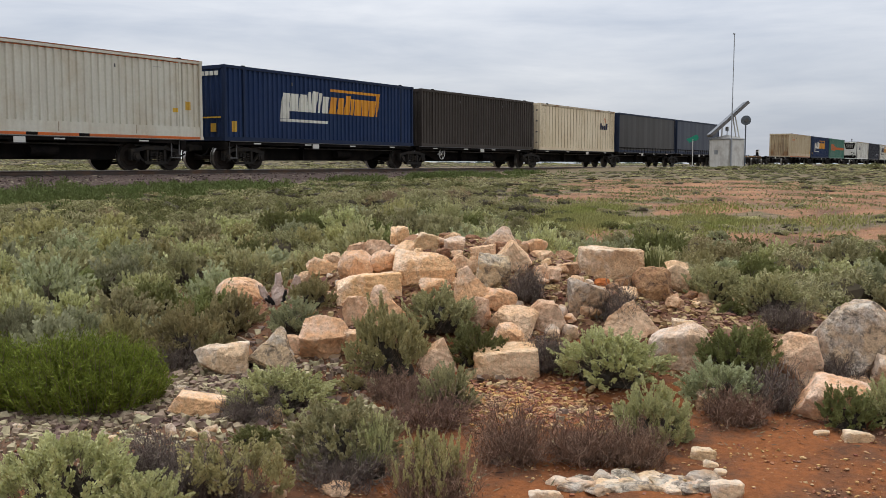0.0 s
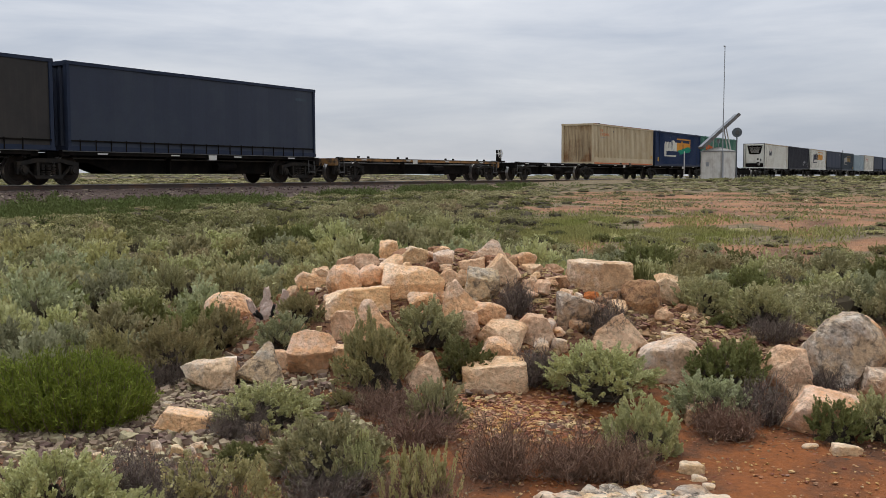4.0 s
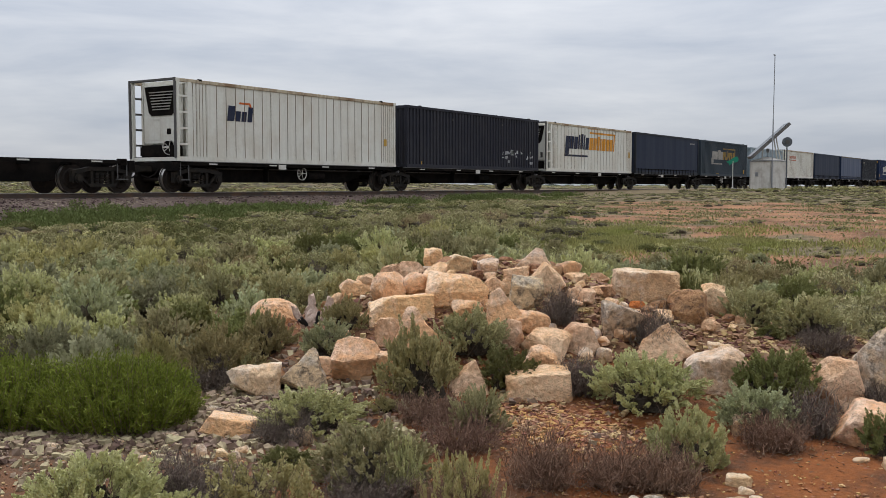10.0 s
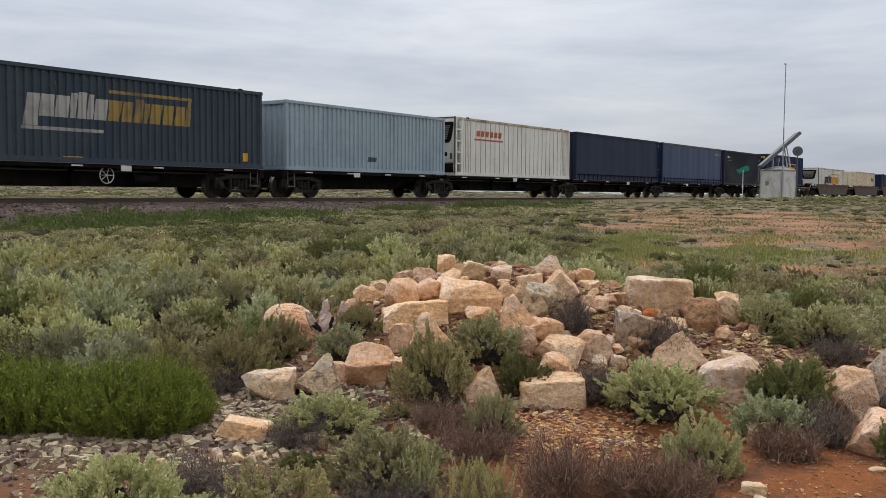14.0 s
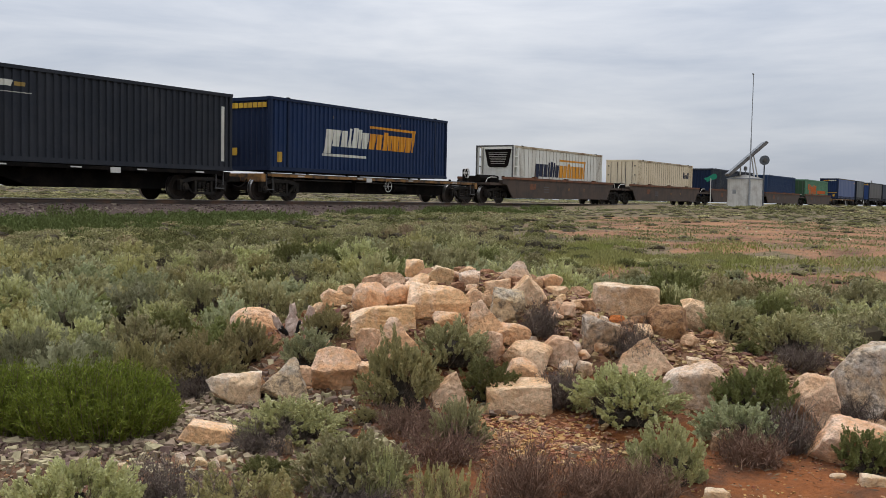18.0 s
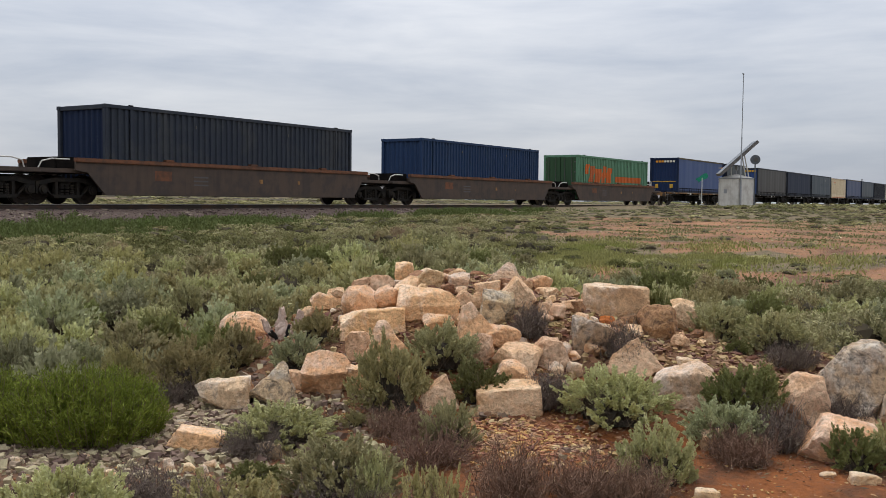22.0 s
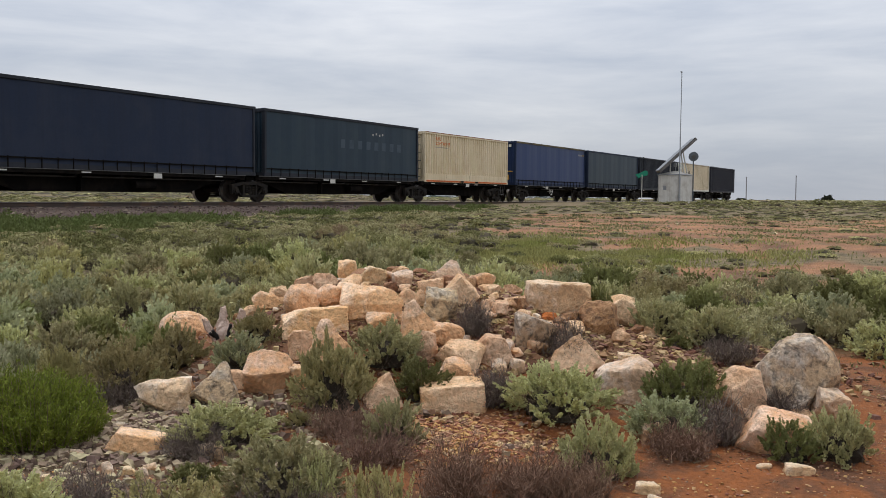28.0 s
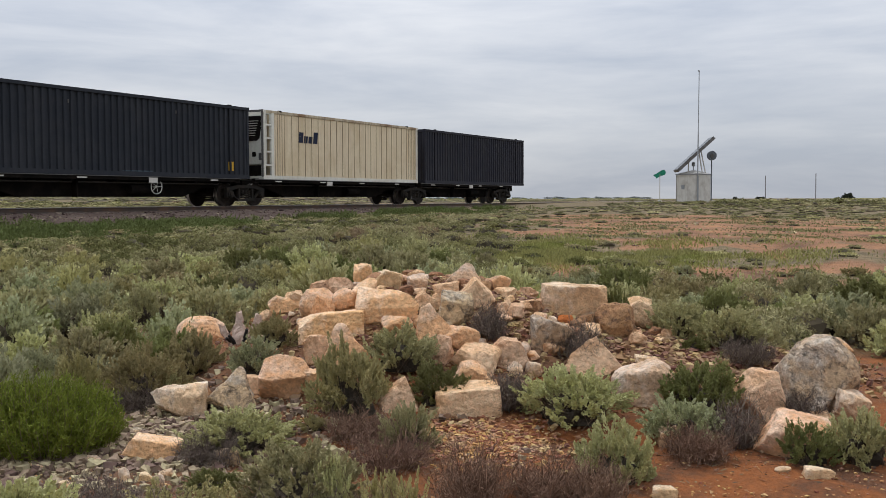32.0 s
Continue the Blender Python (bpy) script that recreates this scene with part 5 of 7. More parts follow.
    container(445.28, 458.15, "curtain", "brown_curtain", "mud-streaked brown curtain-sided container with a blue end", end="stripe", frame_key="charcoal", end_key="blue_curtain")
    container(458.84, 471.61, "curtain", "blue_black", "dull blue-black curtain-sided container", frame_key="charcoal")
    c = container(472.21, 484.94, "curtain", "teal_curtain", "dark teal curtain-sided container with faint pale letters", frame_key="charcoal", marks=[("logo_dim", 5.6 + 0.72 * k, 5.95 + 0.72 * k, 1.45, 1.85, 0.05) for k in range(8)] + [("logo_faded", 8.3 + 0.3 * k, 8.42 + 0.3 * k, 2.15 + 0.05 * (k % 2), 2.25 + 0.05 * (k % 2), 0) for k in range(4)])
    c = container(485.68, 496.23, "steel", "warm_cream", "cream corrugated container with small orange letters and base stripe", stripe=True, end="ladder", high=2.72,
              marks=[("logo_faded", 1.3, 2.6, 1.9, 1.94, 0)])
    lettering(c, "RAIL", 1.25, 2.3, 0.19, "logo_orange")
    lettering(c, "CONTAINERS", 1.25, 2.04, 0.19, "logo_orange")
    container(497.43, 510.13, "curtain", "mid_blue_curtain", "blue curtain-sided container with rust along the roof edge", end="lashed", frame_key="navy", end_key="blue", marks=[("logo_faded", 11.3 + 0.2 * k, 11.45 + 0.2 * k, 2.3, 2.42, 0) for k in range(4)] + [("logo_faded_yellow", 12.05, 12.65, 2.3, 2.42, 0)])
    container(510.82, 523.29, "curtain", "teal_curtain", "dusty dark teal curtain-sided container", frame_key="blue_black", end_key="navy")
    container(523.99, 536.42, "steel", "charcoal", black_label, marks=[("marker_yellow", 11.3, 11.6, 0.3, 0.65, 0), ("logo_dim", 6.0, 7.4, 0.12, 0.2, 0)])
    c = container(537.32, 549.42, "reefer", "warm_cream", "warm cream insulated container with a small dark mark", end="unit", frame_key="white",
                  marks=[("logo_navy", 2.3, 2.6, 1.6, 2.05, 0.12), ("logo_navy", 2.66, 2.92, 1.6, 1.9, 0.12), ("logo_navy", 2.98, 3.25, 1.6, 1.9, 0.12), ("logo_navy", 3.32, 3.62, 1.6, 2.1, 0.12)])
    container(550.21, 562.33, "steel", "black", "black corrugated container at the tail of the train", end="plain")


build_train()

# ---- stones ----
LATERAL = -59.4


def stone_mesh(w, d, h, seed, blocky=0.5, detail=4, rough=1.0, shape=""):
    """A broken limestone block: a ball cut by random planes, its edges worn and its faces pitted."""
    rng = np.random.default_rng(seed)
    bm = bmesh.new()
    bmesh.ops.create_icosphere(bm, subdivisions=detail, radius=1)
    p = np.array([v.co[:] for v in bm.verts])
    count = 9
    n = rng.normal(size=(count, 3))
    n /= np.linalg.norm(n, axis=1)[:, None]
    hgt = rng.uniform(0.45, 0.80, count)
    skew = 0.26 * (1.05 - blocky)
    box_n = np.array([(1, 0, 0), (-1, 0, 0), (0, 1, 0), (0, -1, 0), (0, 0, 1), (0, 0, -1)], float) + rng.normal(scale=skew, size=(6, 3))
    box_h = np.full(6, 0.80 - 0.22 * blocky)
    if shape == "round":
        hgt, box_h = rng.uniform(0.80, 0.98, count), np.full(6, 0.92)
    elif shape == "block":
        hgt = rng.uniform(0.86, 0.98, count)
    elif shape == "peak":
        box_n[:4, 2] += 0.62
        box_h = np.array([0.50, 0.50, 0.46, 0.46, 0.95, 0.5])
        hgt = rng.uniform(0.62, 0.9, count)
    else:
        hgt = hgt + 0.22 * blocky * blocky
    box_n /= np.linalg.norm(box_n, axis=1)[:, None]
    n = np.concatenate([n, box_n])
    hgt = np.concatenate([hgt, box_h])
    dots = p @ n.T
    r = np.min(np.where(dots > 0.05, hgt / np.maximum(dots, 0.05), 9), axis=1)
    r = np.minimum(r, 1.1)
    q = p * r[:, None]
    lo, hi = q.min(0), q.max(0)
    q = (q - (lo + hi) / 2) / ((hi - lo) / 2)
    size = min(w, d, h)
    q = q * (w / 2, d / 2, h / 2)
    k = rng.uniform(0, 50)
    bed = Vector(rng.normal(size=3)).normalized()
    for v, c in zip(bm.verts, q):
        c = Vector(c)
        f = 0.075 * size * rough * noise.noise(c * 2.2 / size + Vector((k, k, k)))
        f += 0.02 * size * rough * noise.noise(c * 6.0 / size + bed * (c.dot(bed) * 7 / size) + Vector((k, 0, k)))
        f += 0.005 * rough * noise.noise(c * 38 + Vector((0, k, k)))
        f -= 0.014 * rough * max(0.0, noise.noise(c * 22 + Vector((k, k, 0))) - 0.25)
        v.co = c * (1 + f / max(0.06, c.length))
    me = bpy.data.meshes.new("stone")
    bm.to_mesh(me)
    bm.free()
    return me


TONE_WORDS = {"cream": "cream limestone boulder with orange stains", "pale": "pale cream limestone slab with a flat top", "grey": "grey weathered limestone rock with dark lichen",
              "tan": "tan broken limestone rock", "brown": "rough reddish-brown ironstone rock", "white": "whitish pitted limestone rock", "orange": "small bright orange crumbly stone"}


def stone(x, y, z, w, d, h, tone, seed, turn=0, tip=0, lean=0, blocky=0.5, shape="", name="rock"):
    me = stone_mesh(w, d, h, seed, blocky, 5 if max(w, h) > 0.28 else 4 if max(w, h) > 0.15 else 3, shape=shape)
    me.materials.append(M_ROCK[tone])
    ob = new(name, me)
    ob.matrix_basis = pose(x, y, z, tip, lean, LATERAL + turn)
    where = " on the heap" if math.hypot(x - PILE[0], y - PILE[1]) < 2.2 else " on red soil"
    tagged(ob, TONE_WORDS[tone] + where, "rock", group="rocks of the heap")
    return ob


stone(6.746, 6.381, 0.361, 0.453, 0.331, 0.333, "cream", 301, blocky=.3, shape="round")
stone(7.349, 7.354, 0.163, 0.219, 0.169, 0.179, "tan", 302, blocky=.4)
stone(4.975, 4.887, 0.201, 0.385, 0.280, 0.282, "white", 303, lean=-8, blocky=.5)
stone(5.166, 4.966, 0.201, 0.223, 0.172, 0.184, "tan", 304, blocky=.6, shape="block")
stone(5.217, 4.601, 0.259, 0.424, 0.318, 0.333, "grey", 305, lean=18, blocky=.3, shape="peak")
stone(5.434, 4.662, 0.264, 0.217, 0.162, 0.167, "tan", 306, blocky=.5)
stone(5.436, 4.357, 0.320, 0.342, 0.300, 0.372, "cream", 307, lean=6, blocky=.3)
stone(5.526, 4.197, 0.301, 0.171, 0.153, 0.218, "cream", 308, blocky=.5)
stone(6.282, 4.564, 0.608, 0.544, 0.333, 0.233, "cream", 309, lean=-5, blocky=.85)
stone(5.899, 4.180, 0.484, 0.449, 0.375, 0.444, "cream", 310, lean=-6, blocky=.3, shape="peak")
stone(6.459, 4.828, 0.728, 0.301, 0.255, 0.304, "cream", 311, blocky=.3, shape="round")
stone(6.706, 5.383, 0.677, 0.299, 0.214, 0.206, "cream", 312, blocky=.4)
stone(6.721, 5.566, 0.581, 0.187, 0.132, 0.124, "tan", 313, blocky=.4)
stone(6.751, 5.317, 0.764, 0.180, 0.128, 0.122, "tan", 314, blocky=.4)
stone(6.980, 5.189, 0.809, 0.223, 0.175, 0.192, "tan", 315, blocky=.4)
stone(6.991, 4.974, 0.852, 0.220, 0.166, 0.173, "tan", 316, blocky=.4)
stone(6.610, 4.639, 0.768, 0.250, 0.199, 0.221, "cream", 317, blocky=.3, shape="round")
stone(7.215, 4.890, 0.926, 0.173, 0.155, 0.238, "cream", 318, lean=-4, blocky=.7)
stone(6.680, 4.530, 0.820, 0.217, 0.194, 0.305, "cream", 319, lean=6, blocky=.5)
stone(7.118, 4.575, 0.902, 0.267, 0.197, 0.198, "pale", 320, blocky=.5)
stone(7.143, 4.282, 0.881, 0.190, 0.165, 0.201, "white", 321, blocky=.4)
stone(6.591, 4.250, 0.730, 0.541, 0.360, 0.317, "cream", 322, lean=4, blocky=.75)
stone(6.483, 4.064, 0.624, 0.278, 0.181, 0.150, "cream", 323, blocky=.4)
stone(6.868, 4.056, 0.774, 0.149, 0.134, 0.187, "tan", 324, blocky=.4)
stone(7.168, 4.010, 0.834, 0.230, 0.165, 0.161, "tan", 325, lean=-6, blocky=.8, shape="block")
stone(7.471, 4.015, 0.927, 0.326, 0.259, 0.287, "white", 326, lean=8, blocky=.35, shape="peak")
stone(7.136, 3.718, 0.802, 0.272, 0.230, 0.272, "tan", 327, lean=38, blocky=.8, shape="block")
stone(7.701, 3.798, 0.857, 0.250, 0.181, 0.178, "cream", 328, blocky=.4)
stone(6.814, 3.735, 0.721, 0.282, 0.251, 0.314, "grey", 329, lean=6, blocky=.85)
stone(6.882, 3.935, 0.761, 0.111, 0.100, 0.186, "tan", 330, lean=-10, blocky=.5)
stone(6.489, 3.734, 0.624, 0.355, 0.316, 0.401, "cream", 331, lean=-8, blocky=.3, shape="peak")
stone(6.559, 3.560, 0.545, 0.350, 0.238, 0.215, "cream", 332, lean=6, blocky=.4, shape="round")
stone(6.270, 3.553, 0.470, 0.195, 0.174, 0.274, "tan", 333, lean=8, blocky=.3)
stone(6.344, 3.301, 0.409, 0.369, 0.274, 0.281, "tan", 334, lean=8, blocky=.4)
stone(6.577, 3.136, 0.438, 0.294, 0.240, 0.276, "tan", 335, lean=6, blocky=.4)
stone(7.130, 3.435, 0.706, 0.157, 0.140, 0.195, "tan", 336, blocky=.5)
stone(6.486, 3.046, 0.351, 0.122, 0.107, 0.131, "white", 337, blocky=.4)
stone(6.574, 2.942, 0.348, 0.126, 0.109, 0.131, "white", 338, blocky=.4)
stone(6.208, 3.276, 0.343, 0.264, 0.197, 0.203, "cream", 339, blocky=.4)
stone(5.865, 3.109, 0.226, 0.446, 0.290, 0.244, "tan", 340, lean=-3, blocky=.92, shape="block")
stone(7.001, 2.991, 0.533, 0.345, 0.282, 0.326, "grey", 341, lean=10, blocky=.55)
stone(7.816, 3.141, 0.713, 0.535, 0.370, 0.347, "pale", 342, lean=4, blocky=.9, shape="block")
stone(7.736, 2.718, 0.579, 0.348, 0.292, 0.346, "brown", 343, blocky=.3, shape="round")
stone(8.369, 2.720, 0.619, 0.346, 0.257, 0.263, "tan", 344, lean=14, blocky=.6)
stone(8.319, 2.348, 0.463, 0.195, 0.152, 0.163, "pale", 345, blocky=.5)
stone(6.988, 2.640, 0.412, 0.440, 0.326, 0.337, "tan", 346, blocky=.3, shape="peak")
stone(6.794, 2.157, 0.272, 0.490, 0.354, 0.355, "white", 347, lean=-4, blocky=.4, shape="round")
stone(7.358, 2.338, 0.343, 0.176, 0.127, 0.123, "pale", 348, blocky=.4)
stone(7.076, 1.410, 0.205, 0.360, 0.319, 0.410, "tan", 349, blocky=.5, shape="round")
stone(7.422, 1.112, 0.287, 0.587, 0.516, 0.673, "grey", 350, lean=4, blocky=.3, shape="round")
stone(11.148, 1.861, 0.095, 0.277, 0.193, 0.178, "cream", 351, blocky=.5)
stone(10.682, 1.377, 0.089, 0.254, 0.184, 0.180, "cream", 352, blocky=.4)
stone(7.302, 0.853, 0.147, 0.252, 0.225, 0.308, "white", 353, blocky=.5)
stone(6.308, 1.021, 0.126, 0.491, 0.333, 0.305, "cream", 354, lean=8, blocky=.35)
stone(7.141, 1.006, 0.081, 0.196, 0.138, 0.131, "tan", 355, blocky=.4)
stone(6.083, 1.775, 0.086, 0.138, 0.123, 0.162, "pale", 356, blocky=.5)
stone(5.660, 3.511, 0.260, 0.299, 0.248, 0.289, "tan", 357, lean=14, blocky=.3, shape="peak")
stone(5.201, 1.533, 0.004, 0.156, 0.097, 0.073, "pale", 358, lean=6, blocky=.6, shape="block")
stone(5.082, 1.454, -0.005, 0.079, 0.051, 0.041, "white", 359, blocky=.4)
stone(4.957, 1.364, -0.005, 0.068, 0.048, 0.046, "white", 360, blocky=.4)
stone(4.674, 1.256, -0.001, 0.167, 0.111, 0.096, "white", 361, blocky=.6, shape="block")
stone(4.185, 1.994, -0.023, 0.185, 0.114, 0.086, "white", 362, blocky=.6, shape="block")
stone(4.259, 4.428, 0.090, 0.366, 0.225, 0.157, "cream", 363, lean=10, blocky=.5, shape="block")
stone(4.408, 3.949, 0.070, 0.180, 0.131, 0.131, "white", 364, lean=-10, blocky=.5)
stone(3.829, 4.202, 0.056, 0.058, 0.052, 0.116, "white", 365, lean=-14, blocky=.5)
stone(3.919, 4.129, 0.042, 0.078, 0.066, 0.077, "pale", 366, blocky=.5)
stone(3.837, 3.946, 0.059, 0.063, 0.057, 0.127, "white", 367, lean=18, blocky=.6)
stone(4.007, 4.059, 0.046, 0.086, 0.071, 0.081, "pale", 368, blocky=.4)
stone(5.871, 1.031, 0.032, 0.106, 0.065, 0.044, "pale", 369, blocky=.4)
stone(5.862, 0.835, 0.038, 0.178, 0.110, 0.079, "pale", 370, lean=6, blocky=.5, shape="block")
stone(3.668, 2.897, -0.001, 0.153, 0.100, 0.084, "tan", 371, blocky=.4)
stone(3.483, 3.097, 0.010, 0.071, 0.064, 0.080, "pale", 372, blocky=.4)
stone(4.594, 2.447, -0.017, 0.077, 0.056, 0.055, "white", 373, blocky=.4)
stone(3.730, 4.909, 0.052, 0.095, 0.063, 0.053, "pale", 374, blocky=.4)
stone(3.754, 4.792, 0.052, 0.088, 0.063, 0.060, "white", 375, blocky=.4)
stone(3.342, 4.518, 0.028, 0.074, 0.055, 0.055, "pale", 376, blocky=.4)
stone(3.562, 5.017, 0.054, 0.074, 0.054, 0.052, "grey", 377, blocky=.4)
stone(3.432, 5.035, 0.058, 0.086, 0.061, 0.059, "white", 378, blocky=.4)
stone(3.617, 4.434, 0.033, 0.077, 0.060, 0.064, "pale", 379, blocky=.4)
stone(3.999, 4.648, 0.058, 0.090, 0.064, 0.062, "white", 380, blocky=.4)
stone(4.754, 5.294, 0.097, 0.121, 0.084, 0.076, "tan", 381, blocky=.4)
stone(4.515, 4.840, 0.093, 0.113, 0.077, 0.067, "grey", 382, blocky=.4)
stone(8.659, 9.103, 0.158, 0.142, 0.111, 0.119, "tan", 383, blocky=.4)
stone(6.538, 8.016, 0.145, 0.115, 0.103, 0.166, "cream", 384, blocky=.5)
stone(5.910, 4.408, 0.470, 0.233, 0.208, 0.269, "tan", 385, blocky=.4)
stone(7.483, 3.066, 0.607, 0.140, 0.106, 0.110, "orange", 386, blocky=.4, shape="round")


def bedrock(x, y, w, d):
    """A low outcrop of pale rock at the foot of the heap, broken into rough overlapping plates."""
    rng = np.random.default_rng(61)
    for k in range(22):
        u, v = (k + rng.uniform(0.1, 0.9)) / 22 - 0.5, rng.uniform(-0.5, 0.5)
        px = x + u * w * PILE_WAY[1] + v * d * PILE_WAY[0]
        py = y - u * w * PILE_WAY[0] + v * d * PILE_WAY[1]
        stone(px, py, land1(px, py) - 0.006, rng.uniform(0.14, 0.3), rng.uniform(0.1, 0.2), rng.uniform(0.05, 0.085), "grey" if k % 3 else "white", 640 + k, float(rng.uniform(0, 360)), float(rng.uniform(-7, 7)), float(rng.uniform(-7, 7)), blocky=0.15, name="bedrock_plate")


bedrock(4.60, 1.66, 0.76, 0.16)


def heap_stones():
    rng = np.random.default_rng(8)
    tones = ["cream", "tan", "brown", "white", "brown", "tan", "tan"]
    for k in range(150):
        u, v = rng.normal(0.55, 1.0), rng.normal(-0.35, 0.62)
        x = PILE[0] + u * PILE_WAY[1] + v * PILE_WAY[0]
        y = PILE[1] - u * PILE_WAY[0] + v * PILE_WAY[1]
        s = 0.06 + 0.12 * rng.random() ** 1.6
        stone(x, y, land1(x, y) + 0.25 * s, s * rng.uniform(0.9, 1.4), s, s * rng.uniform(0.6, 0.9), tones[k % 7], 700 + k, float(rng.uniform(0, 360)), float(rng.uniform(-20, 20)), blocky=float(rng.uniform(0.2, 0.7)))


heap_stones()


def build_rubble():
    rng = np.random.default_rng(11)
    # broken stone over the heap
    n = 12000
    u = rng.normal(0.65, 1.0, n)
    v = rng.normal(-0.35, 0.8, n)
    x = PILE[0] + u * PILE_WAY[1] + v * PILE_WAY[0]
    y = PILE[1] - u * PILE_WAY[0] + v * PILE_WAY[1]
    s = 0.007 + 0.030 * rng.random(n) ** 2.2
    pebbles("heap_rubble", np.stack([x, y, land(x, y) + 0.3 * s], -1), s, M_RUBBLE, rng, "orange-brown broken stone rubble covering the heap", "rubble")
    n = 3500
    u = rng.normal(2.3, 0.7, n)
    v = rng.normal(-0.8, 0.5, n)
    x = PILE[0] + u * PILE_WAY[1] + v * PILE_WAY[0]
    y = PILE[1] - u * PILE_WAY[0] + v * PILE_WAY[1]
    s = 0.008 + 0.034 * rng.random(n) ** 2.3
    pebbles("side_rubble", np.stack([x, y, land(x, y) + 0.3 * s], -1), s, M_RUBBLE, rng, "pale and orange broken stone at the foot of the heap", "rubble")
    # orange-brown grit below the square block
    n = 3200
    u, v = rng.normal(0, 0.26, n), rng.normal(0, 0.2, n)
    x, y = 5.42 + u * PILE_WAY[1] + v * PILE_WAY[0], 2.83 - u * PILE_WAY[0] + v * PILE_WAY[1]
    s = 0.005 + 0.02 * rng.random(n) ** 2.4
    pebbles("front_rubble", np.stack([x, y, land(x, y) + 0.3 * s], -1), s, M_CHIP, rng, "orange-brown grit and broken stone on the soil", "rubble")
    # pale gravel at the foot, to one side
    n = 12000
    u = rng.normal(-2.6, 0.95, n)
    v = rng.normal(-2.55, 0.55, n)
    x = PILE[0] + u * PILE_WAY[1] + v * PILE_WAY[0]
    y = PILE[1] - u * PILE_WAY[0] + v * PILE_WAY[1]
    s = 0.006 + 0.032 * rng.random(n) ** 2.8
    pebbles("pale_gravel", np.stack([x, y, land(x, y) + 0.3 * s], -1), s, M_GRAVEL, rng, "pale limestone gravel scattered on the soil", "gravel", 0.95)
    # chips on the open soil
    n = 9000
    u = rng.uniform(-2.6, 3.6, n)
    v = rng.uniform(-4.2, -1.0, n)
    x = PILE[0] + u * PILE_WAY[1] + v * PILE_WAY[0]
    y = PILE[1] - u * PILE_WAY[0] + v * PILE_WAY[1]
    s = 0.003 + 0.012 * rng.random(n) ** 2.5
    pebbles("stone_chips", np.stack([x, y, land(x, y) + 0.3 * s], -1), s, M_CHIP, rng, "small stone chips on red sandy soil", "gravel", 0.5)
    # pale stony patches out on the plain
    n = 2600
    a = rng.uniform(12, 34, n)
    b = rng.uniform(0.25, 1.15, n)
    x, y = a * np.sin(b + 0.25), a * np.cos(b + 0.25)
    keep = (bare(x, y) > 0.3) | (rng.random(n) < 0.25)
    x, y = x[keep], y[keep]
    s = 0.02 + 0.05 * rng.random(len(x)) ** 3
    pebbles("plain_stones", np.stack([x, y, land(x, y)], -1), s, M_GRAVEL, rng, "loose pale stones scattered over the plain", "gravel", 0.5)


build_rubble()


# ---- plants ----
def rotate_rows(v, yaw):
    c, s = np.cos(yaw), np.sin(yaw)
    return np.stack([v[..., 0] * c - v[..., 1] * s, v[..., 0] * s + v[..., 1] * c, v[..., 2]], -1)


def leaf_quads(pos, way, length, width, rng, up=0.0):
    """Small pointed leaves: a rhomb at each place, along its way."""
    n = len(pos)
    way = way / np.linalg.norm(way, axis=1)[:, None]
    side = np.cross(way, rng.normal(size=(n, 3)))
    side /= np.linalg.norm(side, axis=1)[:, None] + 1e-9
    L, W = length[:, None], width[:, None]
    v = np.stack([pos, pos + way * L * 0.45 + side * W * 0.5, pos + way * L, pos + way * L * 0.45 - side * W * 0.5], 1)
    return v.reshape(-1, 3), (np.arange(4 * n).reshape(n, 4))


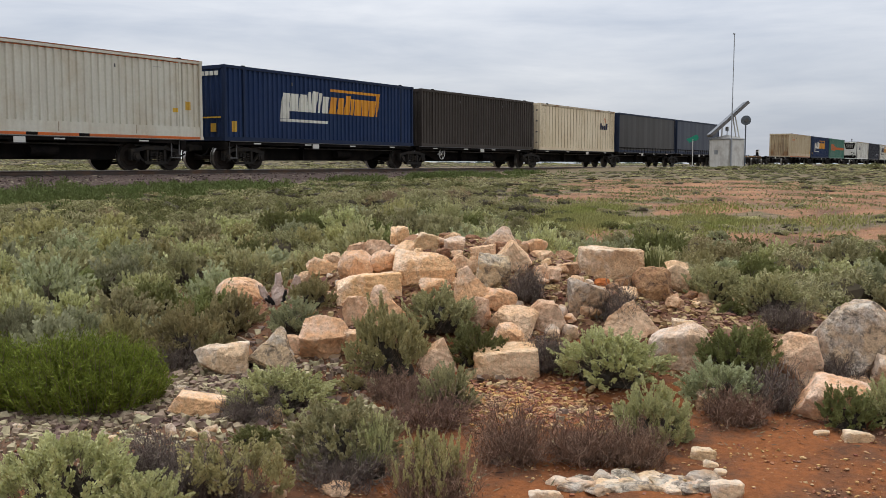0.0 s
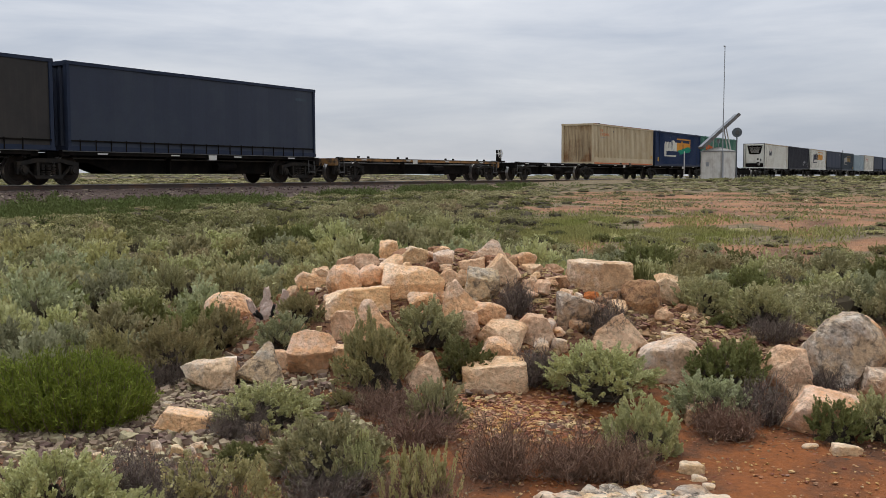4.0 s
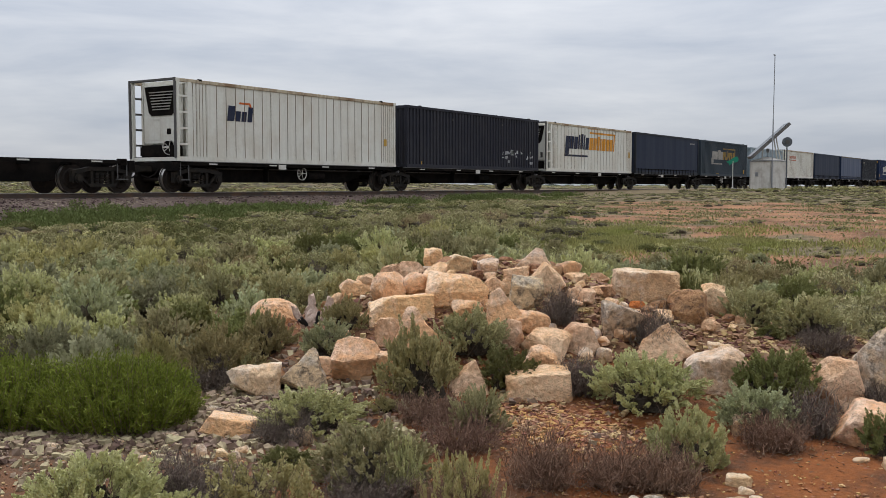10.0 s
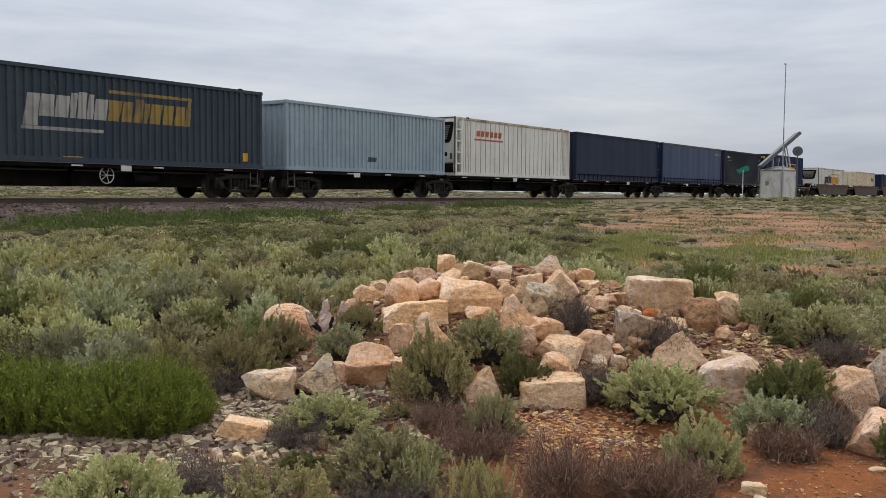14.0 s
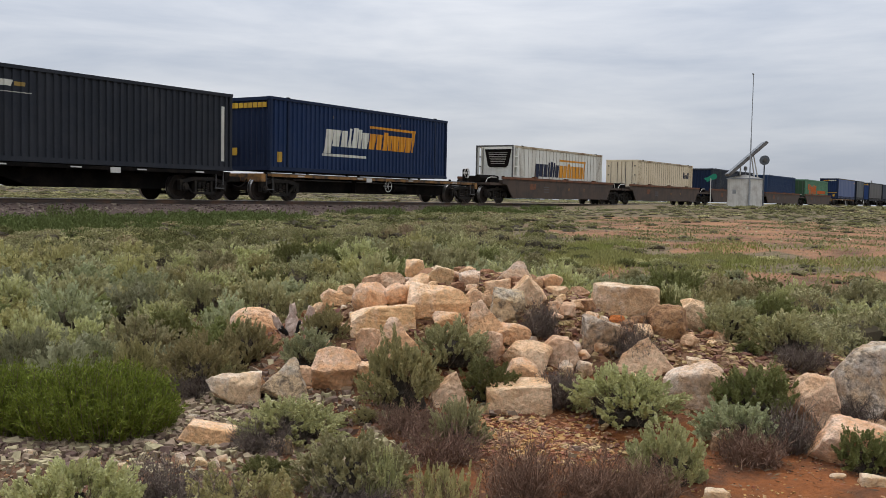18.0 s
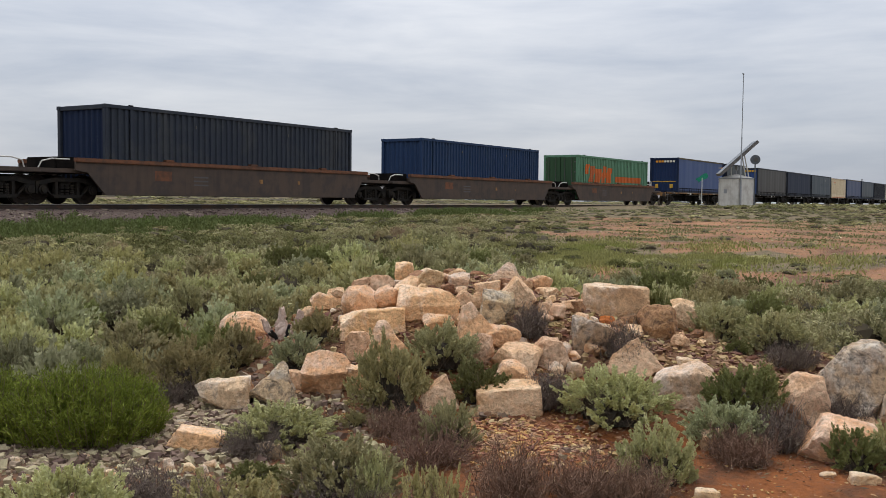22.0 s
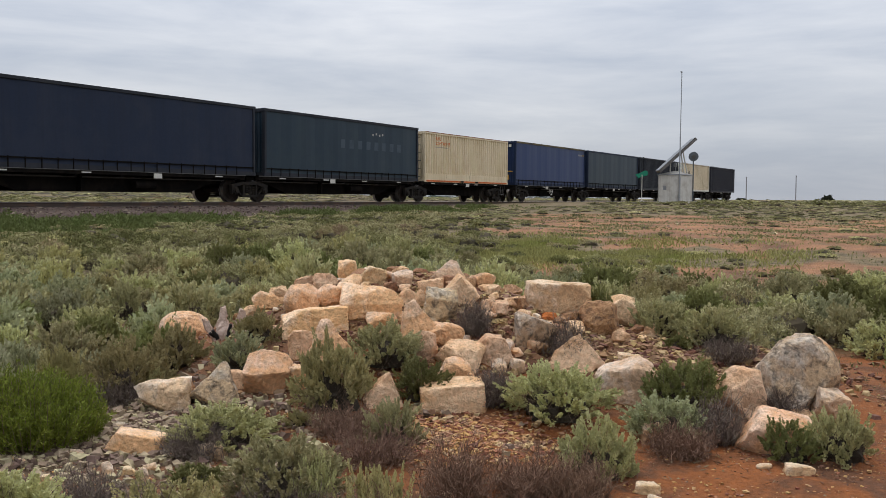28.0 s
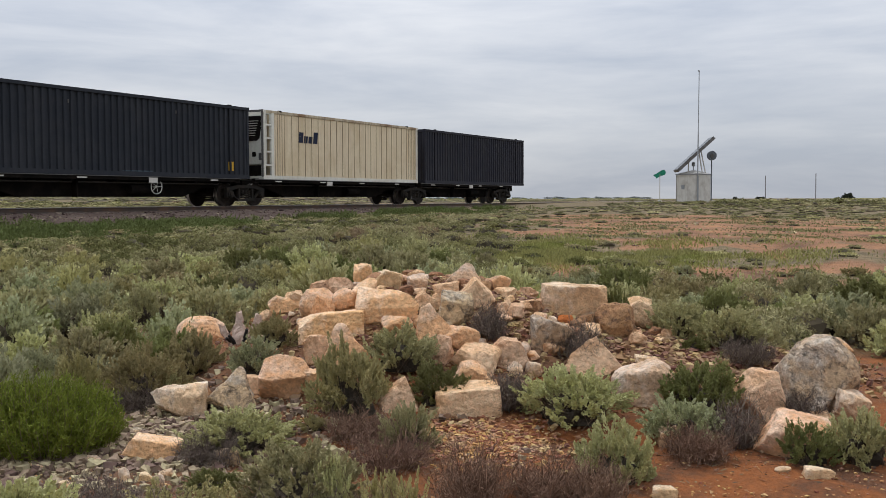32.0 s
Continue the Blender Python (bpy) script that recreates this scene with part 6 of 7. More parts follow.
def shrub_arrays(seed, shoots, leaves, leaf, upright=0.6, spread=0.5, ragged=0.25, aspect=0.64, skirt=0.04):
    """Leaves of a rounded saltbush of unit radius and height: branches end in fans of plumes, each plume closely leaved, with open gaps between the fans."""
    rng = np.random.default_rng(seed)
    per = 6
    fans = max(9, shoots // per)
    k = np.arange(fans)
    caz = k * 2.39996 + rng.normal(scale=0.25, size=fans)
    up = np.clip((k + 0.5) / fans * 1.02 - 0.04 + rng.normal(scale=0.05, size=fans), -0.05, 1.0)
    flat = np.sqrt(1 - up ** 2)
    out = np.stack([flat * np.cos(caz), flat * np.sin(caz), up], -1)
    cen = out * (rng.uniform(0.66, 1.0, (fans, 1)) - 0.05)
    cen[:, 2] = skirt + cen[:, 2] * (1 - skirt)
    j = np.repeat(k, per)
    foot = cen[j] * 0.74 + rng.normal(scale=0.5 / math.sqrt(fans), size=(len(j), 3)) * (1, 1, 0.7)
    way = out[j] * (1 - upright) + np.array([0, 0, upright]) + rng.normal(scale=0.24, size=(len(j), 3))
    way /= np.linalg.norm(way, axis=1)[:, None]
    long = (1.45 / math.sqrt(fans)) * rng.uniform(0.75, 1.25, len(j)) * (1 + ragged * rng.normal(size=len(j)))
    tip = foot + way * long[:, None]
    i = rng.integers(0, len(j), leaves)
    u = rng.random(leaves) ** 0.75
    ring = np.cross(way[i], rng.normal(size=(leaves, 3)))
    ring /= np.linalg.norm(ring, axis=1)[:, None] + 1e-9
    thick = 0.10 * long[i] * (1.15 - u)
    pos = foot[i] + way[i] * (long[i] * u)[:, None] + ring * thick[:, None]
    d = way[i] * 0.85 + ring * rng.uniform(0.2, 1.0, (leaves, 1)) * (1.5 * spread) + rng.normal(scale=0.15, size=(leaves, 3))
    ln = leaf * (0.65 + 0.7 * rng.random(leaves)) * (1.2 - 0.55 * u)
    v, q = leaf_quads(pos, d, ln, ln * aspect, rng)
    size = np.array([1 / np.percentile(np.hypot(v[:, 0], v[:, 1]), 97)] * 2 + [1 / np.percentile(v[:, 2], 98.5)])
    v = v * size
    v[:, 2] = np.maximum(v[:, 2], 0.01)
    return v, q, tip * size


def mound_leaves(seed, lumps, leaves, leaf):
    """Leaf triangles of a low bush seen from afar: a cluster of leafy lumps, tips upturned, with gaps between them."""
    rng = np.random.default_rng(seed)
    r = 0.78 * np.sqrt((np.arange(lumps) + 0.5) / lumps)
    a = np.arange(lumps) * 2.39996 + rng.normal(scale=0.3, size=lumps)
    size = rng.uniform(0.2, 0.36, lumps)
    cen = np.stack([r * np.cos(a), r * np.sin(a), (0.78 - 0.62 * r ** 2) * rng.uniform(0.55, 1.0, lumps)], -1)
    k = rng.integers(0, lumps, leaves)
    nz = rng.uniform(-0.25, 1, leaves)
    b = rng.random(leaves) * 6.283
    n = np.stack([np.sqrt(1 - nz ** 2) * np.cos(b), np.sqrt(1 - nz ** 2) * np.sin(b), nz], -1)
    pos = cen[k] + n * (size[k] * rng.uniform(0.7, 1.05, leaves))[:, None]
    pos[:, 2] = np.maximum(pos[:, 2], 0.02)
    n = n + rng.normal(scale=0.4, size=n.shape)
    n /= np.linalg.norm(n, axis=1)[:, None]
    tipward = np.array([0, 0, 0.6]) + rng.normal(scale=0.5, size=n.shape)
    tipward -= n * (n * tipward).sum(1)[:, None] * 0.7
    tipward /= np.linalg.norm(tipward, axis=1)[:, None]
    side = np.cross(n, tipward)
    ln = (leaf * rng.uniform(0.6, 1.4, leaves))[:, None]
    return np.stack([pos - side * ln * 0.34, pos + side * ln * 0.34, pos + tipward * ln], 1), k


def twig_mesh(name, tips, mat, rng, r=0.012, foot=0.12, bend=0.25):
    """Thin three-sided twigs from the foot to each tip, bent once."""
    n = len(tips)
    a = np.concatenate([rng.normal(scale=foot * 0.5, size=(n, 2)), np.zeros((n, 1)) - 0.03], 1)
    m = 0.5 * (a + tips) + rng.normal(scale=bend * 0.12, size=(n, 3))
    m[:, 2] *= 0.8
    ring = []
    for p, k in ((a, 1.0), (m, 0.7), (tips, 0.25)):
        for ang in (0, 2.094, 4.189):
            off = np.zeros((n, 3))
            off[:, 0], off[:, 1] = math.cos(ang) * r * k, math.sin(ang) * r * k
            ring.append(p + off)
    v = np.stack(ring, 1)
    base = 9 * np.arange(n)[:, None]
    q = []
    for s in (0, 3):
        for j in range(3):
            q.append(base + np.array([[s + j, s + (j + 1) % 3, s + 3 + (j + 1) % 3, s + 3 + j]]))
    return array_mesh(name, v.reshape(-1, 3), np.concatenate(q), mat)


KINDS = {}


def shrub_kind(key):
    """Foliage and twig meshes of a kind, in a few variants, made once."""
    if key in KINDS:
        return KINDS[key]
    spec = {
        "salt": (M_SALT, 200, 15000, 0.060, 0.36, 0.55), "yellow": (M_SALT_Y, 200, 15000, 0.060, 0.36, 0.55), "blue": (M_SALT_B, 200, 15000, 0.060, 0.36, 0.55), "dark": (M_SALT_D, 200, 15000, 0.062, 0.4, 0.5),
        "broad": (M_SALT_Y, 330, 27000, 0.044, 0.36, 0.55), "broad_grey": (M_SALT, 330, 27000, 0.044, 0.36, 0.55), "sprig": (M_SALT_Y, 84, 7000, 0.06, 0.85, 0.45),
        "field": (M_SALT, 150, 4000, 0.10, 0.38, 0.55), "field_blue": (M_SALT_B, 150, 4000, 0.10, 0.42, 0.55), "field_yellow": (M_SALT_Y, 150, 4000, 0.10, 0.42, 0.55), "field_dark": (M_SALT_D, 150, 4000, 0.10, 0.5, 0.5),
    }[key]
    mat, tw, lv, leaf, up, spread = spec
    out = []
    for k in range(3):
        seed = 100 * len(KINDS) + k
        v, q, tips = shrub_arrays(seed, tw, lv, leaf, up, spread, skirt=0.08 if lv < 5000 else 0.2)
        rng = np.random.default_rng(seed + 7)
        # the core's dark colour stands for shade between the leaf fans
        out.append((array_mesh("foliage", v, q, mat), twig_mesh("stem_growth", tips[rng.integers(0, len(tips), 170)] * 0.96, M_STEM, rng, 0.007, 0.5), shade_core_mesh("inner_growth", *((0.16, 0.2) if key == "sprig" else (0.5, 0.5)), seed, M_BUSH_SHADE if "field" in key else M_SHADE_CORE)))
    KINDS[key] = out
    return out


def shade_core_mesh(name, w, h, seed, mat=None):
    """A lumpy core for a shrub's dense twigs, with the inside shade painted in."""
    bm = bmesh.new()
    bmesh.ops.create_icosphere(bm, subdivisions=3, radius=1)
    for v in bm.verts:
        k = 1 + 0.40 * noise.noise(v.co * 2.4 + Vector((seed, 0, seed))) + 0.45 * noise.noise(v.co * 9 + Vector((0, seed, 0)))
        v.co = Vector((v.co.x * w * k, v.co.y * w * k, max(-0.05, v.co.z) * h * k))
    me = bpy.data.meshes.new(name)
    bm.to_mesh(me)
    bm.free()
    me.materials.append(mat or M_SHADE_CORE)
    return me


WORDS = {"sprig": "open saltbush of pale upright sprigs", "field_dark": "low dark green saltbush on the plain", "broad": "broad yellow-green saltbush", "broad_grey": "broad grey-green saltbush", "salt": "grey-green saltbush", "yellow": "yellow-green saltbush", "blue": "blue-grey saltbush", "dark": "dark green low shrub", "field": "low grey-green saltbush on the plain",
         "field_blue": "low blue-grey saltbush on the plain", "field_yellow": "low yellowish saltbush on the plain"}


def shrub(x, y, w, h, key, n=0, turn=0.0, label=""):
    fol, br, core = shrub_kind(key)[n % 3]
    thing = tagged(new("shrub"), label or WORDS[key] + (" among the rocks" if math.hypot(x - PILE[0], y - PILE[1]) < 3 else " with woody grey stems"), "shrub", group="saltbushes")
    thing.matrix_basis = pose(x, y, land1(x, y) - 0.01, 0, 0, turn) @ Matrix.Diagonal((w / 2, w / 2, h, 1))
    share("foliage", fol, thing)
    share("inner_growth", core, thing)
    tagged(share("stem_growth", br, thing), kind="stuff")
    return thing


def strands(a, b, r, rng, bend):
    """Thin bent twigs from each a to each b, as three-sided tapering rods."""
    n = len(a)
    m = 0.5 * (a + b) + rng.normal(scale=bend, size=(n, 3))
    ring = []
    for p, k in ((a, 1.0), (m, 0.75), (b, 0.35)):
        for ang in (0, 2.094, 4.189):
            ring.append(p + np.array([math.cos(ang) * k, math.sin(ang) * k, 0]) * np.asarray(r).reshape(-1, 1))
    base = 9 * np.arange(n)[:, None]
    q = [base + np.array([[s + j, s + (j + 1) % 3, s + 3 + (j + 1) % 3, s + 3 + j]]) for s in (0, 3) for j in range(3)]
    return np.stack(ring, 1).reshape(-1, 3), np.concatenate(q), m


def twig_bush(x, y, w, h, mat, label, seed, n=190):
    """A leafless bush: bent stems from the foot, side twigs on them, fine sprays on those."""
    rng = np.random.default_rng(seed)
    w *= 1.35
    az, el = rng.random(n) * 6.283, np.arccos(rng.random(n) * 0.85 + 0.1)
    tip = np.stack([np.sin(el) * np.cos(az) * w / 2, np.sin(el) * np.sin(az) * w / 2, np.cos(el) * h], -1) * (0.45 + 0.5 * rng.random((n, 1)))
    tip[:, 2] = np.abs(tip[:, 2]) + 0.03
    foot = np.concatenate([tip[:, :2] * 0.35 + rng.normal(scale=0.07 * w, size=(n, 2)), np.full((n, 1), -0.02)], 1)
    v1, q1, mid = strands(foot, tip, 0.003, rng, 0.03)
    j = rng.integers(0, n, 1000)
    u = rng.random((1000, 1))
    a = np.where(u < 0.5, foot[j] + (mid[j] - foot[j]) * 2 * u, mid[j] + (tip[j] - mid[j]) * (2 * u - 1))
    way = rng.normal(size=(1000, 3)) + (tip[j] - foot[j]) / h * 1.1 + (0, 0, 0.5)
    b = a + way / np.linalg.norm(way, axis=1)[:, None] * rng.uniform(0.04, 0.13, (1000, 1))
    b[:, 2] = np.abs(b[:, 2])
    v2, q2, m2 = strands(a, b, 0.0021, rng, 0.012)
    thing = tagged(new("dry_bush"), label, "shrub", group="dry bushes")
    thing.matrix_basis = pose(x, y, land1(x, y))
    tagged(share("twig_growth", array_mesh("twig_growth", v1, q1, mat), thing), kind="stuff")
    tagged(share("side_growth", array_mesh("side_growth", v2, q2, mat), thing), kind="stuff")
    k = rng.integers(0, 1000, 2600)
    v, q = leaf_quads(m2[k] + (b[k] - m2[k]) * rng.random((2600, 1)), rng.normal(size=(2600, 3)) + (0, 0, 0.6), 0.012 + 0.028 * rng.random(2600), np.full(2600, 0.0035), rng)
    tagged(share("fine_growth", array_mesh("fine_growth", v, q, mat), thing), kind="stuff")
    return thing


def feathery_bush(x, y, w, d, h, seed, n=900, label="bright green feathery bush at the edge of pale gravel"):
    """A dense bush of fine upright green sprigs, each closely set with thread-like leaves."""
    rng = np.random.default_rng(seed)
    a, r = rng.random(n) * 6.283, np.sqrt(rng.random(n))
    c, s = PILE_WAY
    foot = np.stack([r * np.cos(a) * w * 0.44, r * np.sin(a) * d * 0.44, np.zeros(n)], -1)
    tall = h * (1.0 - 0.5 * r ** 3) * rng.uniform(0.62, 1.08, n)
    lean = np.stack([np.cos(a) * r * 0.22 * h, np.sin(a) * r * 0.22 * h, tall], -1) + rng.normal(scale=0.045, size=(n, 3)) * (1, 1, 0.4)
    spin = np.array([[s, -c, 0], [c, s, 0], [0, 0, 1]])
    foot, lean = foot @ spin, lean @ spin
    m = 62 * n
    k = np.repeat(np.arange(n), 62)
    u = 0.22 + 0.78 * rng.random(m) ** 0.8
    pos = foot[k] + lean[k] * u[:, None] + rng.normal(scale=0.009, size=(m, 3))
    way = lean[k] / np.linalg.norm(lean[k], axis=1)[:, None] + rng.normal(scale=0.55, size=(m, 3))
    v, q = leaf_quads(pos, way, (0.022 + 0.03 * rng.random(m)) * (1.25 - 0.5 * u), np.full(m, 0.0075), rng)
    thing = tagged(new("green_bush"), label, "shrub")
    thing.matrix_basis = pose(x, y, land1(x, y) - 0.01)
    share("foliage", array_mesh("foliage", v, q, M_FEATHER), thing)
    sv, sq, _ = strands(foot - (0, 0, 0.03), foot + lean, 0.0028, rng, 0.01)
    tagged(share("stem_growth", array_mesh("stem_growth", sv, sq, M_STEM), thing), kind="stuff")
    # solid core behind the sprigs; its dark green carries the painted shade
    inner = shade_core_mesh("inner_growth", 0.5, 0.34, 5)
    inner.materials[0] = M_FEATHER_SHADE
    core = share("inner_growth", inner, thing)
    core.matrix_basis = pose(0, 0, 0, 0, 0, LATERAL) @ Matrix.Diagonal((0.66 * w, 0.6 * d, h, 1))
    return thing


def stump(x, y, w, h):
    """A weathered stump: a split, leaning trunk with a jagged top and charred broken limbs at its foot."""
    rng = np.random.default_rng(77)
    thing = tagged(new("tree_stump"), "pale weathered stump with charred broken limbs among saltbush", "stump")
    thing.matrix_basis = pose(x, y, land1(x, y) - 0.03, 4, -6, LATERAL)
    for name, dx, thick, tall, tilt in (("trunk", 0.0, 0.5, 1.0, 0.1), ("split_limb", 0.42, 0.32, 0.8, 0.45), ("split_limb", -0.36, 0.26, 0.62, -0.3)):
        bm = bmesh.new()
        rows = []
        for k in range(8):
            u = k / 7
            r = w * thick * (1.0 - 0.45 * u + 0.18 * math.sin(5 * u + dx * 9))
            rows.append([bm.verts.new((dx * w + tilt * h * u + r * (1 + 0.22 * rng.normal()) * math.cos(a), 0.8 * r * (1 + 0.2 * rng.normal()) * math.sin(a), tall * h * u + (0.3 * h * rng.random() if k == 7 else 0))) for a in np.arange(9) * 0.698])
        for p, q in zip(rows, rows[1:]):
            for i in range(9):
                bm.faces.new((p[i], p[(i + 1) % 9], q[(i + 1) % 9], q[i]))
        bm.faces.new(rows[-1])
        part(name, bm, M_STUMP, thing)
    for k in range(4):
        a = 1.1 + 1.5 * k
        part("charred_limb", rod((0.3 * w * math.cos(a), 0.3 * w * math.sin(a), 0.02), (0.75 * w * math.cos(a), -0.7 * w * abs(math.sin(a)), 0.06 + 0.03 * k), 0.022, 7, 0.012), M_CHAR, thing)


shrub(4.048, 3.137, 0.674, 0.336, "broad_grey", 0, 0)
shrub(5.424, 3.777, 0.593, 0.466, "yellow", 1, 67)
shrub(6.053, 3.766, 0.546, 0.309, "salt", 2, 134)
shrub(5.840, 3.336, 0.445, 0.255, "dark", 3, 201)
shrub(5.142, 3.138, 0.393, 0.282, "salt", 4, 268)
shrub(6.146, 2.454, 0.803, 0.327, "broad_grey", 5, 335)
shrub(6.794, 1.768, 0.628, 0.352, "dark", 6, 42)
shrub(6.221, 1.721, 0.552, 0.269, "blue", 7, 109)
shrub(5.304, 1.856, 0.484, 0.335, "salt", 8, 176)
shrub(6.141, 0.928, 0.388, 0.230, "dark", 9, 243)
shrub(6.328, 0.662, 0.478, 0.304, "salt", 10, 310)
shrub(4.629, 4.058, 0.720, 0.242, "broad_grey", 11, 17)
shrub(3.903, 2.469, 0.376, 0.349, "sprig", 12, 84)
shrub(3.340, 3.256, 0.558, 0.294, "sprig", 13, 151)
shrub(2.770, 3.753, 0.764, 0.344, "broad_grey", 14, 218)
shrub(2.881, 3.365, 0.455, 0.228, "salt", 15, 285)
shrub(5.167, 5.439, 0.684, 0.384, "broad", 16, 352)
shrub(5.676, 5.472, 0.498, 0.330, "yellow", 17, 59)
shrub(5.695, 4.852, 0.457, 0.258, "blue", 18, 126)
shrub(6.024, 4.937, 0.408, 0.252, "yellow", 19, 193)
shrub(5.052, 6.047, 0.507, 0.359, "yellow", 20, 260)
shrub(3.982, 3.687, 0.348, 0.116, "dark", 21, 327)
shrub(5.115, 3.852, 0.211, 0.100, "yellow", 22, 34)
shrub(7.976, 2.115, 0.270, 0.100, "dark", 23, 101)
shrub(5.146, 6.744, 0.560, 0.365, "blue", 24, 168)
shrub(4.766, 7.034, 0.593, 0.419, "blue", 25, 235)
shrub(8.348, 8.907, 0.448, 0.435, "salt", 26, 302)
shrub(5.228, 5.317, 0.277, 0.205, "salt", 27, 9)
shrub(3.998, 2.899, 0.235, 0.309, "salt", 28, 76)
shrub(12.888, 2.845, 0.803, 0.432, "salt", 29, 143)
shrub(8.301, 2.359, 0.561, 0.310, "salt", 30, 210)
shrub(8.239, 1.878, 0.706, 0.329, "salt", 31, 277)
shrub(10.699, 1.980, 0.597, 0.300, "blue", 32, 344)
shrub(11.629, 1.599, 0.694, 0.397, "blue", 33, 51)
twig_bush(4.660, 2.427, 0.484, 0.378, M_DRY, "reddish-brown dry twiggy bush on bare soil", 900)
twig_bush(4.841, 2.082, 0.434, 0.255, M_DRY, "reddish-brown dry twiggy bush on bare soil", 901)
twig_bush(4.909, 1.807, 0.318, 0.213, M_DRY, "reddish-brown dry twiggy bush on bare soil", 902)
twig_bush(4.850, 3.101, 0.547, 0.213, M_DRY, "reddish-brown dry twiggy bush on bare soil", 903)
twig_bush(5.147, 3.516, 0.421, 0.164, M_DRY, "reddish-brown dry twiggy bush on bare soil", 904)
twig_bush(3.921, 2.490, 0.430, 0.258, M_DRY, "reddish-brown dry twiggy bush on bare soil", 905)
twig_bush(3.273, 3.760, 0.367, 0.266, M_DEAD, "grey-brown dead bush of tangled twigs", 906)
twig_bush(3.280, 3.391, 0.368, 0.240, M_DEAD, "grey-brown dead bush of tangled twigs", 907)
twig_bush(4.375, 4.060, 0.378, 0.137, M_DEAD, "grey-brown dead bush of tangled twigs", 908)
twig_bush(6.282, 1.399, 0.375, 0.302, M_DEAD, "grey-brown dead bush of tangled twigs", 909)
twig_bush(5.919, 1.535, 0.396, 0.198, M_DRY, "reddish-brown dry twiggy bush on bare soil", 910)
twig_bush(7.042, 2.755, 0.365, 0.296, M_DEAD, "grey-brown dead bush of tangled twigs", 911)
twig_bush(6.044, 2.887, 0.307, 0.247, M_DEAD, "grey-brown dead bush of tangled twigs", 912)
twig_bush(6.752, 3.407, 0.231, 0.269, M_DEAD, "grey-brown dead bush of tangled twigs", 913)
twig_bush(7.150, 1.189, 0.331, 0.190, M_DEAD, "grey-brown dead bush of tangled twigs", 914)
twig_bush(4.955, 5.366, 0.388, 0.168, M_DEAD, "grey-brown dead bush of tangled twigs", 915)
twig_bush(10.017, 10.926, 0.693, 0.353, M_DEAD, "grey-brown dead bush of tangled twigs", 916)
twig_bush(7.928, 1.689, 0.421, 0.152, M_DEAD, "grey-brown dead bush of tangled twigs", 917)
twig_bush(3.845, 2.977, 0.505, 0.145, M_DEAD, "grey-brown dead bush of tangled twigs", 918)
shrub(7.989, 2.801, 0.24, 0.342, "dark", 1, 40, "small dark green plant behind a pale block on the heap")
feathery_bush(4.02, 5.18, 0.98, 0.8, 0.46, 41)
feathery_bush(3.62, 5.85, 1.0, 0.8, 0.45, 43, 800)
feathery_bush(12.22, 9.37, 0.75, 0.6, 0.17, 47, 300, "low patch of fresh green growth behind the rock heap")
stump(6.212, 5.452, 0.15, 0.24)


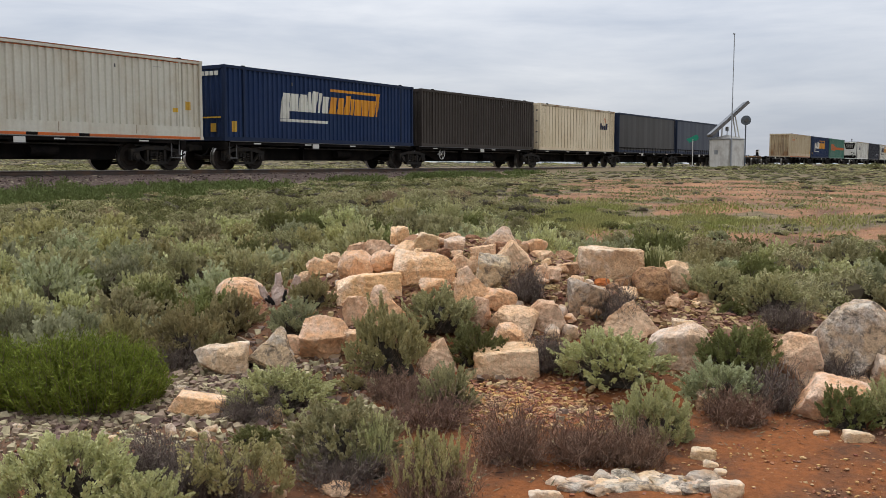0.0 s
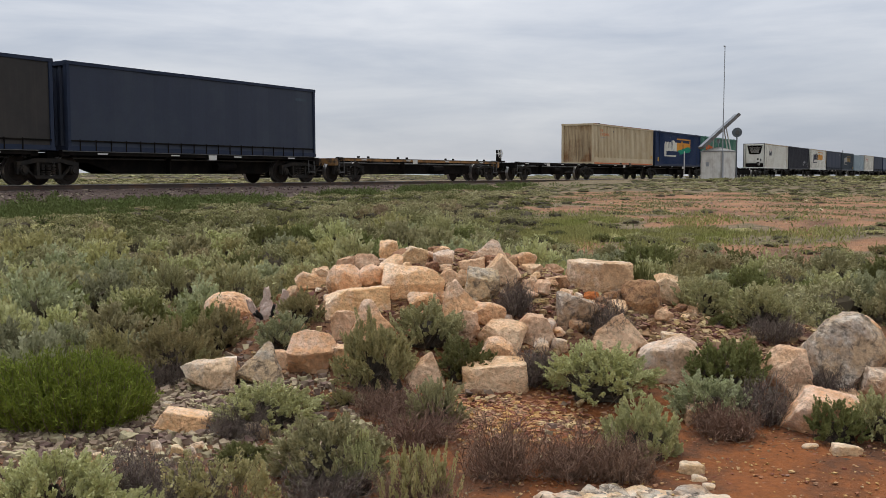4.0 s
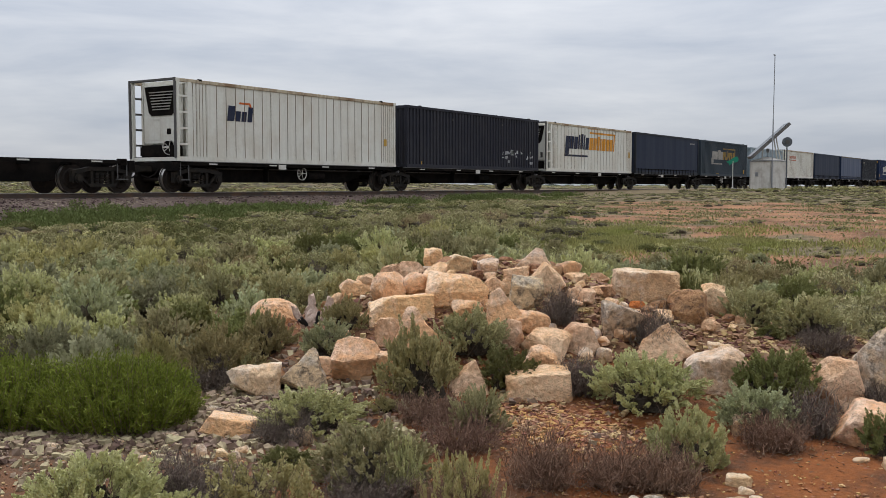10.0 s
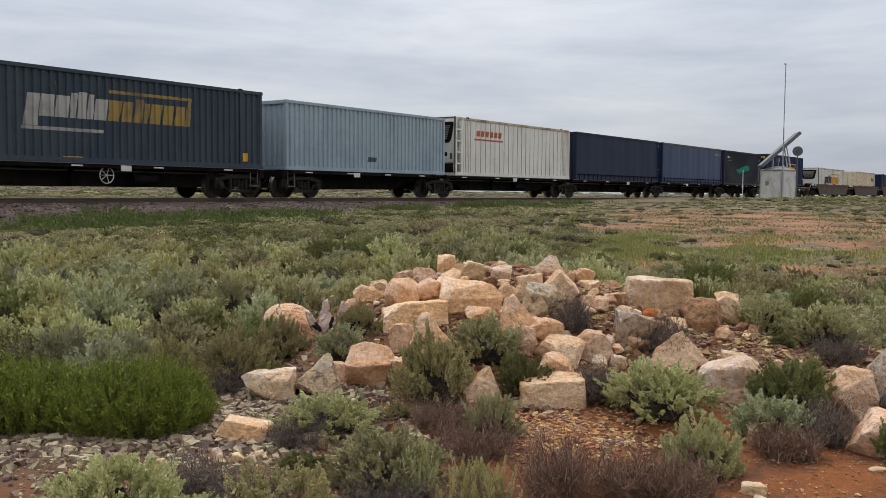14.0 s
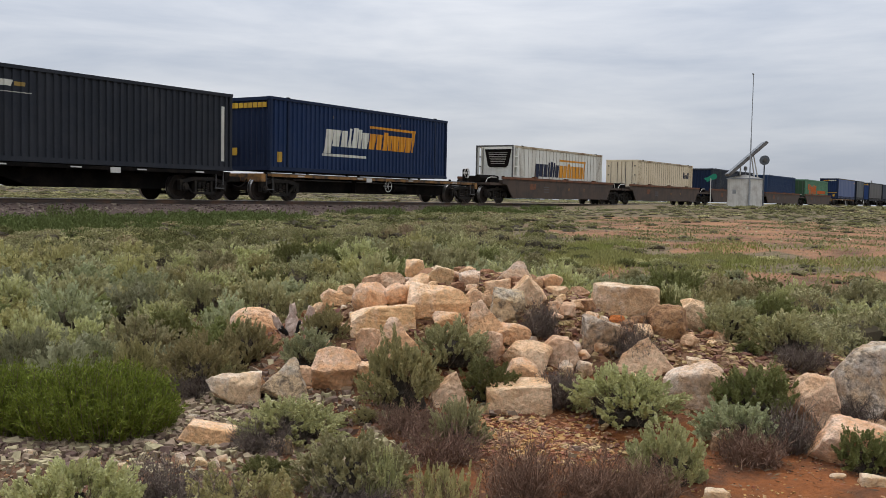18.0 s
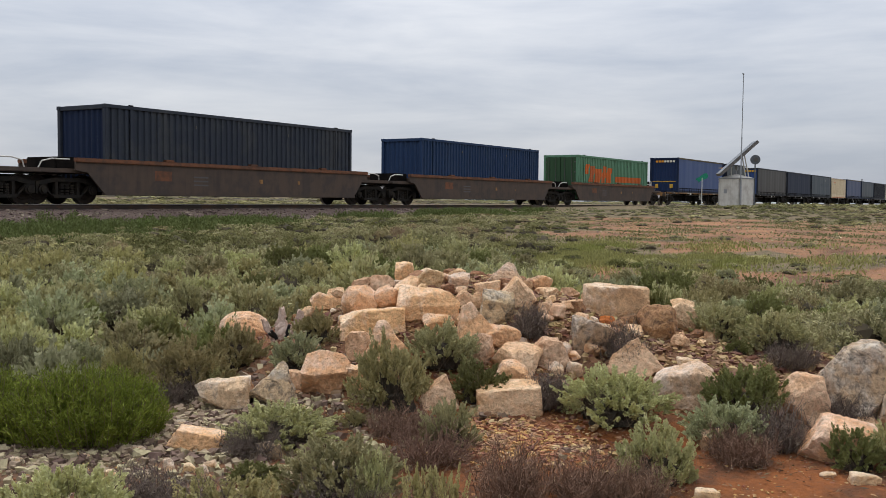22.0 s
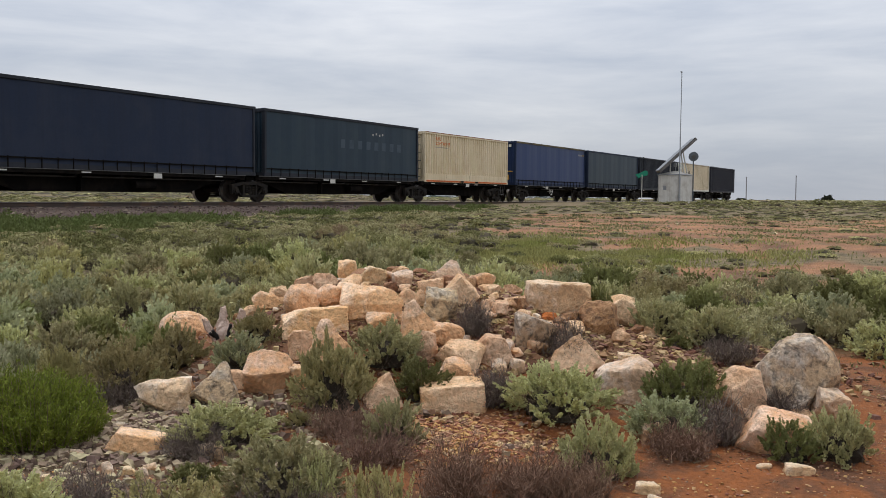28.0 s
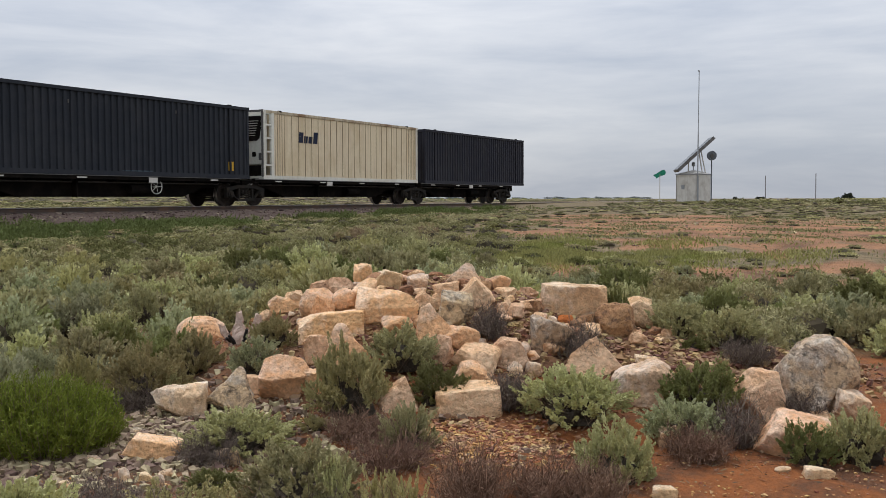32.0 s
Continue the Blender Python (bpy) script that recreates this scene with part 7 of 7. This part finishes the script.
def scatter_field():
    """Saltbush over the plain: the nearer ones each a thing, the rest one field per belt."""
    rng = np.random.default_rng(21)
    taken = [(o.matrix_basis.translation.x, o.matrix_basis.translation.y) for o in scene.objects if o.parent is None and o.name.split(".")[0] in ("shrub", "green_bush", "dry_bush")]
    taken = np.array(taken)
    made = 0
    while made < 290:
        a = rng.uniform(0.42, 1.62)
        r = (6.6 if a < 0.84 else 8.6) + 10.5 * rng.random() ** 0.85
        x, y = r * math.sin(a), r * math.cos(a)
        u = (x - PILE[0]) * PILE_WAY[1] - (y - PILE[1]) * PILE_WAY[0]
        v = (x - PILE[0]) * PILE_WAY[0] + (y - PILE[1]) * PILE_WAY[1]
        if (abs(u) < 2.2 and -2.5 < v < 1.3) or (u > 1.2 and u < 4.2 and v < 0.3) or rng.random() < 1.8 * bare(x, y) or np.hypot(*(taken - (x, y)).T).min() < 0.36:
            continue
        w = rng.uniform(0.4, 0.95) * (1 - 0.45 * low_growth(x, y))
        shrub(x, y, w, w * rng.uniform(0.42, 0.62) * (1 - 0.4 * low_growth(x, y)), str(rng.choice(["field", "field", "field_blue", "field_yellow", "field_dark"], p=[0.32, 0.12, 0.26, 0.18, 0.12])), int(rng.integers(3)), float(rng.uniform(0, 360)))
        taken = np.concatenate([taken, [(x, y)]])
        made += 1
    # nearest, farthest, spacing, leaves of a bush, leaf, widths, height to width
    belts = ((8.6, 17, 0.60, 1500, 0.072, (0.5, 1.0), 0.52), (17, 24, 0.64, 1200, 0.088, (0.5, 1.05), 0.46), (24, 38, 0.70, 420, 0.13, (0.5, 1.1), 0.36), (38, 64, 0.9, 110, 0.24, (0.6, 1.3), 0.26), (64, 190, 2.1, 26, 0.28, (1.2, 2.8), 0.09))
    for r0, r1, gap, leaves, leaf, (w0, w1), low in belts:
        core_scale = 0.66
        protos = [mound_leaves(500 + k, 13 if r0 < 24 else 8, leaves, leaf) for k in range(6)]
        gx, gy = np.meshgrid(np.arange(0, r1, gap), np.arange(-0.05 * r1, r1, gap))
        gx, gy = gx.ravel() + rng.uniform(-0.42, 0.42, gx.size) * gap, gy.ravel() + rng.uniform(-0.42, 0.42, gy.size) * gap
        r, a = np.hypot(gx, gy), np.arctan2(gx, gy)
        u, v = heap_axes(gx, gy)
        ok = (r > r0) & (r < r1) & (a > 0.40) & (a < 1.60) & (rng.random(gx.size) > 1.5 * bare(gx, gy)) & (rng.random(gx.size) < 0.93 - 0.6 * polar_zone(gx, gy, 18.5, 25.5, 62, 86, 2.0, 8.0)) & ((gy < 20.3 + 0.4 * np.sin(gx * 0.8)) | (gy > 36)) & ~((np.abs(u) < 2.3) & (v < 1.4)) & ~((u >= 2.3) & (v < 0.6))
        gx, gy = gx[ok], gy[ok]
        if r0 < 15:
            clear = np.array([np.hypot(*(taken - q).T).min() > 0.4 for q in zip(gx, gy)])
            gx, gy = gx[clear], gy[clear]
        yellowish = rng.random(len(gx)) < 0.04
        for tone, mat, pick_of in (("grey", M_BUSHES, ~yellowish), ("yellow", M_SALT_Y, yellowish)):
            x, y = gx[pick_of], gy[pick_of]
            n = len(x)
            w = rng.uniform(w0, w1, n) * (1 - 0.4 * low_growth(x, y))
            h = w * low * rng.uniform(0.7, 1.3, n) * (1 - 0.45 * low_growth(x, y)) * np.interp(y, (14, 19), (1, 0.6))
            pick, yaw = rng.integers(0, 6, n), rng.random(n) * 6.283
            v = np.stack([p for p, _ in protos])[pick]
            lump = np.stack([k for _, k in protos])[pick]
            v = rotate_rows(v, yaw[:, None, None]) * np.stack([w / 2, w / 2, h], -1)[:, None, None] + np.stack([x, y, land(x, y)], -1)[:, None, None]
            me = array_mesh("saltbush_field", v.reshape(-1, 3), np.arange(v.size // 3).reshape(-1, 3), mat)
            hue = np.clip(0.42 + 0.16 * (np.sin(x * 0.55 + y * 0.2) + np.sin(y * 0.8 - x * 0.25 + 2)) + rng.normal(0, 0.2, n), 0, 1)
            me.attributes.new("bush_tone", "FLOAT", "POINT").data.foreach_set("value", np.repeat(np.clip(hue[:, None] + 0.09 * np.sin(lump * 2.7 + hue[:, None] * 40), 0, 1).ravel(), 3).astype(np.float32))
            # a dark dome in each bush, coloured as the shade below its leaves
            dome = np.array([(core_scale * math.cos(a), core_scale * math.sin(a), 0.02) for a in np.arange(6) * 1.0472] + [(0.8 * core_scale * math.cos(a), 0.8 * core_scale * math.sin(a), 0.62 * core_scale) for a in np.arange(6) * 1.0472 + 0.5] + [(0, 0, core_scale)])
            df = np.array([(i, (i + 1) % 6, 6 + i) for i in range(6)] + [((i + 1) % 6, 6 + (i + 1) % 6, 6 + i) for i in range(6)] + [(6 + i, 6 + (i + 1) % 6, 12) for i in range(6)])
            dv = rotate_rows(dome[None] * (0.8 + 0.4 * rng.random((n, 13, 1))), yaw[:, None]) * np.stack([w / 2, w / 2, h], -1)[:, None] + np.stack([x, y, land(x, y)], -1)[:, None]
            tagged(new("saltbush_shade_cores", array_mesh("saltbush_shade_cores", dv.reshape(-1, 3), (df[None] + 13 * np.arange(n)[:, None, None]).reshape(-1, 3), M_BUSH_SHADE)), "dark cores of twigs and painted shade inside the saltbush on the plain", "shrubs", kind="stuff")
            tagged(new("saltbush_field", me), "low " + tone + "-green saltbush spread over the plain", "shrubs", kind="stuff")
    # thin dry herbs between the bushes
    n = 9000
    r = 9 + 15 * rng.random(n) ** 1.1
    a = rng.uniform(0.40, 1.60, n)
    x, y = r * np.sin(a), r * np.cos(a)
    ok = (rng.random(n) > 1.5 * bare(x, y)) & (y < 21.4) & (np.hypot(x - PILE[0], y - PILE[1]) > 2.6)
    x, y, r = x[ok], y[ok], r[ok]
    n = len(x)
    size = np.interp(r, (9, 20, 55), (0.035, 0.07, 0.17)) * (0.6 + 0.8 * rng.random(n))
    v, q = leaf_quads(np.stack([x, y, land(x, y)], -1), rng.normal(scale=0.9, size=(n, 3)) + (0, 0, 0.8), size, size * 0.5, rng)
    tagged(new("dry_herbs", array_mesh("dry_herbs", v, q, M_HERB)), "thin straw-green herbs between the saltbushes", "grass", kind="stuff")
    # dead leaves and bits of twig round the near bushes
    n = 9000
    u, w = rng.uniform(-2.9, 4.0, n), rng.uniform(-4.0, 0.2, n)
    keep = np.sin(u * 3.1 + 1) + np.sin(w * 3.7) + np.sin(u * 1.3 - w * 2.1) + rng.normal(0, 0.5, n) > 0.1
    u, w = u[keep], w[keep]
    x, y = PILE[0] + u * PILE_WAY[1] + w * PILE_WAY[0], PILE[1] - u * PILE_WAY[0] + w * PILE_WAY[1]
    n = len(x)
    v, q = leaf_quads(np.stack([x, y, land(x, y) + 0.012], -1), rng.normal(size=(n, 3)) * (1, 1, 0.25), 0.02 + 0.06 * rng.random(n) ** 2, 0.004 + 0.008 * rng.random(n), rng)
    tagged(new("leaf_litter", array_mesh("leaf_litter", v, q, M_LITTER)), "brown leaf litter and twig bits on the soil", "litter", kind="stuff")
    # green herbs in clumps along the foot of the bank
    c = 1900
    cx = 9 + 36 * rng.random(c)
    cy = np.where(rng.random(c) < 0.75, 22.0 + rng.normal(0, 0.55, c), 20.4 + rng.normal(0, 0.9, c))
    wave = np.sin(cx * 0.9) + np.sin(cx * 0.37 + 1) + 0.8 * np.sin(cx * 2.3 + cy)
    ok = wave > np.where(cx < 25, -0.35, 0.6)
    cx, cy = cx[ok], cy[ok]
    c = len(cx)
    cw, ch = rng.uniform(0.2, 0.6, c), rng.uniform(0.08, 0.3, c)
    n = 90 * c
    k = np.repeat(np.arange(c), 90)
    d = np.clip(rng.normal(0, 0.5, (n, 2)), -1, 1)
    x, y = cx[k] + d[:, 0] * cw[k], cy[k] + d[:, 1] * cw[k]
    bank = RAIL_Z + np.interp(y - TRACK_Y, (-5.4, -3.6, -3.0, -1.95), (-0.75, -0.44, -0.36, -0.19))
    z = np.where(y > TRACK_Y - 5.4, np.maximum(land(x, y), bank), land(x, y)) + ch[k] * np.clip(1 - (d ** 2).sum(1), 0, 1) * rng.random(n)
    v, q = leaf_quads(np.stack([x, y, z], -1), rng.normal(scale=0.6, size=(n, 3)) + (0, 0, 0.9), 0.05 + 0.09 * rng.random(n), 0.022 + 0.024 * rng.random(n), rng)
    tagged(new("green_herbs", array_mesh("green_herbs", v, q, M_GRASS)), "fresh green herbs in clumps along the foot of the bank", "grass", kind="stuff")
    # olive herbs in a shallow hollow of the plain
    n = 90000
    r, b = rng.normal(21.6, 1.8, n), rng.normal(1.17, 0.11, n)
    x, y = r * np.sin(b), r * np.cos(b)
    ok = (np.sin(x * 1.7 + y) + np.sin(y * 2.3 - x * 0.6) + np.sin(x * 0.7 + 2) + rng.normal(0, 0.6, n) > -0.2) & (rng.random(n) > 0.7 * bare(x, y))
    x, y = x[ok], y[ok]
    n = len(x)
    v, q = leaf_quads(np.stack([x, y, land(x, y) - 0.01], -1), rng.normal(scale=0.5, size=(n, 3)) + (0, 0, 1), 0.04 + 0.1 * rng.random(n), 0.018 + 0.02 * rng.random(n), rng)
    open_v, open_q = v, q
    n = 90000
    r, b = rng.uniform(24.5, 41, n), rng.uniform(1.1, 1.58, n)
    x, y = r * np.sin(b), r * np.cos(b)
    ok = np.array([noise.noise((p * 0.16, q * 2.4, 5)) for p, q in zip(r * b * 6, r * 0.28)]) + rng.normal(0, 0.12, n) > 0.16
    x, y = x[ok], y[ok]
    n = len(x)
    v, q = leaf_quads(np.stack([x, y, land(x, y) - 0.01], -1), rng.normal(size=(n, 3)) * (1, 1, 0.5) + (0, 0, 0.5), 0.03 + 0.08 * rng.random(n), 0.02 + 0.03 * rng.random(n), rng)
    tagged(new("scald_herbs", array_mesh("scald_herbs", v, q, M_HERB)), "thin brownish herbs in streaks on the bare scalds", "grass", kind="stuff")
    v, q = open_v, open_q
    tagged(new("olive_herbs", array_mesh("olive_herbs", v, q, M_OLIVE)), "olive-green grassy herbs in a hollow of the plain", "grass", kind="stuff")


scatter_field()

# ---- trackside hut and far things ----
M_CONCRETE = material("hut_wall", (0.58, 0.56, 0.51), 0.9, var=0.12, scale=1.5, second=(0.46, 0.43, 0.38), amount=0.4, dirt=(0.30, 0.26, 0.22), streak=0.35)
M_GALV = material("galvanised", (0.30, 0.31, 0.32), 0.5, 0.6, var=0.15, scale=4)
M_PANEL_FRAME = material("panel_frame_grey", (0.16, 0.15, 0.14), 0.6, 0.2, var=0.15, scale=4, second=(0.11, 0.10, 0.095), amount=0.5)
M_PANEL = material("solar_cell", (0.10, 0.11, 0.12), 0.35, 0.0, var=0.1, scale=4)
M_DISC = material("disc_dark", (0.10, 0.11, 0.12), 0.6, 0.2, var=0.2, scale=4)
M_FLAG = material("flag_green", (0.015, 0.20, 0.12), 0.7, var=0.15, scale=5)
M_POLE = material("pole_grey", (0.26, 0.26, 0.27), 0.7, var=0.1, scale=2)
HUT = (70.7, 19.3)


def build_hut():
    gz = land1(*HUT) - 0.02
    hut = tagged(new("trackside_hut"), "whitewashed square equipment hut with a flat roof beside the line", "hut")
    hut.matrix_basis = pose(HUT[0], HUT[1], gz, 0, 0, -18)
    w = 0.88
    for k in range(4):
        p = part("wall", box(-w, w, -w, -w + 0.1, 0, 2.0, 0.01), M_CONCRETE, hut)
        p.matrix_basis = pose(0, 0, 0, 0, 0, 90 * k)
    part("roof", box(-w - 0.05, w + 0.05, -w - 0.05, w + 0.05, 2.0, 2.07, 0.01), M_GALV, hut)
    bm = bmesh.new()
    bmesh.ops.create_cone(bm, cap_ends=True, segments=4, radius1=1.22, radius2=0.12, depth=0.26, matrix=pose(0, 0, 2.2, 0, 0, 45))
    part("roof_cap", bm, M_CONCRETE, hut)
    part("base", box(-w - 0.06, w + 0.06, -w - 0.06, w + 0.06, -0.25, 0.06, 0.01), M_CONCRETE, hut)
    part("wall_vent", box(-w - 0.03, -w, 0.15, 0.42, 0.95, 1.25, 0.01), M_GALV, hut)
    part("door_seam", box(-0.7, -0.66, -w - 0.012, -w, 0.1, 1.9), M_GALV, hut)

    mast = tagged(new("radio_mast"), "tall thin radio mast beside the hut", "mast")
    mx, my = HUT[0] - 1.38, HUT[1] - 0.68
    mast.matrix_basis = pose(mx, my, gz)
    part("lower_tube", rod((0, 0, -0.2), (0.05, 0, 4.9), 0.042, 10), M_GALV, mast)
    part("upper_tube", rod((0.05, 0, 4.9), (0.12, 0, 9.3), 0.03, 8), M_GALV, mast)
    part("antenna_head", box(-0.18, 0.22, -0.03, 0.03, 9.25, 9.36, 0.02), M_GALV, mast)

    solar = tagged(new("solar_array"), "tilted grey solar panel array on white legs above the hut", "solar panel")
    solar.matrix_basis = pose(HUT[0], HUT[1], gz + 2.07)
    frame_ob = part("panel_frame", box(-1.0, 1.0, -1.74, 1.74, -0.15, 0.06, 0.01), M_PANEL_FRAME, solar)
    frame_ob.matrix_basis = SOLAR_POSE
    for i in range(2):
        for j in range(4):
            part("panel", box(-0.97 + 0.98 * i, -0.01 + 0.98 * i, -1.69 + 0.85 * j, -0.86 + 0.85 * j, 0.064, 0.075), M_PANEL, frame_ob)
    for a, b in (((0.15, -0.62, 0), (0.05, -0.35, 1.72)), ((0.35, -0.8, 0), (0.2, -0.45, 1.8)), ((-0.3, 0.3, 0), (-0.2, 0.3, 1.05))):
        part("leg", rod(a, b, 0.045, 8), M_PLATE, solar)
    part("junction_box", box(-0.12, 0.12, -0.1, 0.1, 0.55, 0.85, 0.03), M_GALV, solar)
    part("box_post", rod((0, 0, 0), (0, 0, 0.56), 0.03, 8), M_GALV, solar)

    disc = tagged(new("signal_disc"), "dark round signal disc on a slim post", "signal")
    dx, dy = HUT[0] - 0.95, HUT[1] - 1.55
    disc.matrix_basis = pose(dx, dy, gz)
    part("post", rod((0, 0, -0.2), (0, 0, 3.1), 0.045, 8), M_DISC, disc)
    part("disc_face", rod((-0.10, -0.06, 3.32), (0.06, 0.04, 3.32), 0.33, 24), M_DISC, disc)
    part("lens", rod((-0.15, -0.09, 3.32), (-0.10, -0.06, 3.32), 0.15, 16), M_STEEL, disc)


SOLAR_POSE = pose(0, 0, 1.42, -43, 0, 24)
build_hut()


def flag_object():
    x, y = 68.8, 21.2
    z = land1(x, y)
    post = tagged(new("vane_post"), "short white post carrying a green vane by the line", "post")
    post.matrix_basis = pose(x, y, z)
    part("post_tube", rod((0, 0, -0.2), (0, 0, 2.0), 0.03, 8), M_PLATE, post)
    part("post_foot", box(-0.12, 0.12, -0.12, 0.12, -0.1, 0.14, 0.02), M_PLATE, post)
    bm = add_prism(bmesh.new(), [(-0.42, 0.03), (-0.46, 0.17), (-0.2, 0.15), (0.26, 0.2), (0.42, 0.14), (0.44, -0.08), (0.3, -0.2), (-0.16, -0.14), (-0.40, -0.17), (-0.34, -0.06)], -0.012, 0.012)
    me = bpy.data.meshes.new("green_flag")
    bm.to_mesh(me)
    bm.free()
    me.materials.append(M_FLAG)
    return tagged(new("green_vane", me), "small green vane swinging in the wind on its post", "vane"), (x, y, z + 2.02)


FLAG, FLAG_AT = flag_object()


def build_distance():
    for x, y, h in ((254.9, 51.3, 6.2), (257.0, 39.6, 6.6)):
        p = tagged(new("line_pole"), "slim distant telegraph pole on the plain", "pole")
        p.matrix_basis = pose(x, y, land1(x, y) - 0.3)
        part("shaft", rod((0, 0, 0), (0, 0, h), 0.15, 8, 0.11), M_POLE, p)
        part("insulator", box(-0.06, 0.06, -0.16, 0.16, h - 0.1, h + 0.08, 0.02), M_POLE, p)
    rng = np.random.default_rng(3)
    for x, y, w, h in ((228.3, 28.5, 2.6, 1.25), (233.9, 54.0, 1.1, 0.6), (244.9, 50.4, 2.6, 0.6)):
        v, q, tips = shrub_arrays(int(x), 160, 2600, 0.2, 0.3, 0.6)
        b = tagged(new("far_bush"), "dark rounded bush far off on the plain", "shrub")
        b.matrix_basis = pose(x, y, land1(x, y)) @ Matrix.Diagonal((w / 2, w / 2, h, 1))
        share("crown", array_mesh("crown", v, q, M_DARK_BUSH), b)
        share("trunk", twig_mesh("trunk", tips[:30], M_STEM, rng, 0.02), b)
    # low line of scrub on the skyline
    n = 500
    a = rng.uniform(0.35, 1.25, n)
    r = rng.uniform(700, 1100, n)
    x, y = r * np.sin(a), r * np.cos(a)
    proto = shrub_arrays(77, 40, 60, 0.45, 0.4, 0.7)[0].reshape(60, 4, 3)
    w, h = rng.uniform(4, 14, n), rng.uniform(0.3, 1.1, n)
    v = proto[None] * np.stack([w / 2, w / 2, h], -1)[:, None, None] + np.stack([x, y, land(x, y)], -1)[:, None, None]
    me = array_mesh("skyline_scrub", v.reshape(-1, 3), np.arange(v.size // 3).reshape(-1, 4), M_SALT_D)
    tagged(new("skyline_scrub", me), "faint line of scrub along the horizon", "scrub", kind="stuff")

    # far trees behind the line, in loose clumps
    n = 260
    a = rng.uniform(0.45, 1.262, n)
    a = a[np.sin(a * 37) + np.sin(a * 91 + 1) + rng.normal(0, 0.5, n) > -0.5]
    n = len(a)
    r = rng.uniform(1250, 1500, n)
    x, y = r * np.sin(a), r * np.cos(a)
    proto = shrub_arrays(78, 60, 110, 0.42, 0.3, 0.7)[0].reshape(110, 4, 3)
    w, h = rng.uniform(10, 26, n), rng.uniform(1.2, 3.4, n)
    v = proto[None] * np.stack([w / 2, w / 2, h], -1)[:, None, None] + np.stack([x, y, land(x, y)], -1)[:, None, None]
    tagged(new("horizon_trees", array_mesh("horizon_trees", v.reshape(-1, 3), np.arange(v.size // 3).reshape(-1, 4), M_FAR_TREE)), "blue-grey line of trees on the horizon", "trees", kind="stuff")


build_distance()


# ---- what moves ----
def gone(t):
    """Metres that the train has run at t seconds; it gathers speed slowly."""
    return 14.9024 * t + 0.028835 * t * t


def motions():
    # slight surges of the train, in metres
    surge = {0: 0.06, 1: 0.11, 2: 0.05, 3: -0.21, 6: -0.01, 7: -0.15, 8: -0.11, 9: 0.15, 10: 0.06, 11: 0.05, 12: 0.06, 13: -0.02, 14: -0.02, 17: 0.11, 18: 0.13, 19: -0.12, 20: -0.15, 21: -0.03, 22: -0.15, 23: -0.19, 24: 0.22, 25: 0.14, 26: 0.04, 29: 0.16, 30: 0.00, 31: -0.07, 32: -0.10}
    for thing in MOVING:
        m = thing.matrix_basis.copy()
        walk(thing, [(t, pose(-gone(t) - d, 0, 0) @ m) for t, d in surge.items()])
    # wheels roll without slipping; all front and all rear wheelsets share one turn
    lead = {}
    for w in WHEELSETS:
        side = 1 if w.matrix_basis.translation.x > 0 else -1
        if side not in lead:
            rows = []
            for k in range(961):
                t = k / 30
                rows.append((t, pose(0.9 * side, 0, 0, 0, -math.degrees(gone(t) / 0.46), 0)))
            walk(w, rows)
            lead[side] = w
        else:
            src = lead[side].animation_data
            w.rotation_mode = "QUATERNION"
            keys = w.animation_data_create()
            keys.action = src.action
            keys.action_slot = src.action_slot
    rows = []
    for k in range(65):
        t = k * 0.5
        rows.append((t, pose(*FLAG_AT, 0, -24 + 5 * math.sin(1.9 * t) + 3 * math.sin(4.7 * t + 1), -58 + 14 * math.sin(1.3 * t + 0.5))))
    walk(FLAG, rows)


motions()
